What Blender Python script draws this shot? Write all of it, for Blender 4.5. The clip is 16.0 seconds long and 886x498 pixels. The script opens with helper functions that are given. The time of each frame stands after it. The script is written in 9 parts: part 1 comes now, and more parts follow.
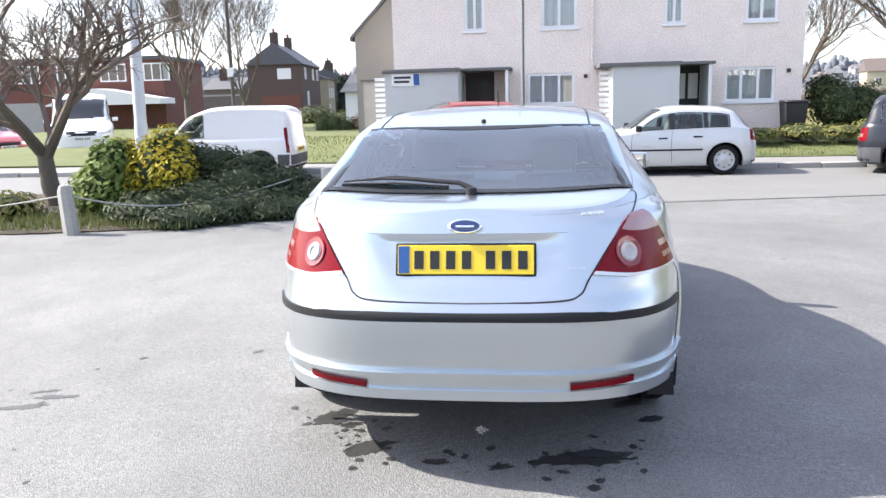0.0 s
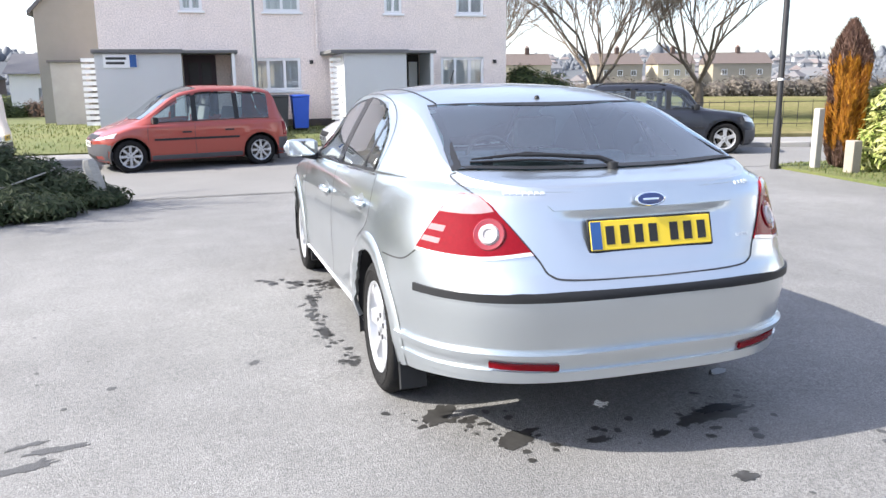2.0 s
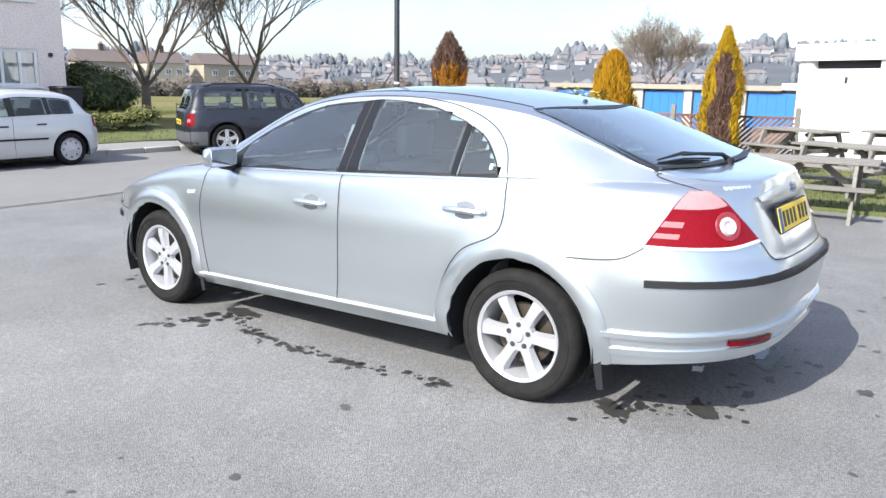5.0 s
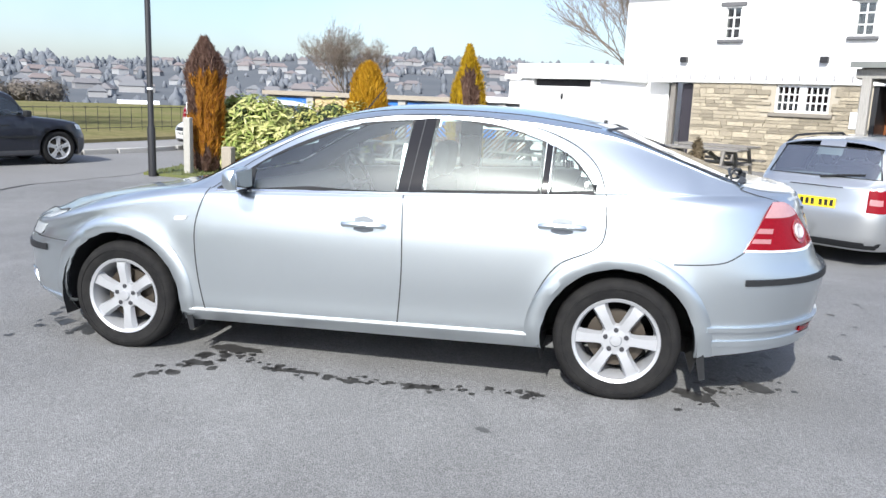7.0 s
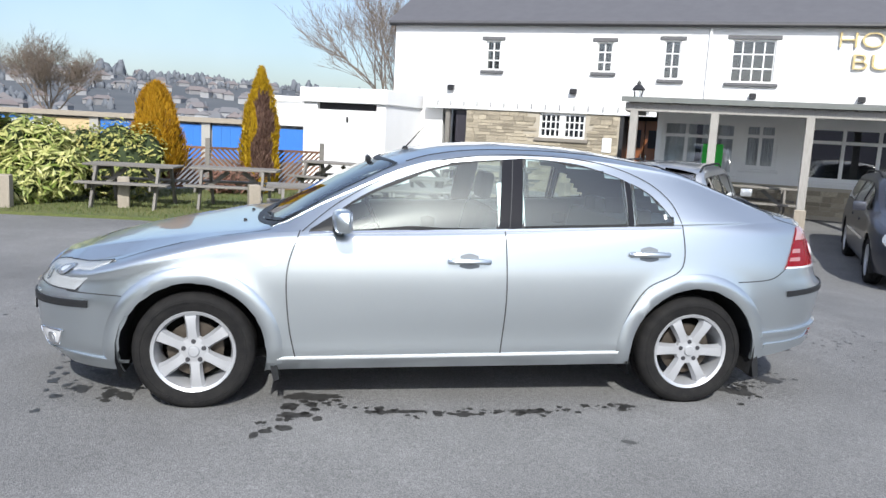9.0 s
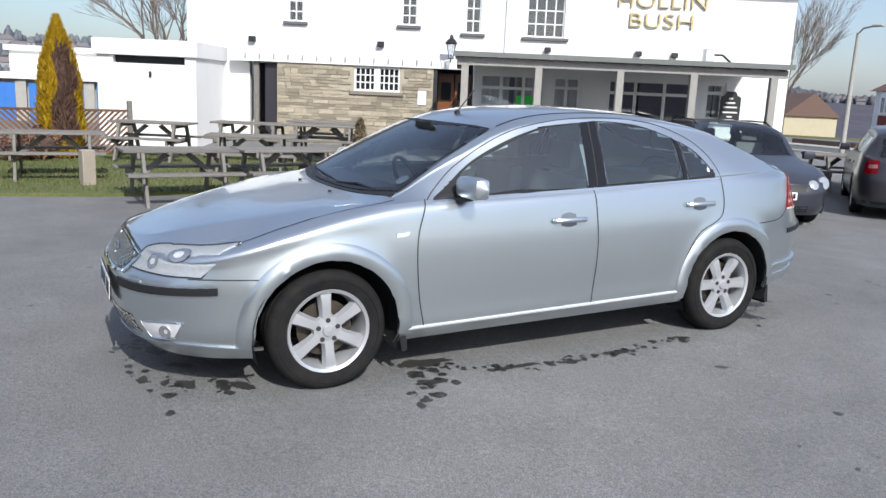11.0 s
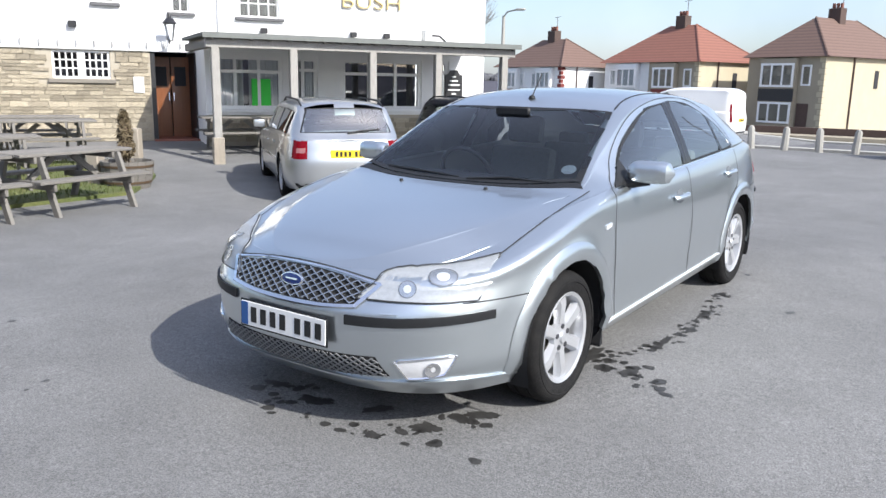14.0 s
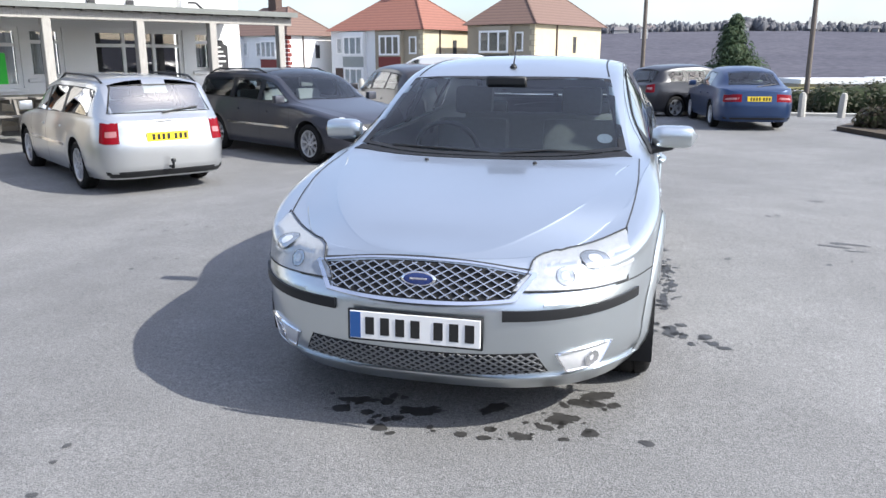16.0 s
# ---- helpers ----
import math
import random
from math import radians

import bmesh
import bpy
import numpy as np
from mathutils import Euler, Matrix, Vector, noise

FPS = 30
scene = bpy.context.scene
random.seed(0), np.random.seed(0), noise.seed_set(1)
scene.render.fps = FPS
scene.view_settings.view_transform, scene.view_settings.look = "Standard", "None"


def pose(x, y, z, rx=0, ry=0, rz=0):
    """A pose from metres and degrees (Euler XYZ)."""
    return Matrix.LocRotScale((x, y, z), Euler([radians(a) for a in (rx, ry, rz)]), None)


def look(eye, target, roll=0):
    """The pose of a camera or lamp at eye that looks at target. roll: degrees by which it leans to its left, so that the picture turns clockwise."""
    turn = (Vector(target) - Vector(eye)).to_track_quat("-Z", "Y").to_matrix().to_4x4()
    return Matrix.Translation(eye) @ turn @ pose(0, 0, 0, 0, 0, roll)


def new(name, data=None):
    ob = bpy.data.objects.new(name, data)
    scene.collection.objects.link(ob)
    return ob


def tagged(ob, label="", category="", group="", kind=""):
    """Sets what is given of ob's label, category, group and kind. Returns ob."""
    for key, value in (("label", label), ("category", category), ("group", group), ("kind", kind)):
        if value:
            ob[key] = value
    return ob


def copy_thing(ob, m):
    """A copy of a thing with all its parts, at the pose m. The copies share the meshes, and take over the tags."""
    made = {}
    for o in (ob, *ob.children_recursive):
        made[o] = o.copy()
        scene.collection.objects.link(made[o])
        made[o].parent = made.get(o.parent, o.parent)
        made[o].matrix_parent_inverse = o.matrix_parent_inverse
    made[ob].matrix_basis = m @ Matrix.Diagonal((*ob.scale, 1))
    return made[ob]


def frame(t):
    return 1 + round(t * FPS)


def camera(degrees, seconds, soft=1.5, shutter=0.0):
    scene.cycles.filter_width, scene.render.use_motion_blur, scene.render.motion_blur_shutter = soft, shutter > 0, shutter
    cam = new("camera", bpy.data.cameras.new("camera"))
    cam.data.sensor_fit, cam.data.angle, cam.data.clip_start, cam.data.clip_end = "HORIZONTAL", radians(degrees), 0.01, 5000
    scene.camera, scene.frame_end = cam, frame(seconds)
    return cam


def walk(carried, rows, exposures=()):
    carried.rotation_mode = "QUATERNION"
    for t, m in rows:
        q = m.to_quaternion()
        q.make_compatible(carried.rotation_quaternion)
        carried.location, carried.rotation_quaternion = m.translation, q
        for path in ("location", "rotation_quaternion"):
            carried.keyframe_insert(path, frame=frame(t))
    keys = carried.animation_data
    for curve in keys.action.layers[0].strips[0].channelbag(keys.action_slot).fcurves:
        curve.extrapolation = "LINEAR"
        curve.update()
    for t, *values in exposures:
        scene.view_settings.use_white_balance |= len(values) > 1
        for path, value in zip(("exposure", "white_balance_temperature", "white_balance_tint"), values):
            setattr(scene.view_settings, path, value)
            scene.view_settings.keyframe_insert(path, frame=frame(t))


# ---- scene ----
cam = camera(58.8, 16.0)
PATH = [
    (0, (0.287, -5.252, 1.505), (0.039, -3.304, 1.127), -1.5),
    (0.5, (-0.184, -5.225, 1.469), (-0.253, -3.263, 1.084), -1.2),
    (1, (-0.655, -5.15, 1.475), (-0.496, -3.199, 1.065), -0.6),
    (1.5, (-1.171, -5.108, 1.494), (-0.797, -3.19, 1.068), -1.2),
    (2, (-1.626, -4.922, 1.474), (-1.054, -3.052, 1.053), -0.6),
    (2.5, (-2.104, -4.768, 1.483), (-1.279, -2.991, 1.077), 0.4),
    (3, (-2.538, -4.54, 1.467), (-1.515, -2.87, 1.061), 0.5),
    (3.5, (-2.921, -4.241, 1.483), (-1.746, -2.683, 1.044), 0.8),
    (4, (-3.36, -3.976, 1.509), (-2.019, -2.552, 1.09), 0.3),
    (4.2, (-3.483, -3.836, 1.491), (-2.089, -2.465, 1.074), 0.2),
    (6.3, (-4.534, -1.998, 1.476), (-2.718, -1.271, 1.057), 2.0),
    (6.5, (-4.647, -1.816, 1.51), (-2.797, -1.181, 1.092), 1.9),
    (7, (-4.764, -1.334, 1.493), (-2.846, -0.913, 1.112), 2.3),
    (7.5, (-4.88, -0.83, 1.52), (-2.929, -0.576, 1.158), 2.9),
    (8, (-5.027, -0.302, 1.551), (-3.059, -0.209, 1.208), 2.4),
    (8.2, (-5.028, -0.099, 1.521), (-3.056, -0.088, 1.188), 3.0),
    (10.3, (-4.861, 2.09, 1.54), (-3.027, 1.38, 1.175), 1.9),
    (10.5, (-4.795, 2.271, 1.544), (-2.985, 1.513, 1.16), 2.5),
    (11, (-4.534, 2.688, 1.516), (-2.799, 1.772, 1.123), 2.5),
    (11.5, (-4.297, 3.133, 1.499), (-2.655, 2.061, 1.106), 3.2),
    (12, (-3.996, 3.505, 1.473), (-2.441, 2.313, 1.071), 3.5),
    (12.5, (-3.638, 3.825, 1.489), (-2.163, 2.539, 1.078), 3.1),
    (13, (-3.28, 4.189, 1.501), (-1.916, 2.787, 1.084), 1.5),
    (13.5, (-2.863, 4.421, 1.46), (-1.605, 2.921, 1.047), 0.9),
    (14, (-2.458, 4.637, 1.46), (-1.326, 3.04, 1.049), 1.0),
    (14.5, (-2.065, 4.825, 1.47), (-1.072, 3.141, 1.046), 0.3),
    (15, (-1.637, 4.903, 1.462), (-0.788, 3.146, 1.028), -0.2),
    (15.5, (-1.227, 5.04, 1.47), (-0.586, 3.198, 1.027), -0.5),
    (16, (-0.825, 5.087, 1.451), (-0.334, 3.208, 0.973), -0.0),
]
EXPOSE = [(0, 1.93, 6750, 10), (2.5, 1.78, 6700, 10), (4.2, 1.67, 6600, 9), (6.5, 1.28, 6350, 8), (8, 1.09, 6350, 8), (10.5, 0.66, 6350, 8), (11.5, 0.74, 6350, 9), (12.5, 0.9, 6350, 9), (13.5, 1.07, 6400, 9), (14.5, 1.22, 6450, 9), (16, 1.41, 6450, 9)]
walk(cam, [(t, look(eye, target, roll)) for t, eye, target, roll in PATH], EXPOSE)

# ---- light ----
SUN = Vector((-1.205, 0.115, 1.0)).normalized()
world = bpy.data.worlds.new("sky_world")
scene.world = world
world.use_nodes = True
_n, _l = world.node_tree.nodes, world.node_tree.links
_sky = _n.new("ShaderNodeTexSky")
_sky.sky_type = "NISHITA"
_sky.sun_disc = False
_sky.sun_elevation = math.asin(SUN.z)
_sky.sun_rotation = math.atan2(SUN.x, SUN.y)
_sky.air_density, _sky.dust_density, _sky.ozone_density = 1.0, 1.7, 4.0
_tone = _n.new("ShaderNodeMixRGB")
_tone.blend_type = "MULTIPLY"
_tone.inputs[0].default_value, _tone.inputs[2].default_value = 1.0, (1.02, 1.0, 0.965, 1)
_l.new(_sky.outputs[0], _tone.inputs[1])
_l.new(_tone.outputs[0], _n["Background"].inputs[0])
_n["Background"].inputs[1].default_value = 0.078
# a veil of thin spring cloud over the whole sky
_veil, _sum = _n.new("ShaderNodeBackground"), _n.new("ShaderNodeAddShader")
_tc, _cl, _cr = _n.new("ShaderNodeTexCoord"), _n.new("ShaderNodeTexNoise"), _n.new("ShaderNodeMapRange")
_cl.inputs["Scale"].default_value, _cl.inputs["Detail"].default_value, _cl.inputs["Roughness"].default_value = 3.2, 5, 0.55
_cr.inputs[1].default_value, _cr.inputs[2].default_value, _cr.inputs[3].default_value, _cr.inputs[4].default_value = 0.33, 0.68, 0.125, 0.225
_l.new(_tc.outputs["Generated"], _cl.inputs["Vector"])
_l.new(_cl.outputs[0], _cr.inputs[0])
# thin haze scatters light forward: brighter towards the sun, dimmer opposite
_dot, _fw, _mul = _n.new("ShaderNodeVectorMath"), _n.new("ShaderNodeMapRange"), _n.new("ShaderNodeMath")
_dot.operation, _mul.operation = "DOT_PRODUCT", "MULTIPLY"
_dot.inputs[1].default_value = SUN
_l.new(_tc.outputs["Generated"], _dot.inputs[0])
_fw.inputs[1].default_value, _fw.inputs[2].default_value, _fw.inputs[3].default_value, _fw.inputs[4].default_value = -0.9, 1.0, 0.45, 1.6
_l.new(_dot.outputs["Value"], _fw.inputs[0])
_l.new(_cr.outputs[0], _mul.inputs[0])
_l.new(_fw.outputs[0], _mul.inputs[1])
_l.new(_mul.outputs[0], _veil.inputs[1])
_veil.inputs[0].default_value = (0.82, 0.82, 1.0, 1)
_l.new(_n["Background"].outputs[0], _sum.inputs[0])
_l.new(_veil.outputs[0], _sum.inputs[1])
_l.new(_sum.outputs[0], _n["World Output"].inputs[0])
_sun = bpy.data.lights.new("sun", "SUN")
_sun.energy, _sun.angle, _sun.color = 3.25, radians(0.6), (1.0, 0.96, 0.90)
sun = new("sun", _sun)
sun.matrix_world = look(SUN * 60, (0, 0, 0))

# ---- materials ----
MATS = {}


def material(name, colour, rough=0.6, metal=0.0, vary=0.12, scale=6.0, bump=0.0, bump_scale=60.0, coat=0.0, colour2=None,
             per_object=0.0, spec=0.5, stretch=(1, 1, 1), fine=0.0):
    """A surface with variation at two scales and fine relief."""
    if name in MATS:
        return MATS[name]
    m = MATS[name] = bpy.data.materials.new(name)
    m.use_nodes = True
    nt = m.node_tree
    n, l = nt.nodes, nt.links
    b = n["Principled BSDF"]
    b.inputs["Roughness"].default_value = rough
    b.inputs["Metallic"].default_value = metal
    b.inputs["Specular IOR Level"].default_value = spec
    b.inputs["Coat Weight"].default_value = coat
    b.inputs["Coat Roughness"].default_value = 0.04
    tc = n.new("ShaderNodeTexCoord")
    mp = n.new("ShaderNodeMapping")
    mp.inputs["Scale"].default_value = stretch
    l.new(tc.outputs["Object"], mp.inputs[0])
    big = n.new("ShaderNodeTexNoise")
    big.inputs["Scale"].default_value, big.inputs["Detail"].default_value, big.inputs["Roughness"].default_value = scale, 6, 0.65
    l.new(mp.outputs[0], big.inputs["Vector"])
    c2 = colour2 or tuple(c * 0.55 for c in colour)
    ramp = n.new("ShaderNodeMapRange")
    ramp.inputs[1].default_value, ramp.inputs[2].default_value = 0.3, 0.7
    ramp.inputs[3].default_value, ramp.inputs[4].default_value = 0.0, vary if colour2 is None else 1.0
    l.new(big.outputs[0], ramp.inputs[0])
    mix = n.new("ShaderNodeMix")
    mix.data_type = "RGBA"
    mix.inputs[6].default_value, mix.inputs[7].default_value = (*colour, 1), (*c2, 1)
    l.new(ramp.outputs[0], mix.inputs[0])
    out = mix.outputs[2]
    if fine:
        fn = n.new("ShaderNodeTexNoise")
        fn.inputs["Scale"].default_value, fn.inputs["Detail"].default_value = bump_scale, 3
        l.new(mp.outputs[0], fn.inputs["Vector"])
        fr = n.new("ShaderNodeMapRange")
        fr.inputs[1].default_value, fr.inputs[2].default_value = 0.3, 0.7
        fr.inputs[3].default_value, fr.inputs[4].default_value = 1 - fine, 1 + fine
        l.new(fn.outputs[0], fr.inputs[0])
        mul = n.new("ShaderNodeMix")
        mul.data_type, mul.blend_type = "RGBA", "MULTIPLY"
        mul.inputs[0].default_value = 1
        l.new(out, mul.inputs[6])
        l.new(fr.outputs[0], mul.inputs[7])
        out = mul.outputs[2]
    if per_object:
        oi = n.new("ShaderNodeObjectInfo")
        pr = n.new("ShaderNodeMapRange")
        pr.inputs[3].default_value, pr.inputs[4].default_value = 1 - per_object, 1 + per_object
        l.new(oi.outputs["Random"], pr.inputs[0])
        mul = n.new("ShaderNodeMix")
        mul.data_type, mul.blend_type = "RGBA", "MULTIPLY"
        mul.inputs[0].default_value = 1
        l.new(out, mul.inputs[6])
        l.new(pr.outputs[0], mul.inputs[7])
        out = mul.outputs[2]
    l.new(out, b.inputs["Base Color"])
    if bump:
        bn = n.new("ShaderNodeTexNoise")
        bn.inputs["Scale"].default_value, bn.inputs["Detail"].default_value = bump_scale, 4
        l.new(mp.outputs[0], bn.inputs["Vector"])
        bp = n.new("ShaderNodeBump")
        bp.inputs["Strength"].default_value, bp.inputs["Distance"].default_value = bump, 0.01
        l.new(bn.outputs[0], bp.inputs["Height"])
        l.new(bp.outputs[0], b.inputs["Normal"])
    return m


def leafy(name, colour, colour2, rough=0.55, spread=1.0):
    """Leaves: the colour changes from leaf to leaf, and a little light comes through."""
    if name in MATS:
        return MATS[name]
    m = MATS[name] = bpy.data.materials.new(name)
    m.use_nodes = True
    n, l = m.node_tree.nodes, m.node_tree.links
    b = n["Principled BSDF"]
    geo = n.new("ShaderNodeNewGeometry")
    mix = n.new("ShaderNodeMix")
    mix.data_type = "RGBA"
    mix.inputs[6].default_value, mix.inputs[7].default_value = (*colour, 1), (*colour2, 1)
    l.new(geo.outputs["Random Per Island"], mix.inputs[0])
    l.new(mix.outputs[2], b.inputs["Base Color"])
    b.inputs["Roughness"].default_value = rough
    b.inputs["Specular IOR Level"].default_value = 0.2
    tr = n.new("ShaderNodeBsdfTranslucent")
    l.new(mix.outputs[2], tr.inputs[0])
    ms = n.new("ShaderNodeMixShader")
    ms.inputs[0].default_value = 0.25
    l.new(b.outputs[0], ms.inputs[1])
    l.new(tr.outputs[0], ms.inputs[2])
    l.new(ms.outputs[0], n["Material Output"].inputs[0])
    return m


def glass(name, tint, gloss=1.0, rough=0.0, film=0.0):
    """A thin pane: tinted, with Fresnel reflections; film mixes in a faint rough gloss, added for the sun's glare."""
    if name in MATS:
        return MATS[name]
    m = MATS[name] = bpy.data.materials.new(name)
    m.use_nodes = True
    n, l = m.node_tree.nodes, m.node_tree.links
    n.remove(n["Principled BSDF"])
    t = n.new("ShaderNodeBsdfTransparent")
    t.inputs[0].default_value = (*tint, 1)
    g = n.new("ShaderNodeBsdfGlossy")
    g.inputs["Roughness"].default_value = rough
    f = n.new("ShaderNodeFresnel")
    f.inputs[0].default_value = 1.5
    k = n.new("ShaderNodeMath")
    k.operation, k.use_clamp = "MULTIPLY_ADD", True
    k.inputs[1].default_value, k.inputs[2].default_value = 2.6 * gloss, 0.02 * gloss
    l.new(f.outputs[0], k.inputs[0])
    ms = n.new("ShaderNodeMixShader")
    l.new(k.outputs[0], ms.inputs[0])
    l.new(t.outputs[0], ms.inputs[1])
    l.new(g.outputs[0], ms.inputs[2])
    out = ms.outputs[0]
    if film:
        h = n.new("ShaderNodeBsdfGlossy")
        h.inputs["Roughness"].default_value = 0.36
        h.inputs[0].default_value = (0.90, 1.0, 0.97, 1)
        fm = n.new("ShaderNodeMixShader")
        fm.inputs[0].default_value = film
        l.new(out, fm.inputs[1])
        l.new(h.outputs[0], fm.inputs[2])
        out = fm.outputs[0]
    l.new(out, n["Material Output"].inputs[0])
    return m


def paint(name, colour, metal=0.0, rough=0.35, dirt=0.06, coat=0.9):
    return material(name, colour, rough, metal, vary=dirt, scale=2.5, coat=coat, bump=0.0)


BLACK_TRIM = material("black_trim", (0.018, 0.019, 0.021), 0.5, vary=0.3, scale=30, spec=0.25)
PILLAR = material("pillar_black", (0.012, 0.012, 0.014), 0.14, vary=0.2, scale=30, spec=0.3)
RUBBER = material("tyre_rubber", (0.011, 0.011, 0.012), 0.75, vary=0.5, scale=14, bump=0.3, bump_scale=90, colour2=(0.021, 0.0205, 0.02), spec=0.1)
DARK = material("dark_cavity", (0.01, 0.01, 0.011), 0.9)
FABRIC = material("seat_fabric", (0.19, 0.195, 0.20), 0.9, vary=0.4, scale=40, bump=0.2, bump_scale=300)
DASH = material("dashboard_plastic", (0.05, 0.052, 0.056), 0.6, vary=0.3, scale=60)
ALLOY = material("alloy_metal", (0.50, 0.51, 0.53), 0.36, 0.55, vary=0.12, scale=20)
CHROME = material("chrome", (0.85, 0.86, 0.88), 0.08, 1.0, vary=0.04)
CARGLASS = glass("car_glass", (0.86, 0.95, 0.95), 0.5)
SIDEGLASS = glass("side_window_glass", (0.86, 0.95, 0.92), 0.9, film=0.030)
TINTGLASS = glass("tinted_car_glass", (0.78, 0.87, 0.84), 0.8, film=0.030)
OTHERGLASS = glass("parked_car_glass", (0.66, 0.76, 0.74), 0.6)
HAZEGLASS = glass("hazy_car_glass", (0.80, 0.88, 0.88), 0.8, film=0.022)
PALEGLASS = glass("estate_car_glass", (0.75, 0.86, 0.83), 2.6)
REARGLASS = glass("rear_window_glass", (0.58, 0.95, 1.0), 0.8, film=0.022)
REDLENS = material("red_lamp_lens", (0.185, 0.001, 0.006), 0.2, vary=0.5, scale=60, coat=0.15, spec=0.15)
LAMPPINK = material("pink_lamp_lens", (0.36, 0.15, 0.15), 0.2, vary=0.4, scale=25, coat=1.0)
CLEARLENS = material("clear_lamp_lens", (0.72, 0.73, 0.75), 0.15, 0.3, vary=0.3, scale=25, coat=1.0)
LAMPGLASS = glass("lamp_glass", (0.96, 0.97, 0.98), 0.18)
PLATE_Y = material("yellow_plate", (0.78, 0.56, 0.03), 0.4, vary=0.06, scale=20)
PLATE_W = material("white_plate", (0.8, 0.8, 0.78), 0.4, vary=0.06, scale=20)
PLATE_BLUE = material("blue_plate_band", (0.02, 0.09, 0.28), 0.4)
PLATE_INK = material("black_plate_ink", (0.012, 0.012, 0.012), 0.5)


# ---- mesh helpers ----
def part(name, bm, mat, parent=None, label="", smooth=True):
    me = bpy.data.meshes.new(name)
    bm.to_mesh(me)
    bm.free()
    for mt in (mat if isinstance(mat, (list, tuple)) else [mat]):
        me.materials.append(mt)
    if smooth:
        me.shade_smooth()
        me.set_sharp_from_angle(angle=radians(38))
    ob = new(name, me)
    if parent is not None:
        ob.parent = parent
    if label:
        tagged(ob, label)
    return ob


def thing(name, m, label, category, group="", kind=""):
    """An empty at the base of a thing; its parts hang under it."""
    ob = new(name)
    ob.matrix_basis = m
    ob.empty_display_size = 0.2
    return tagged(ob, label, category, group, kind)


def box(x0, y0, z0, x1, y1, z1, bevel=0.0, bm=None, seg=1):
    bm = bm or bmesh.new()
    r = bmesh.ops.create_cube(bm, size=1, matrix=Matrix.Translation(((x0 + x1) / 2, (y0 + y1) / 2, (z0 + z1) / 2)) @
                              Matrix.Diagonal((abs(x1 - x0), abs(y1 - y0), abs(z1 - z0), 1)))
    if bevel:
        vs = set(r["verts"])
        es = [e for e in bm.edges if e.verts[0] in vs]
        bmesh.ops.bevel(bm, geom=es, offset=bevel, segments=seg, affect="EDGES", profile=0.6)
    return bm


def tube(points, radius, seg=8, bm=None, caps=True):
    """A round bar along points; radius is one number or one for each point."""
    bm = bm or bmesh.new()
    pts = [Vector(p) for p in points]
    rad = radius if isinstance(radius, (list, tuple)) else [radius] * len(pts)
    rings = []
    for i, p in enumerate(pts):
        d = (pts[min(i + 1, len(pts) - 1)] - pts[max(i - 1, 0)]).normalized()
        a = d.cross(Vector((0, 0, 1)) if abs(d.z) < 0.95 else Vector((1, 0, 0))).normalized()
        b = d.cross(a)
        rings.append([bm.verts.new(p + rad[i] * (math.cos(k * math.tau / seg) * a + math.sin(k * math.tau / seg) * b)) for k in range(seg)])
    for r, s in zip(rings, rings[1:]):
        for k in range(seg):
            bm.faces.new((r[k], s[k], s[(k + 1) % seg], r[(k + 1) % seg]))
    if caps:
        bm.faces.new(rings[0])
        bm.faces.new(rings[-1][::-1])
    return bm


def lathe(profile, seg=32, axis="z", at=(0, 0, 0), bm=None, close=False):
    """profile: (radius, height) pairs turned about an axis through at."""
    bm = bm or bmesh.new()
    rings = []
    for r, h in profile:
        ring = []
        for k in range(seg):
            c, s = r * math.cos(k * math.tau / seg), r * math.sin(k * math.tau / seg)
            p = {"z": (c, s, h), "x": (h, c, s), "y": (c, h, s)}[axis]
            ring.append(bm.verts.new(Vector(at) + Vector(p)))
        rings.append(ring)
    pairs = list(zip(rings, rings[1:])) + ([(rings[-1], rings[0])] if close else [])
    for r, s in pairs:
        for k in range(seg):
            bm.faces.new((r[k], r[(k + 1) % seg], s[(k + 1) % seg], s[k]))
    if not close:
        if profile[0][0] > 1e-4:
            bm.faces.new(rings[0][::-1])
        if profile[-1][0] > 1e-4:
            bm.faces.new(rings[-1])
    bmesh.ops.recalc_face_normals(bm, faces=bm.faces[:])
    return bm


def prism(points, depth, m=None, bm=None):
    """A flat outline in x, y thickened along z by depth."""
    bm = bm or bmesh.new()
    m = m or Matrix()
    lo = [bm.verts.new(m @ Vector((x, y, 0))) for x, y in points]
    hi = [bm.verts.new(m @ Vector((x, y, depth))) for x, y in points]
    bm.faces.new(lo[::-1])
    bm.faces.new(hi)
    k = len(points)
    for i in range(k):
        bm.faces.new((lo[i], lo[(i + 1) % k], hi[(i + 1) % k], hi[i]))
    bmesh.ops.recalc_face_normals(bm, faces=bm.faces[:])
    return bm


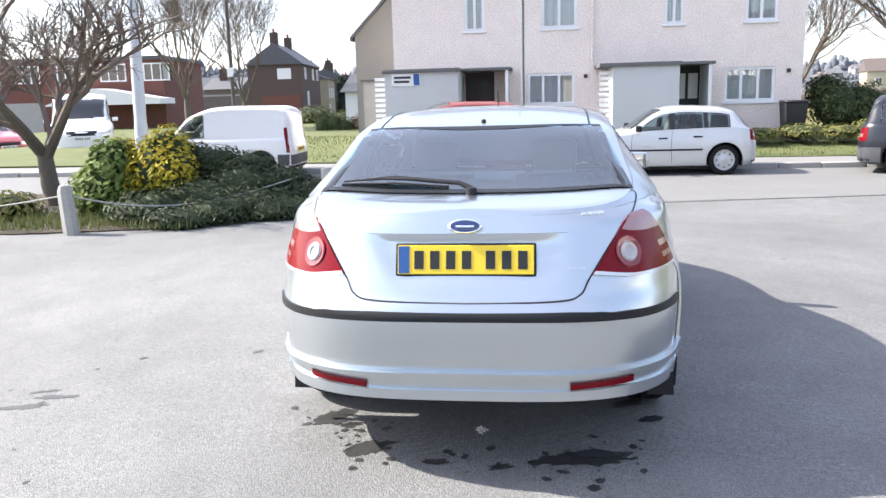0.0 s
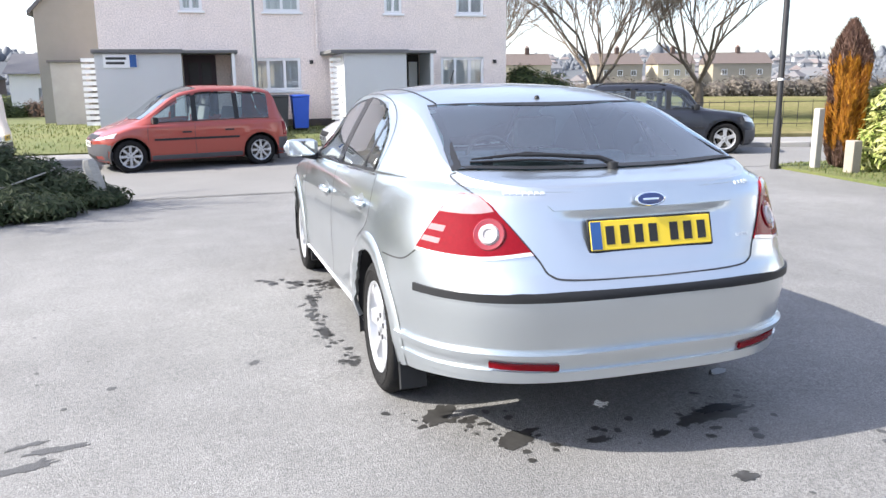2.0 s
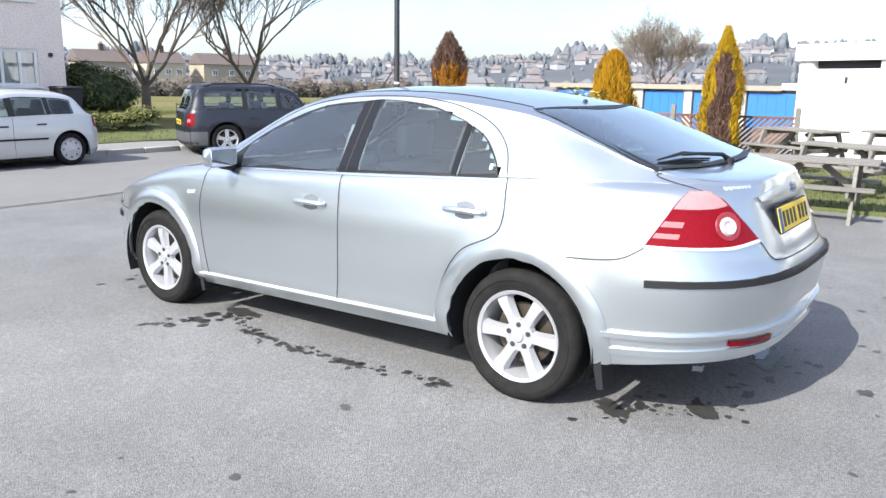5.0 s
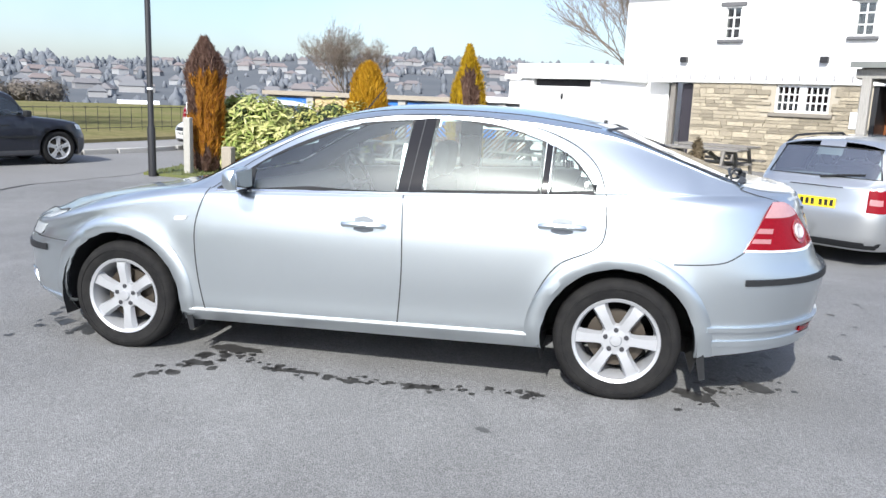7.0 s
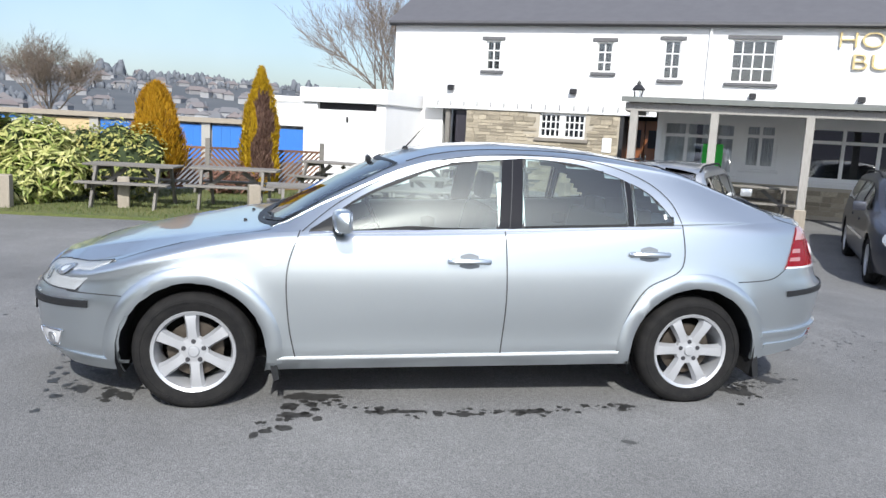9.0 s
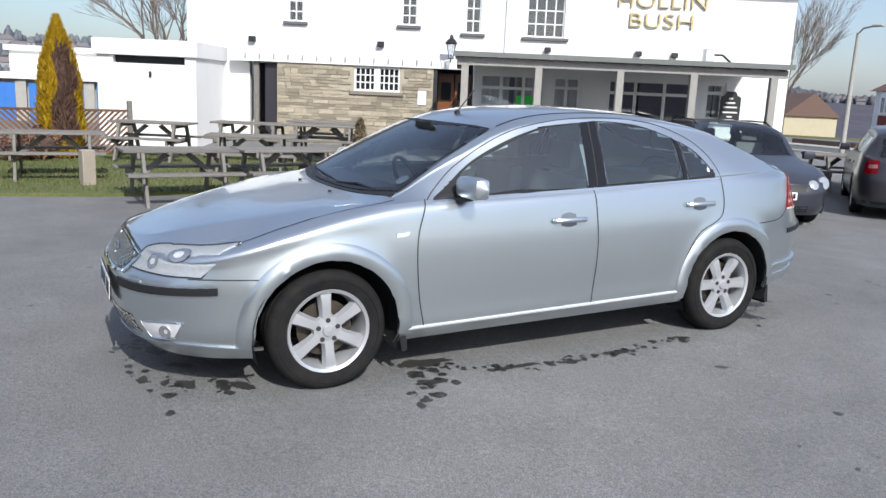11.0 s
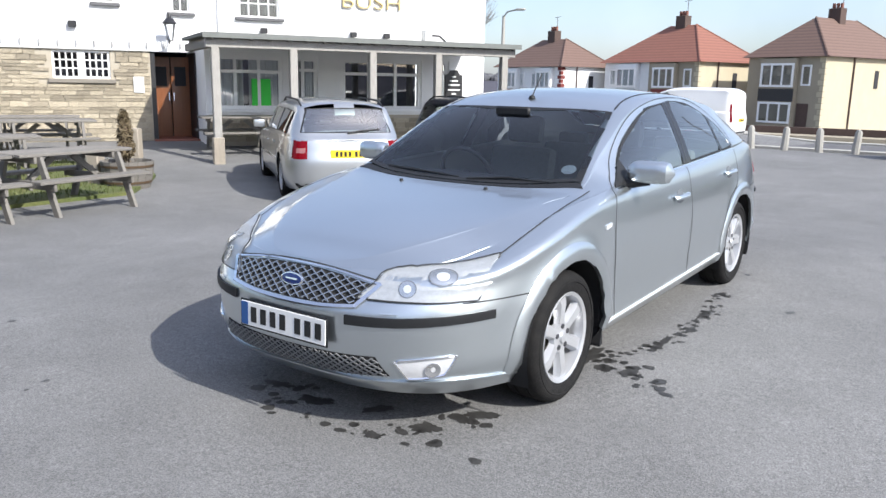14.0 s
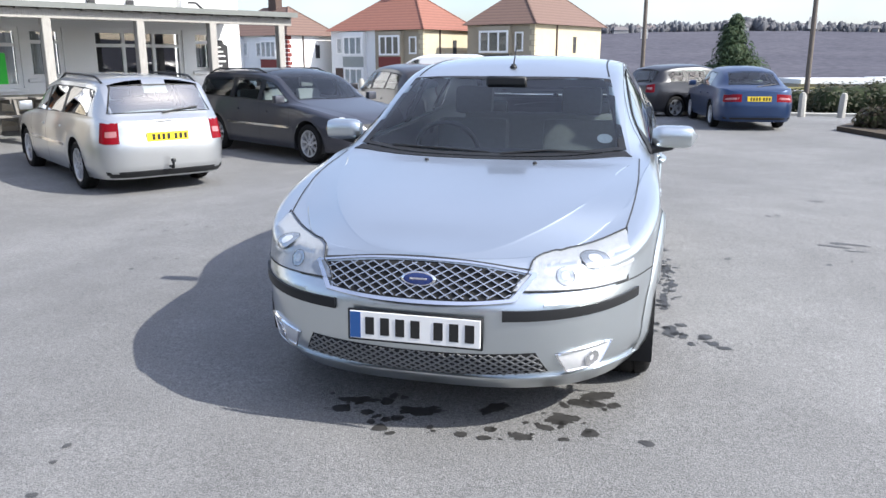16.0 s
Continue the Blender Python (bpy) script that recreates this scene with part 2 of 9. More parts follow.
def ramp(x, table):
    """Smooth value at x in a table of (x, value), x rising."""
    xs = [a for a, _ in table]
    ys = [b for _, b in table]
    if x <= xs[0]:
        return ys[0]
    if x >= xs[-1]:
        return ys[-1]
    i = max(k for k in range(len(xs) - 1) if xs[k] <= x)
    h = xs[i + 1] - xs[i]
    t = (x - xs[i]) / h

    def slope(k):
        if k <= 0 or k >= len(xs) - 1:
            j = 0 if k <= 0 else len(xs) - 2
            return (ys[j + 1] - ys[j]) / (xs[j + 1] - xs[j])
        a, b = (ys[k] - ys[k - 1]) / (xs[k] - xs[k - 1]), (ys[k + 1] - ys[k]) / (xs[k + 1] - xs[k])
        return 0 if a * b <= 0 else 2 * a * b / (a + b)
    m0, m1 = slope(i) * h, slope(i + 1) * h
    return (2 * t**3 - 3 * t * t + 1) * ys[i] + (t**3 - 2 * t * t + t) * m0 + (3 * t * t - 2 * t**3) * ys[i + 1] + (t**3 - t * t) * m1


def spline(points, n, closed=False):
    """n points along a smooth curve through points."""
    P = [Vector(p) for p in points]
    k = len(P)
    out = []
    for j in range(n):
        u = j / (n if closed else n - 1) * (k if closed else k - 1)
        i = min(int(u), k - 1 if closed else k - 2)
        t = u - i
        if closed:
            a, b, c, d = P[(i - 1) % k], P[i % k], P[(i + 1) % k], P[(i + 2) % k]
        else:
            a, b, c, d = P[max(i - 1, 0)], P[i], P[i + 1], P[min(i + 2, k - 1)]
        out.append(0.5 * (2 * b + (c - a) * t + (2 * a - 5 * b + 4 * c - d) * t * t + (3 * b - a - 3 * c + d) * t**3))
    return out


def ground_z(x, y):
    """Height of the tarmac: level under the car, a little lower all round, falling away to the road beyond."""
    r = math.hypot(max(abs(x) - 0.9, 0), max(abs(y) - 2.4, 0))
    k = min(max((r - 0.3) / 4.5, 0), 1)
    k = k * k * (3 - 2 * k)
    z = -0.0105 * max(-3, min(3, y)) * (1 - k) - 0.22 * k
    z -= 0.9 * min(max((-18.5 - y) / 20, 0), 1)
    d = (x - 14.53) * -0.877 + (y + 4.63) * 0.480
    if x > 3:
        z += 0.30 * min(max((5.5 - d) / 5.5, 0), 1) * min(max((x - 5) / 3, 0), 1) * min(max((9 - y) / 4, 0), 1)
    return z

# ---- cars ----
from mathutils.bvhtree import BVHTree


def inside(poly, x, y):
    c = False
    for (x0, y0), (x1, y1) in zip(poly, poly[1:] + poly[:1]):
        if (y0 > y) != (y1 > y) and x < (x1 - x0) * (y - y0) / (y1 - y0) + x0:
            c = not c
    return c


class Shell:
    """A car's outer skin, lofted from a few lines that run from nose to tail; x is to its right, y ahead."""

    def __init__(self, s, cols=60, rows=3):
        self.s = s
        W, yf, yr, z0 = s["W"], s["yf"], s["yr"], s["z0"]
        cf, cr, nf, nr = s["corner_f"], s["corner_r"], s["nf"], s["nr"]
        def end(corner, tip, n, k):
            a, out = max(5, int(k * 0.55)), []
            for i in range(a + 1):
                p = 0.88 * i / a
                out.append((corner + (tip - corner) * (1 - p ** n) ** (1 / n), p))
            u0 = (1 - 0.88 ** n) ** (1 / n)
            for i in range(1, k - a + 1):
                u = u0 * (1 - i / (k - a))
                out.append((corner + (tip - corner) * u, (1 - u ** n) ** (1 / n)))
            return out
        kf = max(8, int(cols * 0.29))
        st = end(cf, yf, nf, kf)
        mid = cols - 2 * kf
        st += [(cf + (cr - cf) * i / mid, 1.0) for i in range(1, mid)]
        st += end(cr, yr, nr, kf)[::-1]
        grid = []
        for y, p in st:
            z0 = ramp(-y, s["floor"]) if "floor" in s else s["z0"]
            zb, zc, zt = ramp(-y, s["belt"]), ramp(-y, s["cant"]), ramp(-y, s["top"])
            w = W * p
            ctl = []
            for f in (0, 0.1, 0.24, 0.45, 0.66, 0.84, 0.95):
                z = z0 + (zb - z0) * f
                ctl.append((w * ramp(z, s["side"]), z))
            xb, xc = w * ramp(-y, s["belt_x"]), w * ramp(-y, s["cant_x"])
            ctl.append((xb, zb))
            if zc - zb > 0.12:
                ctl += [(xb + (xc - xb) * 0.04, zb + (zc - zb) * 0.10), (xb + (xc - xb) * 0.45, zb + (zc - zb) * 0.52), (xb + (xc - xb) * 0.92, zb + (zc - zb) * 0.93)]
            else:
                ctl += [(xb + (xc - xb) * f, zb + (zc - zb) * f) for f in (0.1, 0.52, 0.93)]
            ctl += [(xc, zc), (xc * 0.88, zc + (zt - zc) * 0.42), (xc * 0.5, zc + (zt - zc) * 0.86), (0, zt)]
            n = (len(ctl) - 1) * rows + 1
            col = []
            for q in spline([(a, 0, b) for a, b in ctl], n):
                x, z = max(q.x, 0), q.z
                dy = 0
                if y > cf:
                    dy = ramp(z, s["lean_f"]) * min(1, (y - cf) / (yf - cf)) ** 1.6
                if y < cr:
                    dy = ramp(z, s["lean_r"]) * min(1, (y - cr) / (yr - cr)) ** 1.6
                # flared lips round the wheels
                for ya in s["axles"]:
                    d = math.hypot(y - ya, z - s["hub_z"])
                    if x > 0.5 * W and z < zb:
                        x += s["flare"] * math.exp(-((d - s["arch"] - 0.03) / 0.055) ** 2) * (1 if z > z0 + 0.1 else 0.4)
                if "dent" in s:
                    dy += s["dent"](x, y + dy, z)
                col.append(Vector((x, y + dy, z)))
            col[-1].x = 0
            grid.append(col)
        # draw the grid's points on to the round wheel openings
        A = s["arch"]
        for ya in s["axles"]:
            far = [[math.hypot(v.y - ya, v.z - s["hub_z"]) for v in col] for col in grid]
            for i, col in enumerate(grid):
                for j, v in enumerate(col):
                    if v.x < 0.6 * W or far[i][j] >= A:
                        continue
                    near = [far[a][b] for a in range(max(i - 1, 0), min(i + 2, len(grid))) for b in range(max(j - 1, 0), min(j + 2, len(col)))]
                    if max(near) > A:
                        d = Vector((v.y - ya, v.z - s["hub_z"])).normalized() * A
                        v.y, v.z = ya + d.x, s["hub_z"] + d.y
        self.rows, self.verts, self.faces = len(grid[0]), [], []
        R = self.rows
        for side in (1, -1):
            base = len(self.verts)
            for col in grid:
                self.verts += [Vector((v.x * side, v.y, v.z)) for v in col]
            for i in range(len(grid) - 1):
                for j in range(R - 1):
                    q = [base + i * R + j, base + (i + 1) * R + j, base + (i + 1) * R + j + 1, base + i * R + j + 1]
                    self.faces.append(q if side > 0 else q[::-1])
        bm = bmesh.new()
        vs = [bm.verts.new(v) for v in self.verts]
        for f in self.faces:
            try:
                bm.faces.new([vs[k] for k in f])
            except ValueError:
                pass
        bmesh.ops.remove_doubles(bm, verts=bm.verts[:], dist=0.0008)
        bmesh.ops.recalc_face_normals(bm, faces=bm.faces[:])
        bm.normal_update()
        self.bm = bm
        self.tree = BVHTree.FromBMesh(bm)
        self.holes = []

    def on(self, axis, a, b):
        """The skin's point and normal met along an axis: 'r', 'l' (sides, a = y, b = z), 'f', 'b' (ends, a = x, b = z), 't' (from above, a = x, b = y)."""
        o, d = {"r": ((3, a, b), (-1, 0, 0)), "l": ((-3, a, b), (1, 0, 0)), "f": ((a, 5, b), (0, -1, 0)), "b": ((a, -5, b), (0, 1, 0)),
                "t": ((a, b, 4), (0, 0, -1))}[axis]
        p, nrm, _, _ = self.tree.ray_cast(Vector(o), Vector(d))
        if p is None:
            p, nrm, _, _ = self.tree.find_nearest(Vector(o) + Vector(d) * (2.2 if axis in "rl" else 2.7))
        if nrm.dot(Vector(d)) > 0:
            nrm = -nrm
        return p, nrm

    def patch(self, axis, low, high, n=12, m=6, off=0.004, thick=0.006, bm=None, flip=False, smooth=True):
        """A shell over the skin between two curves."""
        bm = bm or bmesh.new()
        lo = spline([(*p, 0) for p in low], n) if smooth and len(low) > 2 else [Vector((*low[0], 0)).lerp(Vector((*low[-1], 0)), i / (n - 1)) for i in range(n)]
        hi = spline([(*p, 0) for p in high], n) if smooth and len(high) > 2 else [Vector((*high[0], 0)).lerp(Vector((*high[-1], 0)), i / (n - 1)) for i in range(n)]
        top, bot = [], []
        for a, b in zip(lo, hi):
            rt, rb = [], []
            for j in range(m):
                q = a.lerp(b, j / (m - 1))
                p, nr = self.on(axis, q.x, q.y)
                rt.append(bm.verts.new(p + nr * off))
                rb.append(bm.verts.new(p + nr * (off - thick)))
            top.append(rt)
            bot.append(rb)
        new_f = []
        for i in range(n - 1):
            for j in range(m - 1):
                new_f.append(bm.faces.new((top[i][j], top[i + 1][j], top[i + 1][j + 1], top[i][j + 1])))
                new_f.append(bm.faces.new((bot[i][j], bot[i][j + 1], bot[i + 1][j + 1], bot[i + 1][j])))
        ring_t = [top[i][0] for i in range(n)] + [top[-1][j] for j in range(1, m)] + [top[i][-1] for i in range(n - 2, -1, -1)] + [top[0][j] for j in range(m - 2, 0, -1)]
        ring_b = [bot[i][0] for i in range(n)] + [bot[-1][j] for j in range(1, m)] + [bot[i][-1] for i in range(n - 2, -1, -1)] + [bot[0][j] for j in range(m - 2, 0, -1)]
        k = len(ring_t)
        for i in range(k):
            new_f.append(bm.faces.new((ring_t[i], ring_b[i], ring_b[(i + 1) % k], ring_t[(i + 1) % k])))
        bmesh.ops.recalc_face_normals(bm, faces=new_f)
        return bm

    def near(self, p, off=0.0):
        q, nr, _, _ = self.tree.find_nearest(p)
        if nr.dot(q - Vector((0, q.y * 0.75, 0.6))) < 0:
            nr = -nr
        return q + nr * off, nr

    def wrap(self, low, high, u=(0, 1), v=(0, 1), n=14, m=8, off=0.004, thick=0.01, bm=None):
        """A shell that follows the skin round a corner, between two curves in space; u, v pick a stretch of it."""
        bm = bm or bmesh.new()
        k = 61
        lo, hi = spline(low, k), spline(high, k)
        top, bot = [], []
        for i in range(n):
            uu = (u[0] + (u[1] - u[0]) * i / (n - 1)) * (k - 1)
            i0 = min(int(uu), k - 2)
            a, b = lo[i0].lerp(lo[i0 + 1], uu - i0), hi[i0].lerp(hi[i0 + 1], uu - i0)
            rt, rb = [], []
            for j in range(m):
                p, nr = self.near(a.lerp(b, v[0] + (v[1] - v[0]) * j / (m - 1)))
                rt.append(bm.verts.new(p + nr * off))
                rb.append(bm.verts.new(p + nr * (off - thick)))
            top.append(rt)
            bot.append(rb)
        fs = []
        for i in range(n - 1):
            for j in range(m - 1):
                fs.append(bm.faces.new((top[i][j], top[i + 1][j], top[i + 1][j + 1], top[i][j + 1])))
        T = [top[i][0] for i in range(n)] + [top[-1][j] for j in range(1, m)] + [top[i][-1] for i in range(n - 2, -1, -1)] + [top[0][j] for j in range(m - 2, 0, -1)]
        B = [bot[i][0] for i in range(n)] + [bot[-1][j] for j in range(1, m)] + [bot[i][-1] for i in range(n - 2, -1, -1)] + [bot[0][j] for j in range(m - 2, 0, -1)]
        for i in range(len(T)):
            fs.append(bm.faces.new((T[i], B[i], B[(i + 1) % len(T)], T[(i + 1) % len(T)])))
        bmesh.ops.recalc_face_normals(bm, faces=fs)
        return bm

    def sheet(self, axis, low, high, n=14, m=7, off=0.003):
        """One single layer over the skin, for panes."""
        bm = bmesh.new()
        lo = spline([(*p, 0) for p in low], n) if len(low) > 2 else [Vector((*low[0], 0)).lerp(Vector((*low[-1], 0)), i / (n - 1)) for i in range(n)]
        hi = spline([(*p, 0) for p in high], n) if len(high) > 2 else [Vector((*high[0], 0)).lerp(Vector((*high[-1], 0)), i / (n - 1)) for i in range(n)]
        g = []
        for a, b in zip(lo, hi):
            row = []
            for j in range(m):
                q = a.lerp(b, j / (m - 1))
                p, nr = self.on(axis, q.x, q.y)
                row.append(bm.verts.new(p + nr * off))
            g.append(row)
        for i in range(n - 1):
            for j in range(m - 1):
                bm.faces.new((g[i][j], g[i + 1][j], g[i + 1][j + 1], g[i][j + 1]))
        bmesh.ops.recalc_face_normals(bm, faces=bm.faces[:])
        return bm

    def line(self, axis, pts, width=0.006, off=0.0015, n=30, height=0.0, bm=None, smooth=True):
        """A narrow strip along a line on the skin: a shut line or a moulding."""
        bm = bm or bmesh.new()
        P = spline([(*p, 0) for p in pts], n) if smooth and len(pts) > 2 else None
        if P is None:
            P = []
            for a, b in zip(pts, pts[1:]):
                P += [Vector((*a, 0)).lerp(Vector((*b, 0)), i / 10) for i in range(10)]
            P.append(Vector((*pts[-1], 0)))
        L = [self.on(axis, q.x, q.y) for q in P]
        prev = None
        new_f = []
        for i, (p, nr) in enumerate(L):
            d = (L[min(i + 1, len(L) - 1)][0] - L[max(i - 1, 0)][0]).normalized()
            s = d.cross(nr).normalized() * width / 2
            h = nr * (off + height)
            ring = [bm.verts.new(p - s + nr * (off if not height else -0.004)), bm.verts.new(p - s * 0.7 + h), bm.verts.new(p + s * 0.7 + h), bm.verts.new(p + s + nr * (off if not height else -0.004))] if height else \
                   [bm.verts.new(p - s + nr * off), bm.verts.new(p + s + nr * off)]
            if prev:
                for a in range(len(ring) - 1):
                    new_f.append(bm.faces.new((prev[a], prev[a + 1], ring[a + 1], ring[a])))
            elif height:
                new_f.append(bm.faces.new(ring))
            prev = ring
        if height:
            new_f.append(bm.faces.new(prev[::-1]))
        bmesh.ops.recalc_face_normals(bm, faces=new_f)
        return bm

    def hole(self, axis, poly):
        self.holes.append((axis, poly))

    def panels(self, regions, mat, root):
        """Cuts the skin into body panels with shared normals. regions: (name, axis, polygon, label); the rest is the body."""
        s = self.s
        normals = {v.index: v.normal.copy() for v in self.bm.verts}
        self.bm.verts.index_update()
        groups = {}
        for f in self.bm.faces:
            c = f.calc_center_median()
            skip = False
            for ya in s["axles"]:
                if abs(c.x) > 0.55 * s["W"] and all(math.hypot(v.co.y - ya, v.co.z - s["hub_z"]) < s["arch"] + 0.0005 for v in f.verts):
                    skip = True
            nr = f.normal
            for axis, poly in self.holes:
                if self.sees(axis, c, nr, poly):
                    skip = True
                    break
            if skip:
                continue
            key = "body"
            for k, (name, axis, poly, label) in enumerate(regions):
                if self.sees(axis, c, nr, poly):
                    key = [i for i, g in enumerate(regions) if g[0] == name and (axis not in "lr" or g[1] == axis)][0]
                    break
            groups.setdefault(key, []).append(f)
        made = {}
        for key, fs in groups.items():
            idx, co, faces, ns = {}, [], [], []
            for f in fs:
                q = []
                for v in f.verts:
                    if v.index not in idx:
                        idx[v.index] = len(co)
                        co.append(v.co[:])
                        ns.append(v.normal[:])
                    q.append(idx[v.index])
                faces.append(q)
            name = "body" if key == "body" else regions[key][0]
            me = bpy.data.meshes.new(name)
            me.from_pydata(co, [], faces)
            me.shade_smooth()
            me.materials.append(mat)
            me.normals_split_custom_set_from_vertices(ns)
            ob = new(name, me)
            ob.parent = root
            if key != "body" and regions[key][3]:
                tagged(ob, regions[key][3])
            made[key if key == "body" else regions[key][0] + str(key)] = ob
        return made

    @staticmethod
    def sees(axis, c, nr, poly):
        if axis == "s":
            return abs(nr.x) > 0.35 and abs(c.x) > 0.4 and inside(poly, c.y, c.z)
        if axis == "r":
            return nr.x > 0.25 and c.x > 0.3 and inside(poly, c.y, c.z)
        if axis == "l":
            return nr.x < -0.25 and c.x < -0.3 and inside(poly, c.y, c.z)
        if axis == "t":
            return nr.z > 0.15 and inside(poly, c.x, c.y)
        if axis == "f":
            return nr.y > -0.2 and c.y > 0.6 and inside(poly, c.x, c.z)
        return nr.y < 0.3 and c.y < -0.6 and inside(poly, c.x, c.z)


def mirror(pts):
    return [(-a, b) for a, b in pts]


def shrink(poly, d):
    cx, cy = sum(p[0] for p in poly) / len(poly), sum(p[1] for p in poly) / len(poly)
    out = []
    for x, y in poly:
        L = math.hypot(x - cx, y - cy)
        out.append((x + (cx - x) * d / L, y + (cy - y) * d / L))
    return out


def dense(low, high, n=24):
    a = [tuple(p[:2]) for p in (spline([(*p, 0) for p in low], n) if len(low) > 2 else [Vector((*low[0], 0)), Vector((*low[-1], 0))])]
    b = [tuple(p[:2]) for p in (spline([(*p, 0) for p in high], n) if len(high) > 2 else [Vector((*high[0], 0)), Vector((*high[-1], 0))])]
    return a + b[::-1]


def pane(sh, axis, low, high, root, glass_mat, name="side_window", margin=0.014, n=14, m=7, frit=0.008):
    """A window: an opening in the skin, a black band round its edge and the pane over it."""
    poly = dense(low, high)
    sh.hole(axis, shrink(poly, margin))
    g = part(name, sh.sheet(axis, low, high, n, m, 0.004), glass_mat, root)
    ring = bmesh.new()
    inner = shrink(poly, frit + 0.012)
    pr = None
    k = len(poly)
    for i in range(k + 1):
        p, nr = sh.on(axis, *poly[i % k])
        q, nq = sh.on(axis, *inner[i % k])
        cur = (ring.verts.new(p + nr * 0.0066), ring.verts.new(q + nq * 0.0056))
        if pr:
            ring.faces.new((pr[0], cur[0], cur[1], pr[1]))
        pr = cur
    part("window_seal", ring, BLACK_TRIM, g, "black window seal")
    return g


def wheel(root, x, y, z, r, rim_r, width, side, spokes, rim_mat, style="alloy", turn=0.0):
    """A tyre, a rim with spokes, a hub and its bolts. side: 1 for the right of the car."""
    h = width / 2
    prof = [(rim_r - 0.012, -h * 0.8), (rim_r + 0.012, -h * 0.97), (r * 0.90, -h), (r * 0.965, -h * 0.86), (r, -h * 0.6), (r, -h * 0.36), (r - 0.008, -h * 0.34), (r - 0.008, -h * 0.28), (r, -h * 0.26), (r, h * 0.26), (r - 0.008, h * 0.28),
            (r - 0.008, h * 0.34), (r, h * 0.36), (r, h * 0.6), (r * 0.965, h * 0.86), (r * 0.90, h), (r * 0.87, h), (r * 0.865, h + 0.003), (r * 0.845, h + 0.003), (r * 0.84, h - 0.001), (rim_r + 0.02, h * 0.97), (rim_r - 0.012, h * 0.82)]
    hub = thing_part("wheel", root, Matrix.Translation((x, y, z)) @ Matrix.Diagonal((side, 1, 1, 1)))
    bm = lathe(prof, 48, "x", close=True)
    bmesh.ops.recalc_face_normals(bm, faces=bm.faces[:])
    part("tyre", bm, RUBBER, hub)
    rim = bmesh.new()
    lathe([(rim_r - 0.022, h * 0.55), (rim_r - 0.016, h * 0.86), (rim_r, h * 0.93), (rim_r + 0.004, h * 0.86), (rim_r, h * 0.5), (rim_r, -h * 0.8), (rim_r - 0.03, -h * 0.8), (rim_r - 0.03, h * 0.3)], 48, "x", bm=rim, close=True)
    face = h * 0.74
    if style == "alloy":
        for k in range(spokes):
            a = k * math.tau / spokes + (turn if spokes == 6 else math.pi / 2)
            m = Matrix.Rotation(a, 4, "X") @ Matrix(((0, 0, 1, face - 0.022), (1, 0, 0, 0), (0, 1, 0, 0), (0, 0, 0, 1)))
            if spokes == 6:
                # flat-faced spokes with sloping flanks, dished towards the hub
                rs = (0.03, rim_r * 0.45, rim_r * 0.75, rim_r - 0.010)
                prev = None
                for rr, wt, wf, top in zip(rs, (0.026, 0.0215, 0.024, 0.031), (0.038, 0.033, 0.037, 0.046), (0.000, 0.004, 0.012, 0.004)):
                    ring = [rim.verts.new(m @ Vector(p)) for p in ((rr, -wf, -0.006), (rr, -wt, 0.018 + top), (rr, wt, 0.018 + top), (rr, wf, -0.006))]
                    if prev:
                        for i in range(4):
                            rim.faces.new((prev[i], prev[(i + 1) % 4], ring[(i + 1) % 4], ring[i]))
                    prev = ring
                continue
            w0, w1 = rim_r * 0.76 / spokes, rim_r * 1.12 / spokes
            prism([(0.035, -w0), (rim_r * 0.55, -w0), (rim_r - 0.012, -w1), (rim_r - 0.012, w1), (rim_r * 0.55, w0), (0.035, w0)], 0.017, m, rim)
            for sgn in (-1, 1):
                pts = [(0.035, sgn * 0.0005), (0.035, sgn * w0), (rim_r * 0.55, sgn * w0 * 0.97), (rim_r - 0.014, sgn * w1 * 0.97), (rim_r - 0.014, sgn * 0.007), (rim_r * 0.62, sgn * 0.006)]
                prism(pts, 0.024, m, rim)
        lathe([(0.0, face + 0.012), (0.026, face + 0.010), (0.032, face), (0.075, face - 0.004), (0.082, face - 0.03), (0.0, face - 0.03)], 28, "x", bm=rim)
    else:
        lathe([(0.0, face + 0.02), (0.06, face + 0.016), (0.09, face), (rim_r - 0.03, face + 0.004), (rim_r - 0.01, face - 0.02), (0.0, face - 0.03)], 36, "x", bm=rim)
    bmesh.ops.recalc_face_normals(rim, faces=rim.faces[:])
    part("rim", rim, rim_mat, hub)
    if style == "alloy":
        for k in range(5):
            a = k * math.tau / 5 + 0.3
            bolt = lathe([(0.013, face - 0.006), (0.013, face + 0.003), (0.0, face + 0.003)], 8, "x", (0, 0.054 * math.cos(a), 0.054 * math.sin(a)))
            part("bolt", bolt, material("wheel_bolt", (0.10, 0.10, 0.11), 0.4, 0.8), hub)
    else:
        slots = bmesh.new()
        for k in range(spokes):
            a = k * math.tau / spokes
            lathe([(0.017, face - 0.004), (0.017, face + 0.006), (0.0, face + 0.006)], 8, "x", (0, rim_r * 0.72 * math.cos(a), rim_r * 0.72 * math.sin(a)), slots)
        part("slot", slots, DARK, hub)
    part("brake_disc", lathe([(0.0, 0.0), (rim_r * 0.68, 0.0), (rim_r * 0.68, 0.012), (0.0, 0.012)], 24, "x", (face - 0.075, 0, 0)), material("brake_disc", (0.09, 0.075, 0.06), 0.5, 0.6, vary=0.4), hub)
    return hub


def thing_part(name, parent, m):
    ob = new(name)
    ob.parent = parent
    ob.matrix_basis = m
    ob.empty_display_size = 0.1
    return ob


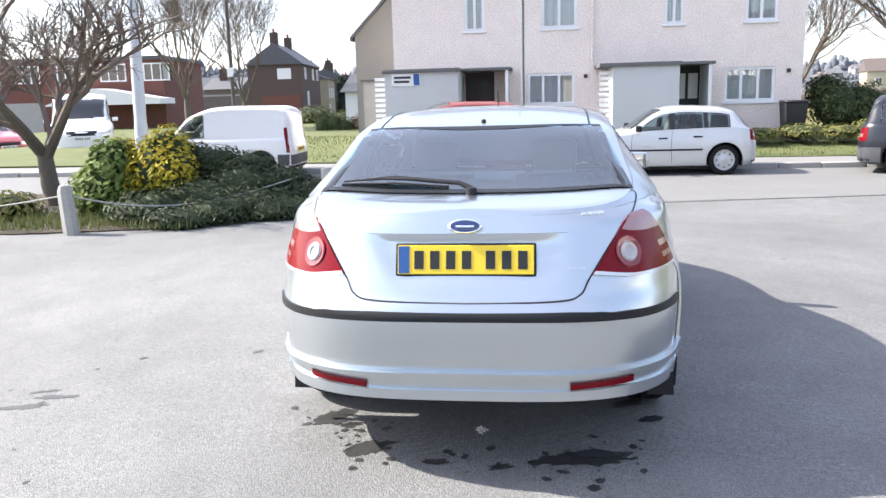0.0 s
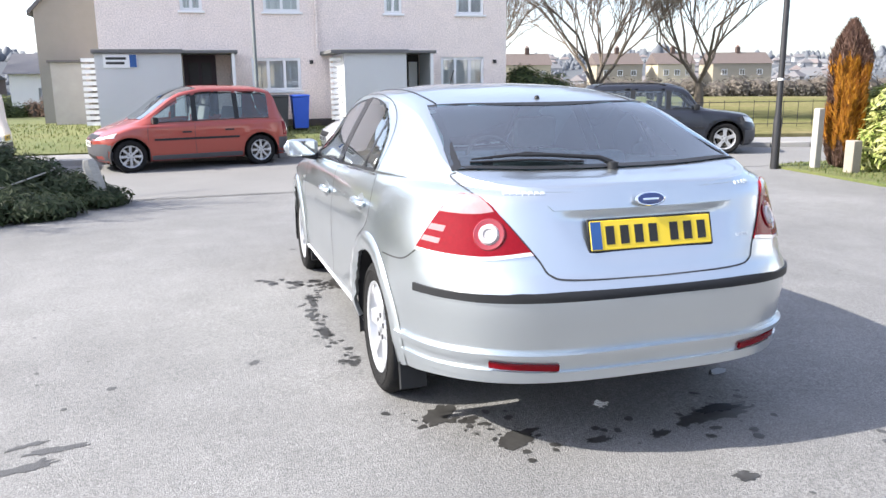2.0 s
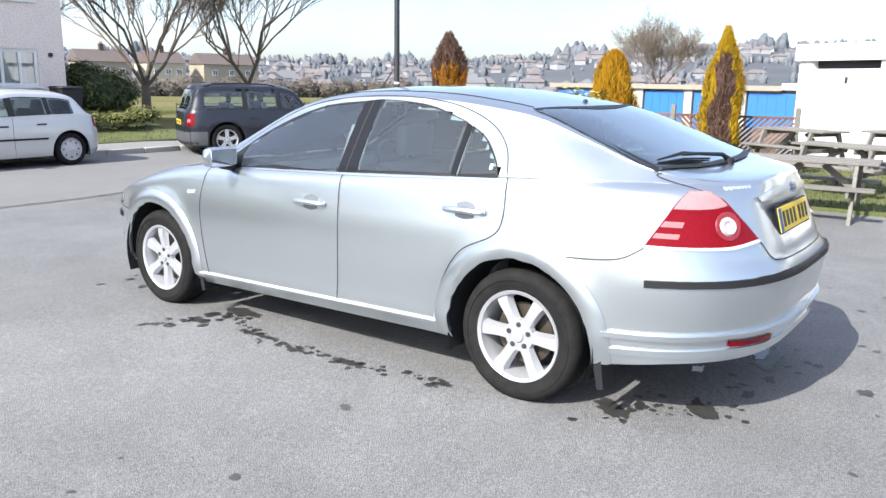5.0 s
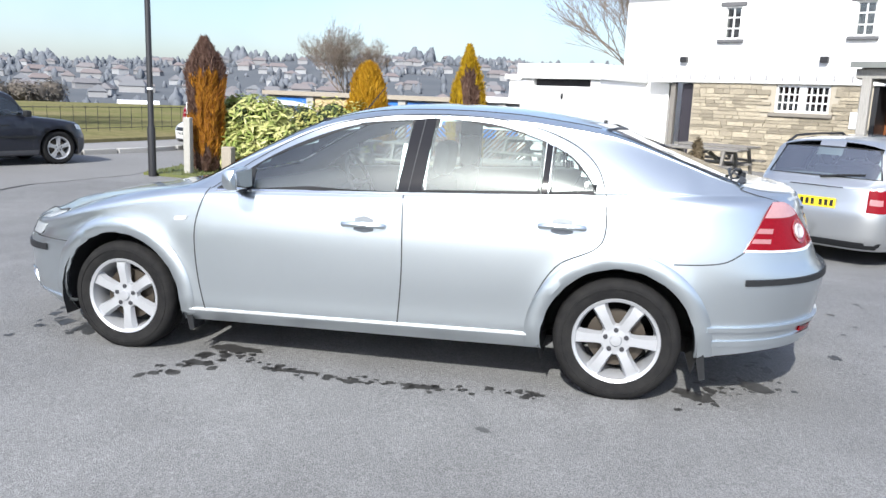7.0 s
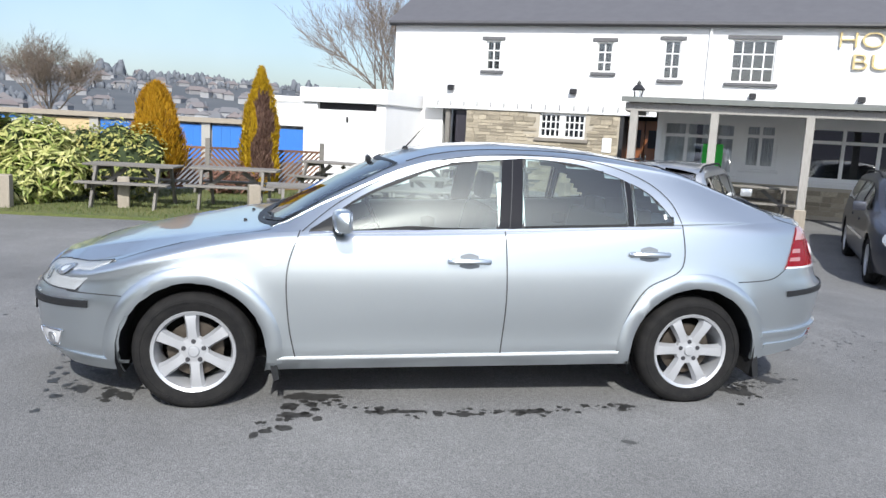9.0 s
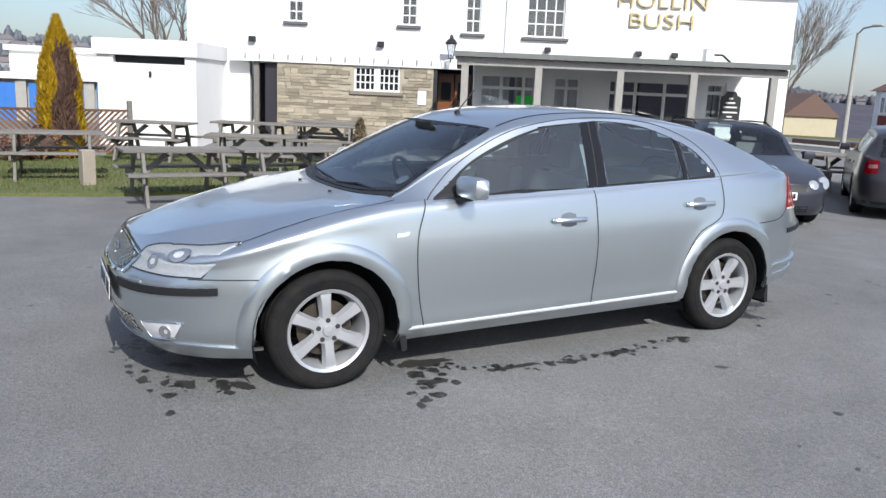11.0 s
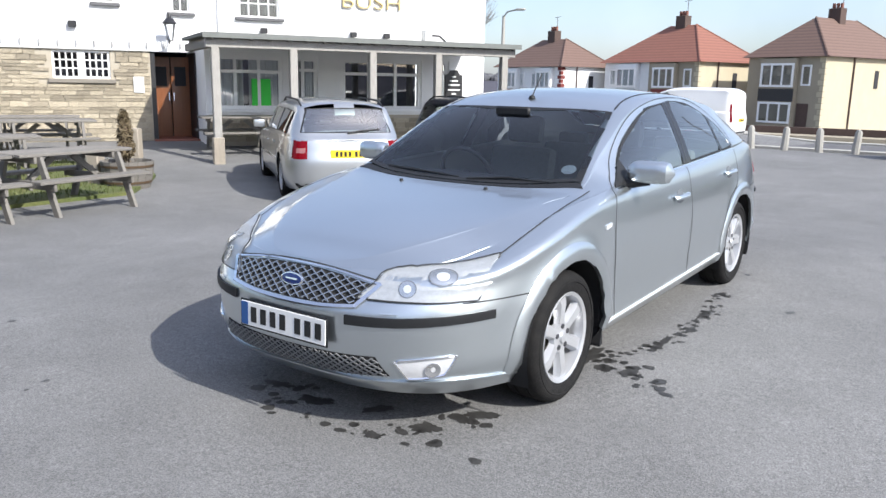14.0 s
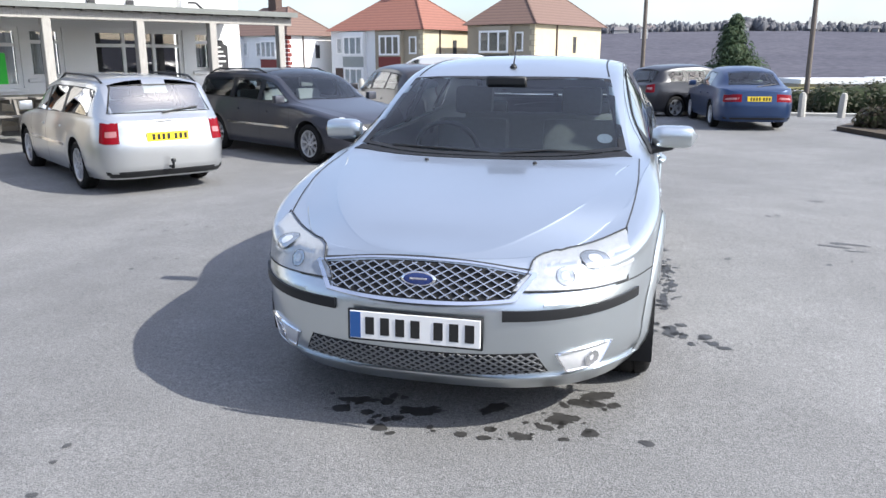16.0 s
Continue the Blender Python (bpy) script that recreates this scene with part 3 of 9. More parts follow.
def underbody(sh, root, z=None):
    """Floor pan and wheel wells, black, so that no light passes below the skin."""
    s = sh.s
    z = z or s["z0"] + 0.03
    bm = bmesh.new()
    n = 24
    pr = None
    for i in range(n):
        y = s["yf"] - 0.14 + (s["yr"] + 0.2 - s["yf"] + 0.14) * i / (n - 1)
        u = max((y - s["corner_f"]) / (s["yf"] - 0.1 - s["corner_f"]), (s["corner_r"] - y) / (s["corner_r"] - s["yr"] - 0.14), 0)
        ww = 0.9 * s["W"] * max(1 - min(u, 1) ** 3.2, 0.05) ** (1 / 3.2)
        for ya in s["axles"]:
            if abs(y - ya) < s["arch"] + 0.02:
                ww = 0.62 * s["W"]
        zz = ramp(-y, s["floor"]) + 0.03 if "floor" in s else z
        cur = [bm.verts.new((-ww, y, zz)), bm.verts.new((ww, y, zz))]
        if pr:
            bm.faces.new((pr[0], pr[1], cur[1], cur[0]))
        pr = cur
    part("floor_pan", bm, DARK, root, smooth=False)
    for ya in s["axles"]:
        for sd in (-1, 1):
            b = bmesh.new()
            A, xs = s["arch"] + 0.012, (sd * 0.56 * s["W"], sd * 0.985 * s["W"])
            pr = None
            for k in range(17):
                a = -0.35 + (math.pi + 0.7) * k / 16
                cur = [b.verts.new((x, ya + A * math.cos(a), s["hub_z"] + A * math.sin(a))) for x in xs]
                if pr:
                    b.faces.new((pr[0], pr[1], cur[1], cur[0]))
                pr = cur
            ring = [v for v in b.verts if abs(v.co.x - xs[0]) < 1e-4]
            b.faces.new(ring)
            part("wheel_arch_liner", b, DARK, root)


def seat(root, x, y, z, width=0.5, back=0.62, headrest=True, lean=0.22):
    bm = box(x - width / 2, y - 0.24, z, x + width / 2, y + 0.26, z + 0.16, 0.04, seg=2)
    b2 = box(-width / 2, -0.06, 0, width / 2, 0.06, back, 0.045, seg=2)
    b2.transform(Matrix.Translation((x, y - 0.24, z + 0.10)) @ Matrix.Rotation(lean, 4, "X"))
    me = bpy.data.meshes.new("tmp")
    b2.to_mesh(me)
    bm.from_mesh(me)
    ob = part("seat", bm, FABRIC, root)
    if headrest:
        hb = box(-0.135, -0.045, 0, 0.135, 0.045, 0.19, 0.04, seg=2)
        hb.transform(Matrix.Translation((x, y - 0.245 - math.sin(lean) * (back + 0.02), z + 0.13 + math.cos(lean) * back)) @ Matrix.Rotation(lean * 0.6, 4, "X"))
        part("headrest", hb, FABRIC, ob)
    return ob


def cabin(sh, root, y_dash, y_front, y_rear, z, zb, half):
    """Seats, dashboard, steering wheel on the right."""
    for x in (-0.37, 0.37):
        seat(root, x, y_front, z)
    seat(root, 0, y_rear, z + 0.02, width=1.22, back=0.58, headrest=False)
    for x in (-0.4, 0.4):
        hb = box(x - 0.12, y_rear - 0.47, z + 0.63, x + 0.12, y_rear - 0.38, z + 0.77, 0.035, seg=2)
        part("headrest", hb, FABRIC, root)
    d = bmesh.new()
    rows = []
    for k in range(9):
        x = -half + 2 * half * k / 8
        yy = y_dash + 0.42 - 0.22 * (x / half) ** 2
        rows.append([d.verts.new(p) for p in ((x, yy, zb - 0.05), (x, y_dash + 0.1, zb - 0.0), (x, y_dash - 0.06, zb - 0.05), (x, y_dash - 0.09, zb - 0.2), (x, y_dash + 0.0, zb - 0.45))])
    for a, b in zip(rows, rows[1:]):
        for i in range(4):
            d.faces.new((a[i], b[i], b[i + 1], a[i + 1]))
    part("dashboard", d, DASH, root)
    w = bmesh.new()
    c = Vector((0.37, y_dash - 0.24, zb - 0.06))
    ring = [c + Matrix.Rotation(radians(-24), 3, "X") @ Vector((0.19 * math.cos(a), 0, 0.19 * math.sin(a))) for a in [k * math.tau / 24 for k in range(25)]]
    tube(ring, 0.015, 8, w)
    tube([c + Vector((-0.18, 0, 0)), c + Vector((0.18, 0, 0))], 0.018, 6, w)
    tube([c, c + Vector((0, 0.22, -0.09))], 0.035, 8, w)
    part("steering_wheel", w, DASH, root)
    f = bmesh.new()
    f.faces.new([f.verts.new(p) for p in ((-half, y_dash + 0.4, z - 0.12), (half, y_dash + 0.4, z - 0.12), (half, y_rear - 0.9, z - 0.12), (-half, y_rear - 0.9, z - 0.12))])
    part("cabin_floor", f, FABRIC, root)
    s = bmesh.new()
    s.faces.new([s.verts.new(p) for p in ((-half * 0.9, y_rear - 0.42, zb - 0.02), (half * 0.9, y_rear - 0.42, zb - 0.02), (half * 0.85, y_rear - 1.0, zb + 0.0), (-half * 0.85, y_rear - 1.0, zb + 0.0))])
    part("parcel_shelf", s, FABRIC, root)


def number_plate(root, y, z, mat, back, frame_mat=None, x=0, rx=0, sz=1.0):
    """A plate on a vertical face looking ahead (back=False) or behind, its registration drawn as plain bars."""
    m = Matrix.Translation((x, y, z)) @ Matrix.Rotation(rx, 4, "X") @ (Matrix() if back else Matrix.Rotation(math.pi, 4, "Z")) @ Matrix.Diagonal((sz, 1, sz, 1))
    b = box(-0.26, -0.004, -0.0555, 0.26, 0.004, 0.0555, 0.002)
    b.transform(m)
    ob = part("number_plate", b, mat, root, smooth=False)
    if frame_mat:
        f = box(-0.269, -0.001, -0.064, 0.269, 0.006, 0.064, 0.004)
        f.transform(m)
        part("plate_surround", f, frame_mat, ob)
    if frame_mat:
        band = box(-0.258, -0.0055, -0.052, -0.215, -0.003, 0.052)
        band.transform(m)
        part("blue_band", band, PLATE_BLUE, ob, smooth=False)
    for k in range(7):
        ink = bmesh.new()
        x0 = -0.196 + k * 0.061 + (0.03 if k > 3 else 0)
        box(x0, -0.0055, -0.036, x0 + 0.036, -0.003, 0.034, bm=ink)
        ink.transform(m)
        part("registration_bar", ink, PLATE_INK, ob, smooth=False)
    return ob

# ---- ground ----
def tarmac_material():
    m = MATS["tarmac"] = bpy.data.materials.new("tarmac")
    m.use_nodes = True
    n, l = m.node_tree.nodes, m.node_tree.links
    b = n["Principled BSDF"]
    tc = n.new("ShaderNodeTexCoord")

    def tex(scale, detail, lo, hi, a, c, rough=0.6):
        t = n.new("ShaderNodeTexNoise")
        t.inputs["Scale"].default_value, t.inputs["Detail"].default_value, t.inputs["Roughness"].default_value = scale, detail, rough
        l.new(tc.outputs["Object"], t.inputs["Vector"])
        r = n.new("ShaderNodeMapRange")
        for i, v in enumerate((lo, hi, a, c)):
            r.inputs[i + 1].default_value = v
        l.new(t.outputs[0], r.inputs[0])
        return r.outputs[0]

    def mul(a, c):
        k = n.new("ShaderNodeMath")
        k.operation = "MULTIPLY"
        l.new(a, k.inputs[0])
        l.new(c, k.inputs[1])
        return k.outputs[0]
    v = mul(tex(0.35, 5, 0.3, 0.7, 0.82, 1.16), tex(2.3, 6, 0.3, 0.7, 0.90, 1.10))
    v = mul(v, tex(38, 3, 0.35, 0.65, 0.88, 1.12))
    v = mul(v, tex(120, 2, 0.36, 0.64, 0.70, 1.30))
    mix = n.new("ShaderNodeMix")
    mix.data_type, mix.blend_type = "RGBA", "MULTIPLY"
    mix.inputs[0].default_value = 1
    mix.inputs[6].default_value = (0.158, 0.158, 0.157, 1)
    l.new(v, mix.inputs[7])
    l.new(mix.outputs[2], b.inputs["Base Color"])
    b.inputs["Roughness"].default_value = 0.82
    t = n.new("ShaderNodeTexNoise")
    t.inputs["Scale"].default_value, t.inputs["Detail"].default_value = 140, 4
    l.new(tc.outputs["Object"], t.inputs["Vector"])
    bp = n.new("ShaderNodeBump")
    bp.inputs["Strength"].default_value, bp.inputs["Distance"].default_value = 0.8, 0.008
    l.new(t.outputs[0], bp.inputs["Height"])
    l.new(bp.outputs[0], b.inputs["Normal"])
    return m


TARMAC = tarmac_material()
GRASS = material("grass", (0.072, 0.098, 0.026), 0.9, vary=1, scale=0.9, colour2=(0.118, 0.122, 0.04), bump=0.6, bump_scale=40, fine=0.35)
FIELD = material("field_grass", (0.11, 0.12, 0.045), 0.95, vary=1, scale=0.12, colour2=(0.18, 0.155, 0.085), fine=0.2, bump_scale=4, spec=0.0)


def land(x, y):
    """The height of the whole country: the car park, the road and field, then the valley and its hillsides."""
    z = ground_z(x, y)
    r = math.hypot(x, y)
    if r > 60:
        k = min((r - 60) / 90, 1)
        z -= 3.0 * k * k * (3 - 2 * k)
    if r > 150:
        a = math.atan2(y, x)
        h = 16 + 5 * math.sin(3 * a + 1) + 3 * math.sin(7 * a)
        h *= 0.85 if a < -0.6 else 1.0
        k = min((r - 150) / 320, 1)
        z += h * k * k * (3 - 2 * k)
    return z


def ground():
    bm = bmesh.new()
    rad = [0] + [0.6 * 1.085 ** k for k in range(1, 92)]
    seg = 96
    rings = []
    for r in rad:
        if r == 0:
            rings.append([bm.verts.new((0, 0, 0))])
        else:
            rings.append([bm.verts.new((r * math.cos(k * math.tau / seg), r * math.sin(k * math.tau / seg), land(r * math.cos(k * math.tau / seg), r * math.sin(k * math.tau / seg)))) for k in range(seg)])
    for k in range(seg):
        bm.faces.new((rings[0][0], rings[1][k], rings[1][(k + 1) % seg]))
    for a, b in zip(rings[1:], rings[2:]):
        for k in range(seg):
            f = bm.faces.new((a[k], b[k], b[(k + 1) % seg], a[(k + 1) % seg]))
            c = f.calc_center_median()
            if math.hypot(c.x, c.y) > 62:
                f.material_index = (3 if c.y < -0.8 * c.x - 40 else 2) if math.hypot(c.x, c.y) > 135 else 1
    # blue-grey tint in both slope colours stands for distance haze
    SLOPE = material("hazed_far_slope", (0.095, 0.105, 0.118), 0.95, vary=1, scale=0.05, colour2=(0.12, 0.128, 0.138), spec=0.0)
    WOODED = material("hazed_wooded_slope", (0.078, 0.078, 0.096), 0.95, vary=1, scale=0.03, colour2=(0.104, 0.103, 0.122), spec=0.0, fine=0.16, bump_scale=0.45, stretch=(1, 1, 0.35))
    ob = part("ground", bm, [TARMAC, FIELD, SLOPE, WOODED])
    tagged(ob, "worn grey tarmac with grass and fields far beyond", "ground", kind="structure")


ground()

# ---- the silver hatchback ----
SILVER = paint("silver_blue_metallic_paint", (0.56, 0.607, 0.635), metal=0.93, rough=0.30, dirt=0.05)


def flip3(pts):
    return [(-x, y, z) for x, y, z in pts]


def plate_dent(x, y, z):
    """The hollow in the tailgate round the number plate."""
    if y > -2.0 or not 0.76 < z < 1.0:
        return 0
    ease = lambda d, w: (lambda t: t * t * (3 - 2 * t))(min(1, max(0, d / w)))
    half = 0.30 + 0.13 * (z - 0.80) / 0.17
    return 0.016 * ease(half - abs(x), 0.09) * ease(0.966 - z, 0.025) * ease(z - 0.765, 0.07)


MAIN = dict(
    W=0.905, yf=2.345, yr=-2.45, z0=0.19, corner_f=1.2, corner_r=-1.2, nf=2.9, nr=3.35, axles=(1.388, -1.388), hub_z=0.308, arch=0.38, flare=0.017,
    floor=[(-2.345, 0.185), (-1.7, 0.185), (-0.9, 0.205), (1.0, 0.235), (1.8, 0.265), (2.15, 0.305), (2.45, 0.325)],
    top=[(-2.345, 0.728), (-2.22, 0.758), (-2.1, 0.797), (-1.63, 0.882), (-1.25, 0.932), (-1.08, 0.955), (-1.0, 0.99), (-0.75, 1.145), (-0.5, 1.275), (-0.33, 1.348),
         (-0.15, 1.402), (0.05, 1.434), (0.35, 1.449), (0.7, 1.44), (1.1, 1.395), (1.31, 1.352), (1.64, 1.24), (1.99, 1.128), (2.15, 1.086), (2.3, 1.075), (2.45, 1.06)],
    cant=[(-2.345, 0.722), (-2.1, 0.785), (-1.63, 0.868), (-1.25, 0.925), (-1.05, 0.952), (-0.95, 0.985), (-0.75, 1.09), (-0.5, 1.21), (-0.3, 1.298), (-0.1, 1.352),
          (0.2, 1.385), (0.5, 1.39), (0.8, 1.378), (1.1, 1.345), (1.31, 1.312), (1.64, 1.212), (1.99, 1.105), (2.15, 1.076), (2.45, 1.045)],
    belt=[(-2.345, 0.715), (-2.2, 0.722), (-2.0, 0.742), (-1.9, 0.766), (-1.63, 0.838), (-1.25, 0.915), (-1.0, 0.943), (-0.8, 0.955), (-0.3, 0.968), (0.2, 0.984),
          (0.7, 1.004), (1.25, 1.028), (1.7, 1.045), (2.1, 1.05), (2.45, 1.03)],
    belt_x=[(-2.345, 0.8), (-2.0, 0.80), (-1.63, 0.86), (-1.25, 0.90), (-1.0, 0.925), (0, 0.922), (1.25, 0.922), (1.7, 0.90), (2.0, 0.86), (2.2, 0.85), (2.45, 0.85)],
    cant_x=[(-2.345, 0.5), (-2.1, 0.56), (-1.63, 0.68), (-1.25, 0.76), (-1.05, 0.82), (-0.95, 0.81), (-0.75, 0.77), (-0.5, 0.742), (-0.3, 0.72), (0, 0.706), (0.5, 0.70),
            (1.0, 0.70), (1.31, 0.702), (1.64, 0.725), (1.99, 0.785), (2.15, 0.80), (2.45, 0.83)],
    side=[(0.18, 0.92), (0.25, 0.965), (0.29, 0.988), (0.45, 0.993), (0.62, 1.0), (0.75, 0.992), (0.88, 0.97), (0.98, 0.942), (1.06, 0.92)],
    lean_f=[(0.18, -0.13), (0.26, -0.05), (0.35, -0.012), (0.5, 0), (0.55, 0), (0.60, -0.035), (0.66, -0.08), (0.72, -0.115), (0.8, -0.14), (1.0, -0.15)],
    lean_r=[(0.2, 0.16), (0.3, 0.06), (0.36, 0.055), (0.45, 0.032), (0.55, 0.012), (0.63, 0), (0.685, 0.0), (0.71, 0.04), (0.75, 0.055), (0.82, 0.085), (0.95, 0.135), (1.07, 0.18)],
    dent=plate_dent)


def main_car():
    root = thing("silver_hatchback", pose(0, 0, 0, -0.6, 0, 0), "silver-blue five-door hatchback car parked on the tarmac, clean metallic paint", "car")
    sh = Shell(MAIN, 150, 4)
    # windows
    doors = {}
    lf, hf = [(0.75, 0.957), (0.3, 0.974), (-0.232, 0.991)], [(0.745, 0.985), (0.52, 1.14), (0.25, 1.262), (0.0, 1.334), (-0.272, 1.362)]
    lr, hr = [(-0.355, 0.996), (-0.97, 1.02)], [(-0.385, 1.372), (-0.55, 1.366), (-0.75, 1.34), (-0.975, 1.272)]
    lq, hq = [(-1.01, 1.022), (-1.24, 1.034)], [(-1.015, 1.255), (-1.12, 1.198), (-1.2, 1.115), (-1.243, 1.05)]
    for ax in "lr":
        pane(sh, ax, lf, hf, root, SIDEGLASS)
        pane(sh, ax, lr, hr, root, TINTGLASS)
        pane(sh, ax, lq, hq, root, TINTGLASS, m=6)
    pane(sh, "t", [(-0.715, 0.955), (-0.4, 1.055), (0, 1.085), (0.4, 1.055), (0.715, 0.955)], [(-0.585, 0.315), (-0.3, 0.36), (0, 0.375), (0.3, 0.36), (0.585, 0.315)],
         root, CARGLASS, "windscreen", n=22, m=12, frit=0.03)
    pane(sh, "t", [(-0.665, -1.935), (-0.33, -2.01), (0, -2.03), (0.33, -2.01), (0.665, -1.935)], [(-0.575, -1.262), (-0.28, -1.32), (0, -1.335), (0.28, -1.32), (0.575, -1.262)],
         root, REARGLASS, "rear_window", n=22, m=12, frit=0.035)
    fd = [(0.845, 0.96), (0.90, 0.8), (0.912, 0.66), (0.895, 0.45), (0.86, 0.275), (-0.255, 0.30), (-0.275, 0.62), (-0.262, 0.985)]
    rd = [(-0.262, 0.985), (-0.275, 0.62), (-0.255, 0.30), (-0.93, 0.32), (-0.97, 0.5), (-1.08, 0.68), (-1.285, 0.80), (-1.295, 1.02)]
    hood = [(-0.36, 2.3), (-0.465, 2.1), (-0.60, 1.98), (-0.752, 1.80), (-0.787, 1.3), (-0.78, 1.0), (0, 1.12), (0.78, 1.0), (0.787, 1.3), (0.752, 1.80), (0.60, 1.98), (0.465, 2.1), (0.36, 2.3)]
    tail = [(-0.67, 1.2), (-0.68, 1.075), (-0.465, 0.79), (-0.41, 0.722), (0.41, 0.722), (0.465, 0.79), (0.68, 1.075), (0.67, 1.2)]
    fbump = [(1.66, 0.1), (1.665, 0.602), (1.9, 0.604), (2.06, 0.60), (2.6, 0.60), (2.6, 0.1)]
    rbump = [(-1.78, 0.1), (-1.79, 0.75), (-1.9, 0.79), (-2.1, 0.798), (-2.6, 0.72), (-2.6, 0.1)]
    sh.panels([("front_door", "l", fd, ""), ("front_door", "r", fd, ""), ("rear_door", "l", rd, ""), ("rear_door", "r", rd, ""), ("bonnet", "t", hood, ""),
               ("tailgate", "b", tail, ""), ("front_bumper", "s", fbump, ""), ("rear_bumper", "s", rbump, ""),
               ("front_bumper", "f", [(-0.8, 0.1), (-0.8, 0.6), (-0.4, 0.57), (0.4, 0.57), (0.8, 0.6), (0.8, 0.1)], ""),
               ("rear_bumper", "b", [(-0.85, 0.1), (-0.85, 0.79), (-0.46, 0.77), (-0.41, 0.715), (0.41, 0.715), (0.46, 0.77), (0.85, 0.79), (0.85, 0.1)], "")], SILVER, root)
    underbody(sh, root)
    # shut lines
    PINKLENS = material("pale_pink_lens", (0.40, 0.22, 0.22), 0.15, vary=0.4, scale=25, coat=1.0)
    GAP = material("shut_line", (0.03, 0.032, 0.035), 0.7)
    for ax in "lr":
        part("shut_line", sh.line(ax, fd[:5], 0.007), GAP, root)
        part("shut_line", sh.line(ax, fd[5:], 0.007), GAP, root)
        part("shut_line", sh.line(ax, rd[3:], 0.007), GAP, root)
        part("shut_line", sh.line(ax, [(0.835, 0.955), (0.62, 1.118), (0.3, 1.283), (0.0, 1.362), (-0.4, 1.393), (-0.8, 1.368), (-1.08, 1.285), (-1.235, 1.17), (-1.298, 1.02)], 0.006, n=60), GAP, root)
        part("shut_line", sh.line(ax, [(1.70, 0.603), (1.9, 0.604), (2.05, 0.602)], 0.006), GAP, root)
        part("shut_line", sh.line(ax, [(-1.635, 0.722), (-1.78, 0.728), (-1.88, 0.745), (-1.965, 0.796)], 0.006), GAP, root)
        part("belt_moulding", sh.line(ax, [(0.80, 0.948), (0.3, 0.965), (-0.3, 0.982), (-0.8, 1.004), (-1.285, 1.023)], 0.014, 0.0, 50, 0.007), CHROME, root, "bright belt moulding")
        part("pillar_trim", sh.patch(ax, [(-0.226, 0.991), (-0.358, 0.998)], [(-0.266, 1.362), (-0.386, 1.374)], 7, 12, 0.0055, 0.008), PILLAR, root, "satin black pillar trim")
        part("pillar_trim", sh.patch(ax, [(-0.974, 1.022), (-1.006, 1.024)], [(-0.98, 1.268), (-1.011, 1.253)], 4, 8, 0.0055, 0.008), PILLAR, root, "black quarter window divider")
        part("pillar_gap", sh.line(ax, [(-0.287, 0.992), (-0.31, 1.2), (-0.327, 1.366)], 0.005, 0.0066, n=14), GAP, root)
        part("sail_panel", sh.patch(ax, [(0.80, 0.955), (0.585, 0.968)], [(0.79, 0.965), (0.60, 1.082)], 8, 6, 0.0065, 0.01), BLACK_TRIM, root, "black plastic mirror sail")
        part("sill_strip", sh.line(ax, [(0.955, 0.278), (0.4, 0.288), (-0.2, 0.298), (-0.985, 0.312)], 0.016, 0.0, 40, 0.009), material("bright_sill_edge", (0.75, 0.77, 0.79), 0.3, 0.4), root)
    for sx in (1, -1):
        part("shut_line", sh.line("t", [(sx * 0.752, 1.80), (sx * 0.775, 1.6), (sx * 0.787, 1.35), (sx * 0.782, 1.0)], 0.007, n=40), GAP, root)
        part("roof_moulding", sh.line("t", [(sx * 0.575, 0.27), (sx * 0.545, 0.0), (sx * 0.535, -0.5), (sx * 0.53, -1.0), (sx * 0.525, -1.24)], 0.012, 0.0, 40, 0.003), BLACK_TRIM, root, "thin black roof moulding")
        part("shut_line", sh.line("b", [(sx * 0.655, 1.09), (sx * 0.672, 1.06), (sx * 0.56, 0.93), (sx * 0.468, 0.80), (sx * 0.43, 0.742), (sx * 0.34, 0.722), (0, 0.716)], 0.007, n=50), GAP, root)
    part("shut_line", sh.line("f", [(-0.425, 0.683), (-0.2, 0.708), (0, 0.716), (0.2, 0.708), (0.425, 0.683)], 0.007, n=30), GAP, root)
    # rear lamps
    for fl in (list, flip3):
        low = fl([(0.478, -2.33, 0.812), (0.66, -2.28, 0.802), (0.80, -2.13, 0.80), (0.866, -1.965, 0.80)])
        high = fl([(0.672, -2.17, 1.082), (0.686, -2.16, 1.078), (0.70, -2.14, 1.074), (0.712, -2.11, 1.068)])
        lamp = part("tail_lamp", sh.wrap(low, high, n=22, m=16, off=0.007, thick=0.014), REDLENS, root, "red and clear tail lamp")
        part("clear_section", sh.wrap(low, high, (0.06, 0.97), (0.60, 0.97), 10, 8, 0.0085, 0.004), PINKLENS, lamp, "pale upper lens")
        for v in ((0.16, 0.235), (0.33, 0.415)):
            part("clear_bar", sh.wrap(low, high, (0.74, 0.97), v, 10, 4, 0.0085, 0.004), LAMPPINK, lamp, "pale lens bar")
        part("clear_bar", sh.wrap(low, high, (0.01, 0.99), (0.0, 0.045), 20, 2, 0.009, 0.006), CLEARLENS, lamp, "clear lower strip")
        q, nr = sh.near(Vector((fl([(0.655, -2.28, 0.905)])[0])), 0.009)
        ring = lathe([(0.0, 0.0), (0.018, 0.001), (0.022, 0.006), (0.034, 0.008), (0.038, 0.002), (0.040, 0.0)], 24)
        ring.transform(nr.to_track_quat("Z", "Y").to_matrix().to_4x4())
        ring.transform(Matrix.Translation(q))
        part("lamp_ring", ring, material("reversing_lens", (0.46, 0.43, 0.43), 0.15, vary=0.4, scale=40, coat=1.0), lamp, "round clear reversing lens")
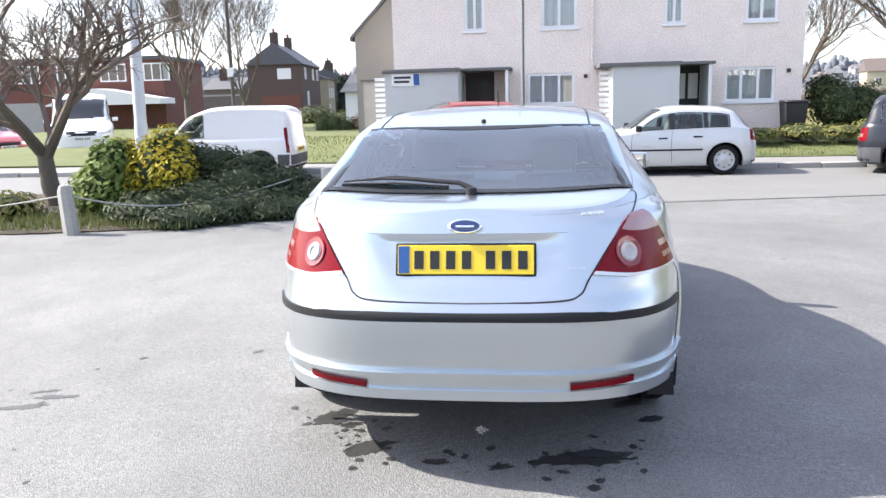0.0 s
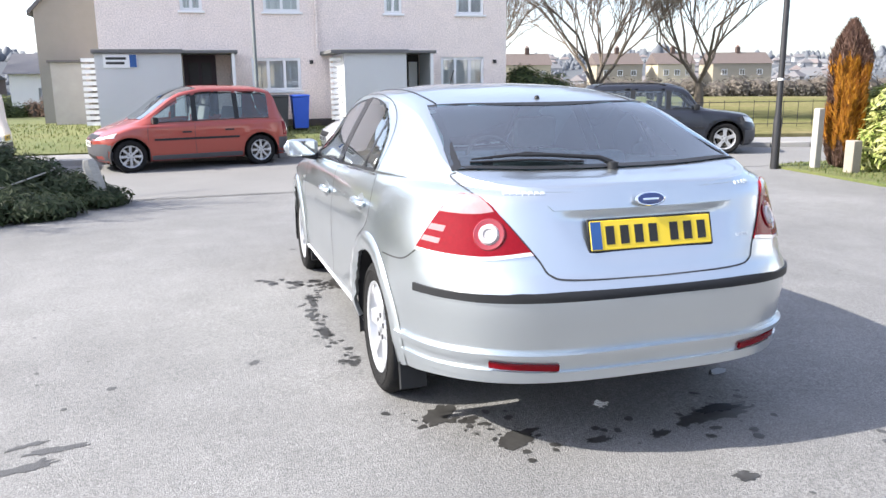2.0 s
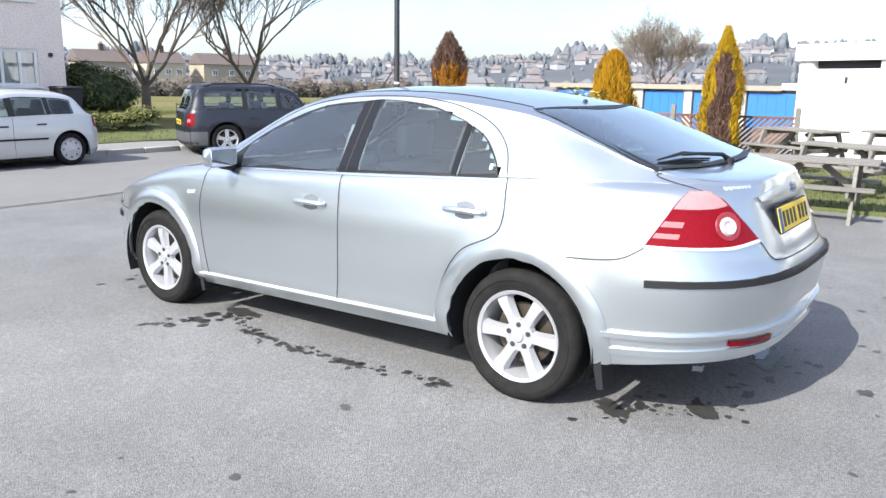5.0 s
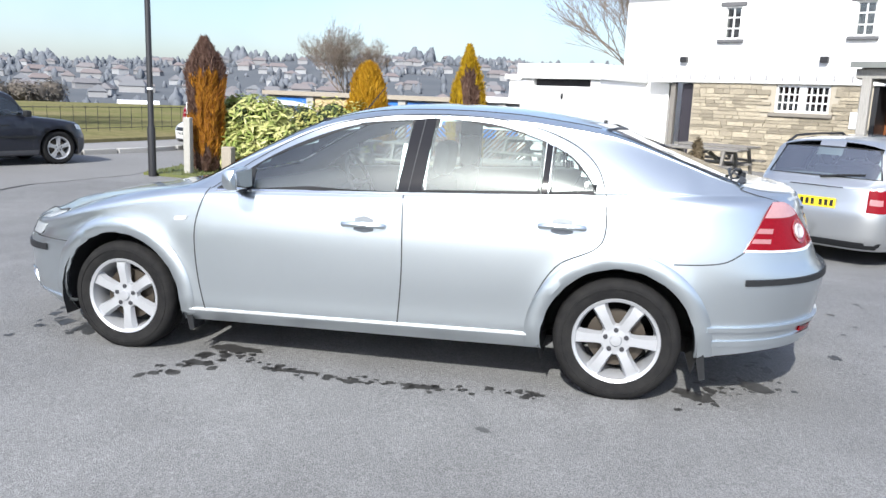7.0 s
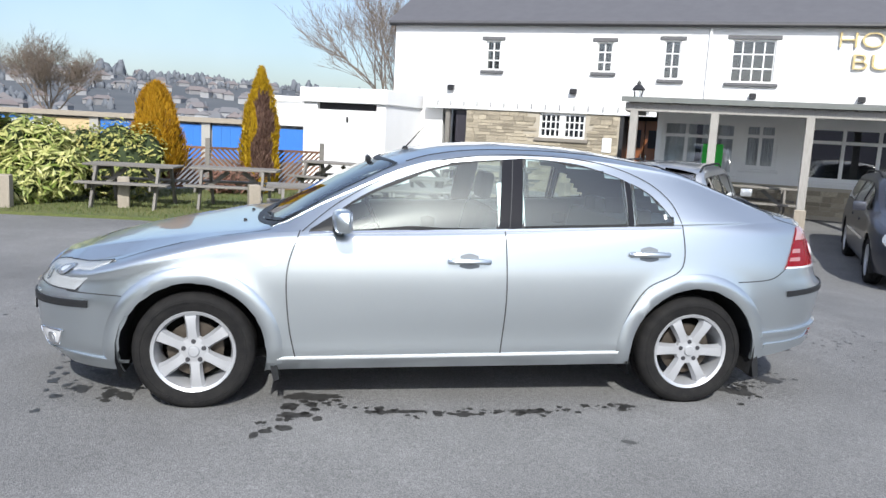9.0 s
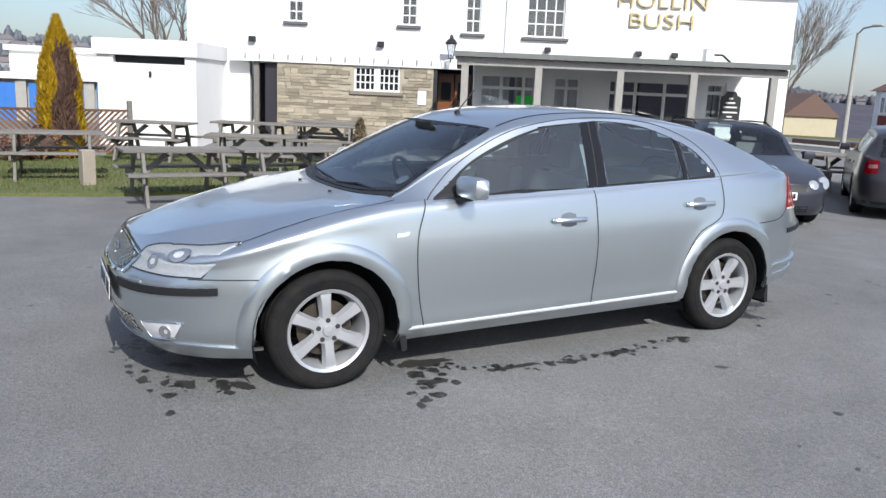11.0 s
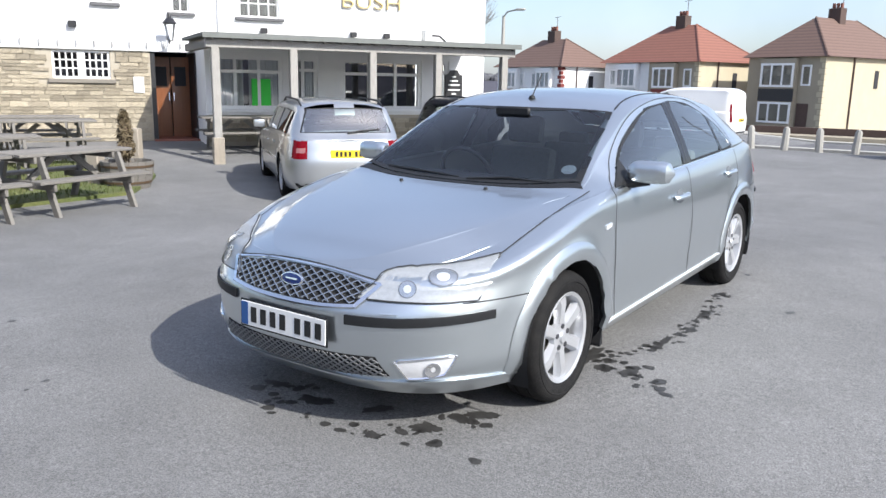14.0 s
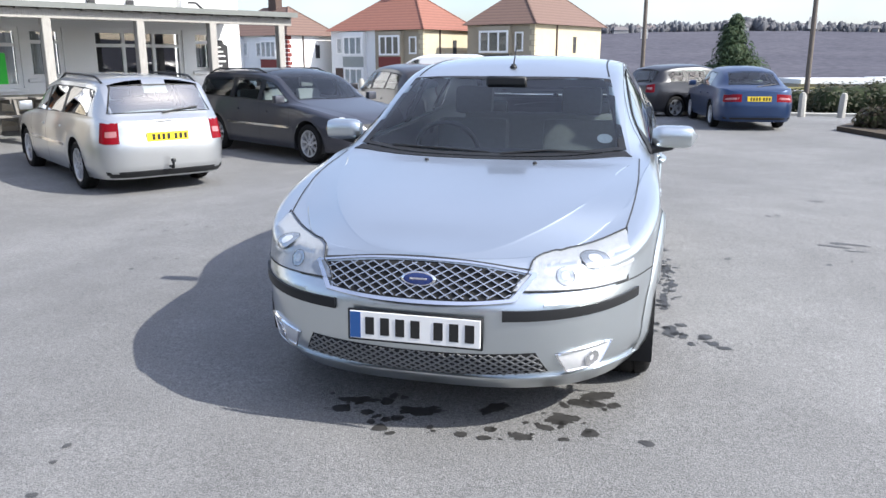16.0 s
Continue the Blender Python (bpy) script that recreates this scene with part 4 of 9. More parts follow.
        halo = lathe([(0.04, 0.0), (0.058, 0.003), (0.062, 0.0)], 24)
        halo.transform(Matrix.Translation(q - nr * 0.001) @ nr.to_track_quat("Z", "Y").to_matrix().to_4x4())
        part("lamp_halo", halo, material("dark_red_lens", (0.22, 0.006, 0.01), 0.2, coat=1.0), lamp)
    # rear bumper strip, lip and reflectors
    strip = [(-0.875, -1.985, 0.632), (-0.80, -2.18, 0.638), (-0.68, -2.34, 0.645), (-0.35, -2.43, 0.655), (0, -2.45, 0.657), (0.35, -2.43, 0.655), (0.68, -2.34, 0.645), (0.80, -2.18, 0.638), (0.875, -1.985, 0.632)]
    part("bumper_strip", sh.wrap(strip, [(x, y, z + 0.032) for x, y, z in strip], n=64, m=5, off=0.010, thick=0.016), BLACK_TRIM, root, "black rubber bumper strip")
    lip = [(-0.86, -1.80, 0.40), (-0.83, -2.1, 0.405), (-0.70, -2.33, 0.41), (-0.35, -2.42, 0.424), (0, -2.44, 0.428), (0.35, -2.42, 0.424), (0.70, -2.33, 0.41), (0.83, -2.1, 0.405), (0.86, -1.80, 0.40)]
    part("bumper_lip", sh.wrap(lip, [(x, y, z + 0.022) for x, y, z in lip], n=64, m=4, off=0.020, thick=0.03), SILVER, root)
    low_lip = [(-0.855, -1.84, 0.325), (-0.82, -2.08, 0.33), (-0.74, -2.24, 0.335), (-0.6, -2.34, 0.338), (-0.3, -2.41, 0.34), (0, -2.42, 0.341), (0.3, -2.41, 0.34), (0.6, -2.34, 0.338), (0.74, -2.24, 0.335), (0.82, -2.08, 0.33), (0.855, -1.84, 0.325)]
    part("bumper_lip", sh.wrap(low_lip, [(x, y, z + 0.028) for x, y, z in low_lip], n=64, m=4, off=0.012, thick=0.02), SILVER, root)
    for sx in (1, -1):
        r0 = [(sx * 0.40, -2.40, 0.370), (sx * 0.52, -2.37, 0.373), (sx * 0.655, -2.30, 0.378)]
        part("reflector", sh.wrap(r0, [(x, y, z + 0.024) for x, y, z in r0], n=10, m=4, off=0.011, thick=0.012), REDLENS, root, "red rear reflector")
    # tailgate handle lip, badge, plate, badges
    lipz = [(x, 0.966) for x in (-0.385, -0.2, 0, 0.2, 0.385)]
    part("tailgate_lip", sh.patch("b", lipz, [(-0.405, 0.985), (-0.2, 1.008), (0, 1.014), (0.2, 1.008), (0.405, 0.985)], 30, 6, 0.009, 0.02), SILVER, root)
    number_plate(root, -2.342, 0.872, PLATE_Y, True, BLACK_TRIM, rx=radians(-15))

    def badge(y, z, back, rx, sc):
        m = Matrix.Translation((0, y, z)) @ Matrix.Rotation(rx, 4, "X") @ Matrix.Rotation(math.pi / 2, 4, "X")
        if not back:
            m = Matrix.Translation((0, y, z)) @ Matrix.Rotation(rx, 4, "X") @ Matrix.Rotation(-math.pi / 2, 4, "X")
        rim = lathe([(0.0, 0.0), (0.062, 0.0), (0.066, 0.004), (0.06, 0.008), (0.0, 0.008)], 32)
        rim.transform(m @ Matrix.Diagonal((sc, sc * 0.42, 1, 1)))
        b = part("badge", rim, CHROME, root, "blue oval badge with a bright rim")
        face = lathe([(0.0, 0.0105), (0.03, 0.0105), (0.056, 0.0085)], 32)
        face.transform(m @ Matrix.Diagonal((sc, sc * 0.40, 1, 1)))
        part("badge_face", face, material("badge_blue", (0.01, 0.025, 0.12), 0.25, coat=1.0), b)
        bars = box(-0.034, -0.005, 0.0095, 0.034, 0.003, 0.0115, 0.001)
        bars.transform(m)
        part("badge_script", bars, CHROME, b)
    badge(-2.322, 0.998, True, radians(-14), 1.0)
    letter = material("badge_letters", (0.60, 0.63, 0.66), 0.3, 0.6)
    for x0, x1, z in ((-0.55, -0.40, 1.03), (0.44, 0.53, 1.03), (0.385, 0.455, 0.835)):
        bm = bmesh.new()
        k = 7 if x0 < 0 else 4
        for i in range(k):
            a = x0 + (x1 - x0) * (i + 0.1) / k
            sh.patch("b", [(a, z - 0.005), (a + (x1 - x0) / k * 0.7, z - 0.005)], [(a, z + 0.006), (a + (x1 - x0) / k * 0.7, z + 0.006)], 2, 2, 0.004, 0.005, bm, smooth=False)
        part("badge_lettering", bm, letter, root, "small bright model lettering bars", smooth=False)
    # rear wiper and roof aerials
    w = bmesh.new()
    P = lambda x, y, h: sh.on("t", x, y)[0] + Vector((0, -0.2, 1)).normalized() * h
    tube([P(0.0, -2.02, 0.02), P(-0.05, -2.0, 0.04), P(-0.25, -1.955, 0.04), P(-0.38, -1.93, 0.035)], [0.014, 0.010, 0.008, 0.006], 8, w)
    tube([P(-0.12, -1.95, 0.028), P(-0.33, -1.91, 0.03), P(-0.57, -1.89, 0.016)], [0.006, 0.009, 0.004], 6, w)
    tube([P(-0.10, -1.965, 0.01), P(-0.33, -1.925, 0.01), P(-0.58, -1.90, 0.008)], 0.005, 6, w)
    lathe([(0.024, 0.0), (0.022, 0.03), (0.0, 0.036)], 14, "z", P(0.0, -2.03, -0.004), w)
    part("rear_wiper", w, BLACK_TRIM, root, "black rear wiper")
    a = bmesh.new()
    lathe([(0.014, 0.0), (0.010, 0.012), (0.0, 0.015)], 12, "z", sh.on("t", 0, -1.25)[0], a)
    part("roof_button", a, BLACK_TRIM, root)
    a = bmesh.new()
    q = sh.on("t", 0, 0.22)[0]
    lathe([(0.022, 0.0), (0.016, 0.014), (0.008, 0.02)], 12, "z", q, a)
    tube([q + Vector((0, 0, 0.01)), q + Vector((0, -0.12, 0.15))], [0.005, 0.003], 6, a)
    part("aerial", a, BLACK_TRIM, root, "short black roof aerial")
    # front wipers, washer jets
    w = bmesh.new()
    for x0, x1, y1 in ((0.52, -0.02, 1.02), (-0.08, -0.56, 0.985)):
        tube([P(x0, 1.075 - abs(x0) * 0.15, 0.008), P((x0 + x1) / 2, 1.062 - abs(x0 + x1) * 0.06, 0.012), P(x1, y1 + 0.03, 0.008)], [0.008, 0.007, 0.004], 6, w)
    part("windscreen_wiper", w, BLACK_TRIM, root, "black windscreen wipers")
    cowl = sh.patch("t", [(-0.745, 1.0), (-0.4, 1.092), (0, 1.122), (0.4, 1.092), (0.745, 1.0)], [(-0.712, 0.962), (-0.4, 1.058), (0, 1.088), (0.4, 1.058), (0.712, 0.962)], 30, 3, 0.003, 0.006)
    part("cowl_trim", cowl, BLACK_TRIM, root, "black cowl below the windscreen")
    for x in (-0.28, 0.28):
        part("washer_jet", lathe([(0.012, 0), (0.009, 0.010), (0.0, 0.012)], 10, "z", sh.on("t", x, 1.18)[0]), BLACK_TRIM, root)
    # front end
    part("grille_backing", sh.patch("f", [(-0.352, 0.588), (-0.2, 0.576), (0, 0.572), (0.2, 0.576), (0.352, 0.588)], [(-0.415, 0.666), (-0.2, 0.692), (0, 0.70), (0.2, 0.692), (0.415, 0.666)], 30, 6, 0.002, 0.01), DARK, root)
    gr = bmesh.new()

    def in_grille(x, z):
        return abs(x) < 0.352 + (z - 0.588) * 0.72 and z > 0.574 + 0.014 * (x / 0.35) ** 2 and z < 0.697 - 0.031 * (x / 0.41) ** 2
    for sgn in (1, -1):
        for k in range(-16, 17):
            seg = []
            for i in range(80):
                x = -0.42 + 0.84 * i / 79
                z = 0.645 + sgn * (x - k * 0.056) * 0.5
                if in_grille(x, z):
                    seg.append((x, z))
            if len(seg) > 2:
                sh.line("f", [seg[0], seg[-1]], 0.0065, 0.0, 10, 0.011, gr)
    part("grille_mesh", gr, material("grille_bars", (0.50, 0.52, 0.54), 0.25, 0.9), root, "bright diamond mesh grille")
    frame_pts = [(-0.365, 0.580), (-0.2, 0.566), (0, 0.561), (0.2, 0.566), (0.365, 0.580), (0.44, 0.670), (0.22, 0.699), (0, 0.707), (-0.22, 0.699), (-0.44, 0.670), (-0.365, 0.580)]
    g = sh.line("f", frame_pts[:5], 0.02, 0.0, 30, 0.014)
    sh.line("f", frame_pts[5:10], 0.012, 0.0, 30, 0.010, g)
    for sx in (1, -1):
        sh.line("f", [(sx * 0.365, 0.578), (sx * 0.44, 0.672)], 0.026, 0.0, 10, 0.012, g)
    part("grille_surround", g, CHROME, root, "chrome grille surround")
    badge(2.292, 0.642, False, radians(14), 1.05)
    part("lower_grille", sh.patch("f", [(-0.50, 0.292), (0, 0.265), (0.50, 0.292)], [(-0.455, 0.378), (0, 0.366), (0.455, 0.378)], 30, 5, 0.002, 0.006), DARK, root)
    gr = bmesh.new()
    for sgn in (1, -1):
        for k in range(-24, 25):
            seg = [(x, z) for x, z in ((-0.52 + 1.04 * i / 99, 0.32 + sgn * (-0.52 + 1.04 * i / 99 - k * 0.04) * 0.6) for i in range(100))
                   if 0.268 + 0.022 * (x / 0.5) ** 2 < z < 0.366 + 0.01 * (x / 0.45) ** 2 and abs(x) < 0.50 - (z - 0.29) * 0.5]
            if len(seg) > 2:
                sh.line("f", [seg[0], seg[-1]], 0.007, 0.0, 6, 0.006, gr)
    part("lower_grille_mesh", gr, material("grey_grille_plastic", (0.16, 0.165, 0.17), 0.45), root, "grey plastic mesh")
    number_plate(root, 2.362, 0.462, PLATE_W, False, BLACK_TRIM, rx=radians(2))
    for fl in (list, flip3):
        low = fl([(0.352, 2.25, 0.588), (0.50, 2.2, 0.592), (0.64, 2.12, 0.60), (0.765, 1.99, 0.61)])
        high = fl([(0.372, 2.2, 0.622), (0.465, 2.09, 0.68), (0.60, 1.985, 0.732), (0.758, 1.80, 0.782)])
        refl = part("headlamp", sh.wrap(low, high, n=40, m=16, off=0.005, thick=0.014), material("lamp_reflector", (0.48, 0.50, 0.52), 0.3, 0.35, vary=0.4, scale=12, fine=0.08, bump_scale=70), root, "clear headlamp")
        for u, v, r in ((0.44, 0.43, 0.034), (0.70, 0.42, 0.055)):
            p0 = Vector(spline(low, 50)[int(u * 49)]).lerp(spline(high, 50)[int(u * 49)], v)
            part("lamp_bowl", skin_ring(sh, p0, r * 0.5, r, 0.0065), material("bowl_silver", (0.52, 0.55, 0.58), 0.2, 0.8, vary=0.3, scale=40), refl)
            part("bowl_rim", skin_ring(sh, p0, r, r * 1.12, 0.0075), material("bowl_edge", (0.30, 0.315, 0.33), 0.25, 0.7), refl)
            part("projector_lens", skin_ring(sh, p0, 0.0, r * 0.5, 0.008), material("projector_glass", (0.60, 0.63, 0.65), 0.08, 0.2, coat=1.0), refl)
        part("indicator_bulb", sh.wrap(low, high, (0.91, 0.945), (0.60, 0.70), 4, 4, 0.004, 0.003), material("amber_bulb", (0.66, 0.50, 0.34), 0.3), refl, "amber indicator")
        lens = part("lamp_lens", sh.wrap(low, high, n=40, m=16, off=0.0125, thick=0.003), LAMPGLASS, refl, "clear plastic lens")
        lens.visible_shadow = False
        edge = bmesh.new()
        L, H = spline(low, 26), spline(high, 26)
        tube([sh.near(p, 0.009)[0] for p in L + H[::-1] + L[:1]], 0.0035, 5, edge)
        part("lamp_seal", edge, GAP, refl)
        st = fl([(0.335, 2.34, 0.508), (0.55, 2.28, 0.512), (0.74, 2.13, 0.520), (0.845, 1.94, 0.528)])
        part("bumper_strip", sh.wrap(st, [(x, y, z + 0.043) for x, y, z in st], n=26, m=5, off=0.011, thick=0.016), BLACK_TRIM, root, "black rubber bumper strip")
        fg = fl([(0.565, 2.2, 0.285), (0.63, 2.17, 0.283), (0.70, 2.12, 0.297)])
        fh = fl([(0.525, 2.24, 0.366), (0.63, 2.19, 0.376), (0.745, 2.09, 0.384)])
        fog = part("fog_lamp", sh.wrap(fg, fh, n=10, m=8, off=0.006, thick=0.012), CLEARLENS, root, "clear fog lamp with a chrome edge")
        e = bmesh.new()
        tube([sh.near(p, 0.006)[0] for p in spline(fg, 10) + spline(fh, 10)[::-1] + spline(fg, 10)[:1]], 0.006, 5, e)
        part("fog_surround", e, CHROME, fog)
        q, nr = sh.near(Vector(fl([(0.655, 2.15, 0.33)])[0]), 0.004)
        b = lathe([(0.034, 0.0), (0.034, 0.006), (0.027, 0.004), (0.0, 0.0)], 20)
        b.transform(Matrix.Translation(q) @ nr.to_track_quat("Z", "Y").to_matrix().to_4x4())
        part("fog_bowl", b, CHROME, fog)
        wj = fl([(0.49, 2.3, 0.562), (0.56, 2.27, 0.562)])
        part("washer_cover", sh.wrap(wj, [(x, y, z + 0.028) for x, y, z in wj], n=4, m=4, off=0.006, thick=0.01), SILVER, root)
    nose = [(-0.86, 1.72, 0.235), (-0.78, 2.02, 0.24), (-0.6, 2.2, 0.245), (-0.3, 2.29, 0.25), (0, 2.31, 0.25), (0.3, 2.29, 0.25), (0.6, 2.2, 0.245), (0.78, 2.02, 0.24), (0.86, 1.72, 0.235)]
    part("bumper_lip", sh.wrap(nose, [(x, y, z + 0.012) for x, y, z in nose], n=50, m=3, off=0.010, thick=0.016), SILVER, root)
    # mirrors, handles, repeaters, mud flaps, fuel flap
    for sx in (1, -1):
        m = bmesh.new()
        rows = []
        for k in range(9):
            t = k / 8
            x = 0.84 + 0.235 * t
            sc = math.sqrt(max(0, 1 - (2 * abs(t - 0.47)) ** 6)) * 0.85 + 0.15
            ring = []
            for j in range(16):
                an = j * math.tau / 16
                cy, cz = math.cos(an), math.sin(an)
                yy = 0.62 + sc * (0.066 * abs(cy) ** 0.6 * (1 if cy > 0 else -0.35)) - 0.02 * t
                zz = 1.03 + sc * 0.060 * (abs(cz) ** 0.6) * (1 if cz > 0 else -1)
                ring.append(m.verts.new((sx * x, yy, zz)))
            rows.append(ring)
        for r, q in zip(rows, rows[1:]):
            for j in range(16):
                m.faces.new((r[j], r[(j + 1) % 16], q[(j + 1) % 16], q[j]))
        m.faces.new(rows[0])
        m.faces.new(rows[-1])
        bmesh.ops.recalc_face_normals(m, faces=m.faces[:])
        mir = part("door_mirror", m, SILVER, root, "silver door mirror")
        gl = box(sx * 0.865, 0.578, 0.982, sx * 1.045, 0.584, 1.078, 0.002)
        part("mirror_glass", gl, material("mirror_glass", (0.9, 0.92, 0.94), 0.02, 1.0, vary=0.0), mir)
        arm = tube([(sx * 0.80, 0.66, 0.955), (sx * 0.86, 0.64, 0.968), (sx * 0.95, 0.625, 0.982)], [0.034, 0.028, 0.022], 8)
        part("mirror_arm", arm, BLACK_TRIM, mir)
        ax = "r" if sx > 0 else "l"
        for yc, zc in ((-0.062, 0.818), (-1.09, 0.872)):
            # flat patch; the shade of the hollow is painted as darker grey
            cup = sh.patch(ax, [(yc + 0.055, zc - 0.03), (yc, zc - 0.042), (yc - 0.055, zc - 0.03)], [(yc + 0.05, zc + 0.03), (yc, zc + 0.043), (yc - 0.05, zc + 0.03)], 10, 6, 0.0015, 0.003)
            h = part("door_handle", cup, material("shaded_handle_cup", (0.20, 0.215, 0.23), 0.4, 0.5), root)
            pts = [sh.on(ax, yc + d, zc + 0.005 * math.cos(d * 14))[0] + Vector((sx * o, 0, 0)) for d, o in ((0.113, 0.006), (0.095, 0.022), (0.04, 0.034), (-0.04, 0.034), (-0.095, 0.022), (-0.113, 0.006))]
            part("handle_bar", tube(spline(pts, 16), [0.010] + [0.016] * 14 + [0.010], 8), SILVER, h)
        rp = sh.patch(ax, [(1.03, 0.775), (0.965, 0.782)], [(1.03, 0.797), (0.955, 0.802)], 5, 4, 0.007, 0.01)
        part("side_repeater", rp, CLEARLENS, root, "clear side indicator")
        for ya, yy in ((1.388, 0.985), (-1.388, -1.79)):
            fl_ = bmesh.new()
            yf = yy + 0.035
            prism([(yf, 0.50), (yf - 0.02, 0.50), (yf - 0.055, 0.30), (yf - 0.075, 0.155), (yf - 0.045, 0.145), (yf - 0.012, 0.30)], 0.115, Matrix(((0, 0, 1, 0.758 if sx > 0 else -0.873), (1, 0, 0, 0), (0, 1, 0, 0), (0, 0, 0, 1))), fl_)
            part("mud_flap", fl_, BLACK_TRIM, root, "black rubber mud flap", smooth=False)
        for ya in MAIN["axles"]:
            lip = bmesh.new()
            prev = None
            for k in range(41):
                an = radians(-7 + 194 * k / 40)
                row = []
                for r, off in ((0.379, -0.012), (0.380, 0.007), (0.400, 0.010), (0.442, 0.011), (0.462, 0.0025)):
                    p, nr = sh.on(ax, ya + r * math.cos(an), 0.308 + r * math.sin(an))
                    row.append(lip.verts.new(p + nr * off))
                if prev:
                    for i in range(4):
                        lip.faces.new((prev[i], row[i], row[i + 1], prev[i + 1]))
                prev = row
            bmesh.ops.recalc_face_normals(lip, faces=lip.faces[:])
            part("wheel_arch", lip, SILVER, root)
            wheel(root, sx * 0.785, ya, 0.308, 0.318, 0.218, 0.205, sx, 6, ALLOY, turn=math.pi / 6 - 0.08 if ya > 0 else 0.03)
    part("window_sticker", sh.patch("l", [(-1.185, 1.064), (-1.202, 1.065)], [(-1.185, 1.090), (-1.201, 1.090)], 3, 3, 0.0065, 0.001), PLATE_W, root, "small white window sticker")
    part("tax_disc", disc_on(sh, -0.60, 0.875, 0.04), material("white_paper_disc", (0.75, 0.76, 0.74), 0.5, vary=0.5, scale=40), root, "round white paper disc in the windscreen")
    cabin(sh, root, 0.62, 0.02, -0.78, 0.32, 0.955, 0.74)
    mir = box(-0.12, 0.44, 1.275, 0.12, 0.465, 1.34, 0.012)
    mir.transform(Matrix())
    part("interior_mirror", mir, BLACK_TRIM, root)
    return root


def skin_ring(sh, p0, r0, r1, off):
    """A flat ring that follows the skin round a point of it."""
    q, nr = sh.near(p0, off)
    u = nr.cross(Vector((0, 0, 1))).normalized()
    v = nr.cross(u)
    bm = bmesh.new()
    rows = []
    for r in (r0, (r0 + r1) / 2, r1):
        rows.append([bm.verts.new(sh.near(q + u * r * math.cos(k * math.tau / 28) + v * r * math.sin(k * math.tau / 28), off)[0]) for k in range(28)] if r > 0 else [bm.verts.new(q)] * 28)
    for a, b in zip(rows, rows[1:]):
        for k in range(28):
            j = (k + 1) % 28
            bm.faces.new([a[k], b[k], b[j]] if a[k] is a[j] else [a[k], b[k], b[j], a[j]])
    bmesh.ops.recalc_face_normals(bm, faces=bm.faces[:])
    return bm


def disc_on(sh, x, y, r):
    p, nr = sh.on("t", x, y)
    bm = lathe([(r, 0.0), (r, 0.002), (0.0, 0.002)], 22)
    bm.transform(Matrix.Translation(p - nr * 0.006) @ nr.to_track_quat("Z", "Y").to_matrix().to_4x4())
    return bm


main_car()

# ---- surfaces round the car park ----
WHITEWASH = material("white_render", (0.80, 0.80, 0.79), 0.85, vary=0.10, scale=1.5, bump=0.25, bump_scale=90)
PINKDASH = material("pink_pebbledash", (0.81, 0.705, 0.64), 0.95, vary=0.22, scale=2.2, bump=0.8, bump_scale=28, fine=0.2)
GREYDASH = material("grey_pebbledash", (0.54, 0.55, 0.55), 0.95, vary=0.15, scale=1.0, bump=0.6, bump_scale=70, fine=0.14)
UPVC = material("white_window_frame", (0.78, 0.78, 0.77), 0.4, vary=0.06)
PANE = glass("window_glass", (0.74, 0.79, 0.80), 1.3)
# near-black colour stands for the shade of unlit rooms and recesses
ROOM = material("unlit_room_black", (0.03, 0.03, 0.035), 0.9)
CURTAIN = material("net_curtain", (0.80, 0.80, 0.79), 0.9, vary=0.3, scale=6, stretch=(6, 1, 0.4))
SLATE = material("slate", (0.10, 0.10, 0.11), 0.7, vary=0.35, scale=3)
OLDWOOD = material("weathered_wood", (0.20, 0.187, 0.168), 0.85, vary=0.65, scale=5, stretch=(1, 14, 14), bump=0.4, bump_scale=30, per_object=0.14, fine=0.12)
POSTWOOD = material("post_wood", (0.33, 0.29, 0.235), 0.85, vary=0.45, scale=6, stretch=(10, 10, 1.2), bump=0.4, bump_scale=30, fine=0.15)
CONCRETE = material("concrete", (0.36, 0.35, 0.32), 0.9, vary=0.3, scale=5, bump=0.3, bump_scale=60, fine=0.12)
KERB = material("kerb_stone", (0.33, 0.325, 0.31), 0.9, vary=0.25, scale=4, per_object=0.1, bump=0.3, bump_scale=50)
BLACKPAINT = material("black_paint", (0.02, 0.02, 0.022), 0.45, vary=0.2, scale=8)
SOIL = material("soil", (0.06, 0.045, 0.03), 0.95, vary=0.5, scale=4, bump=0.6, bump_scale=20)


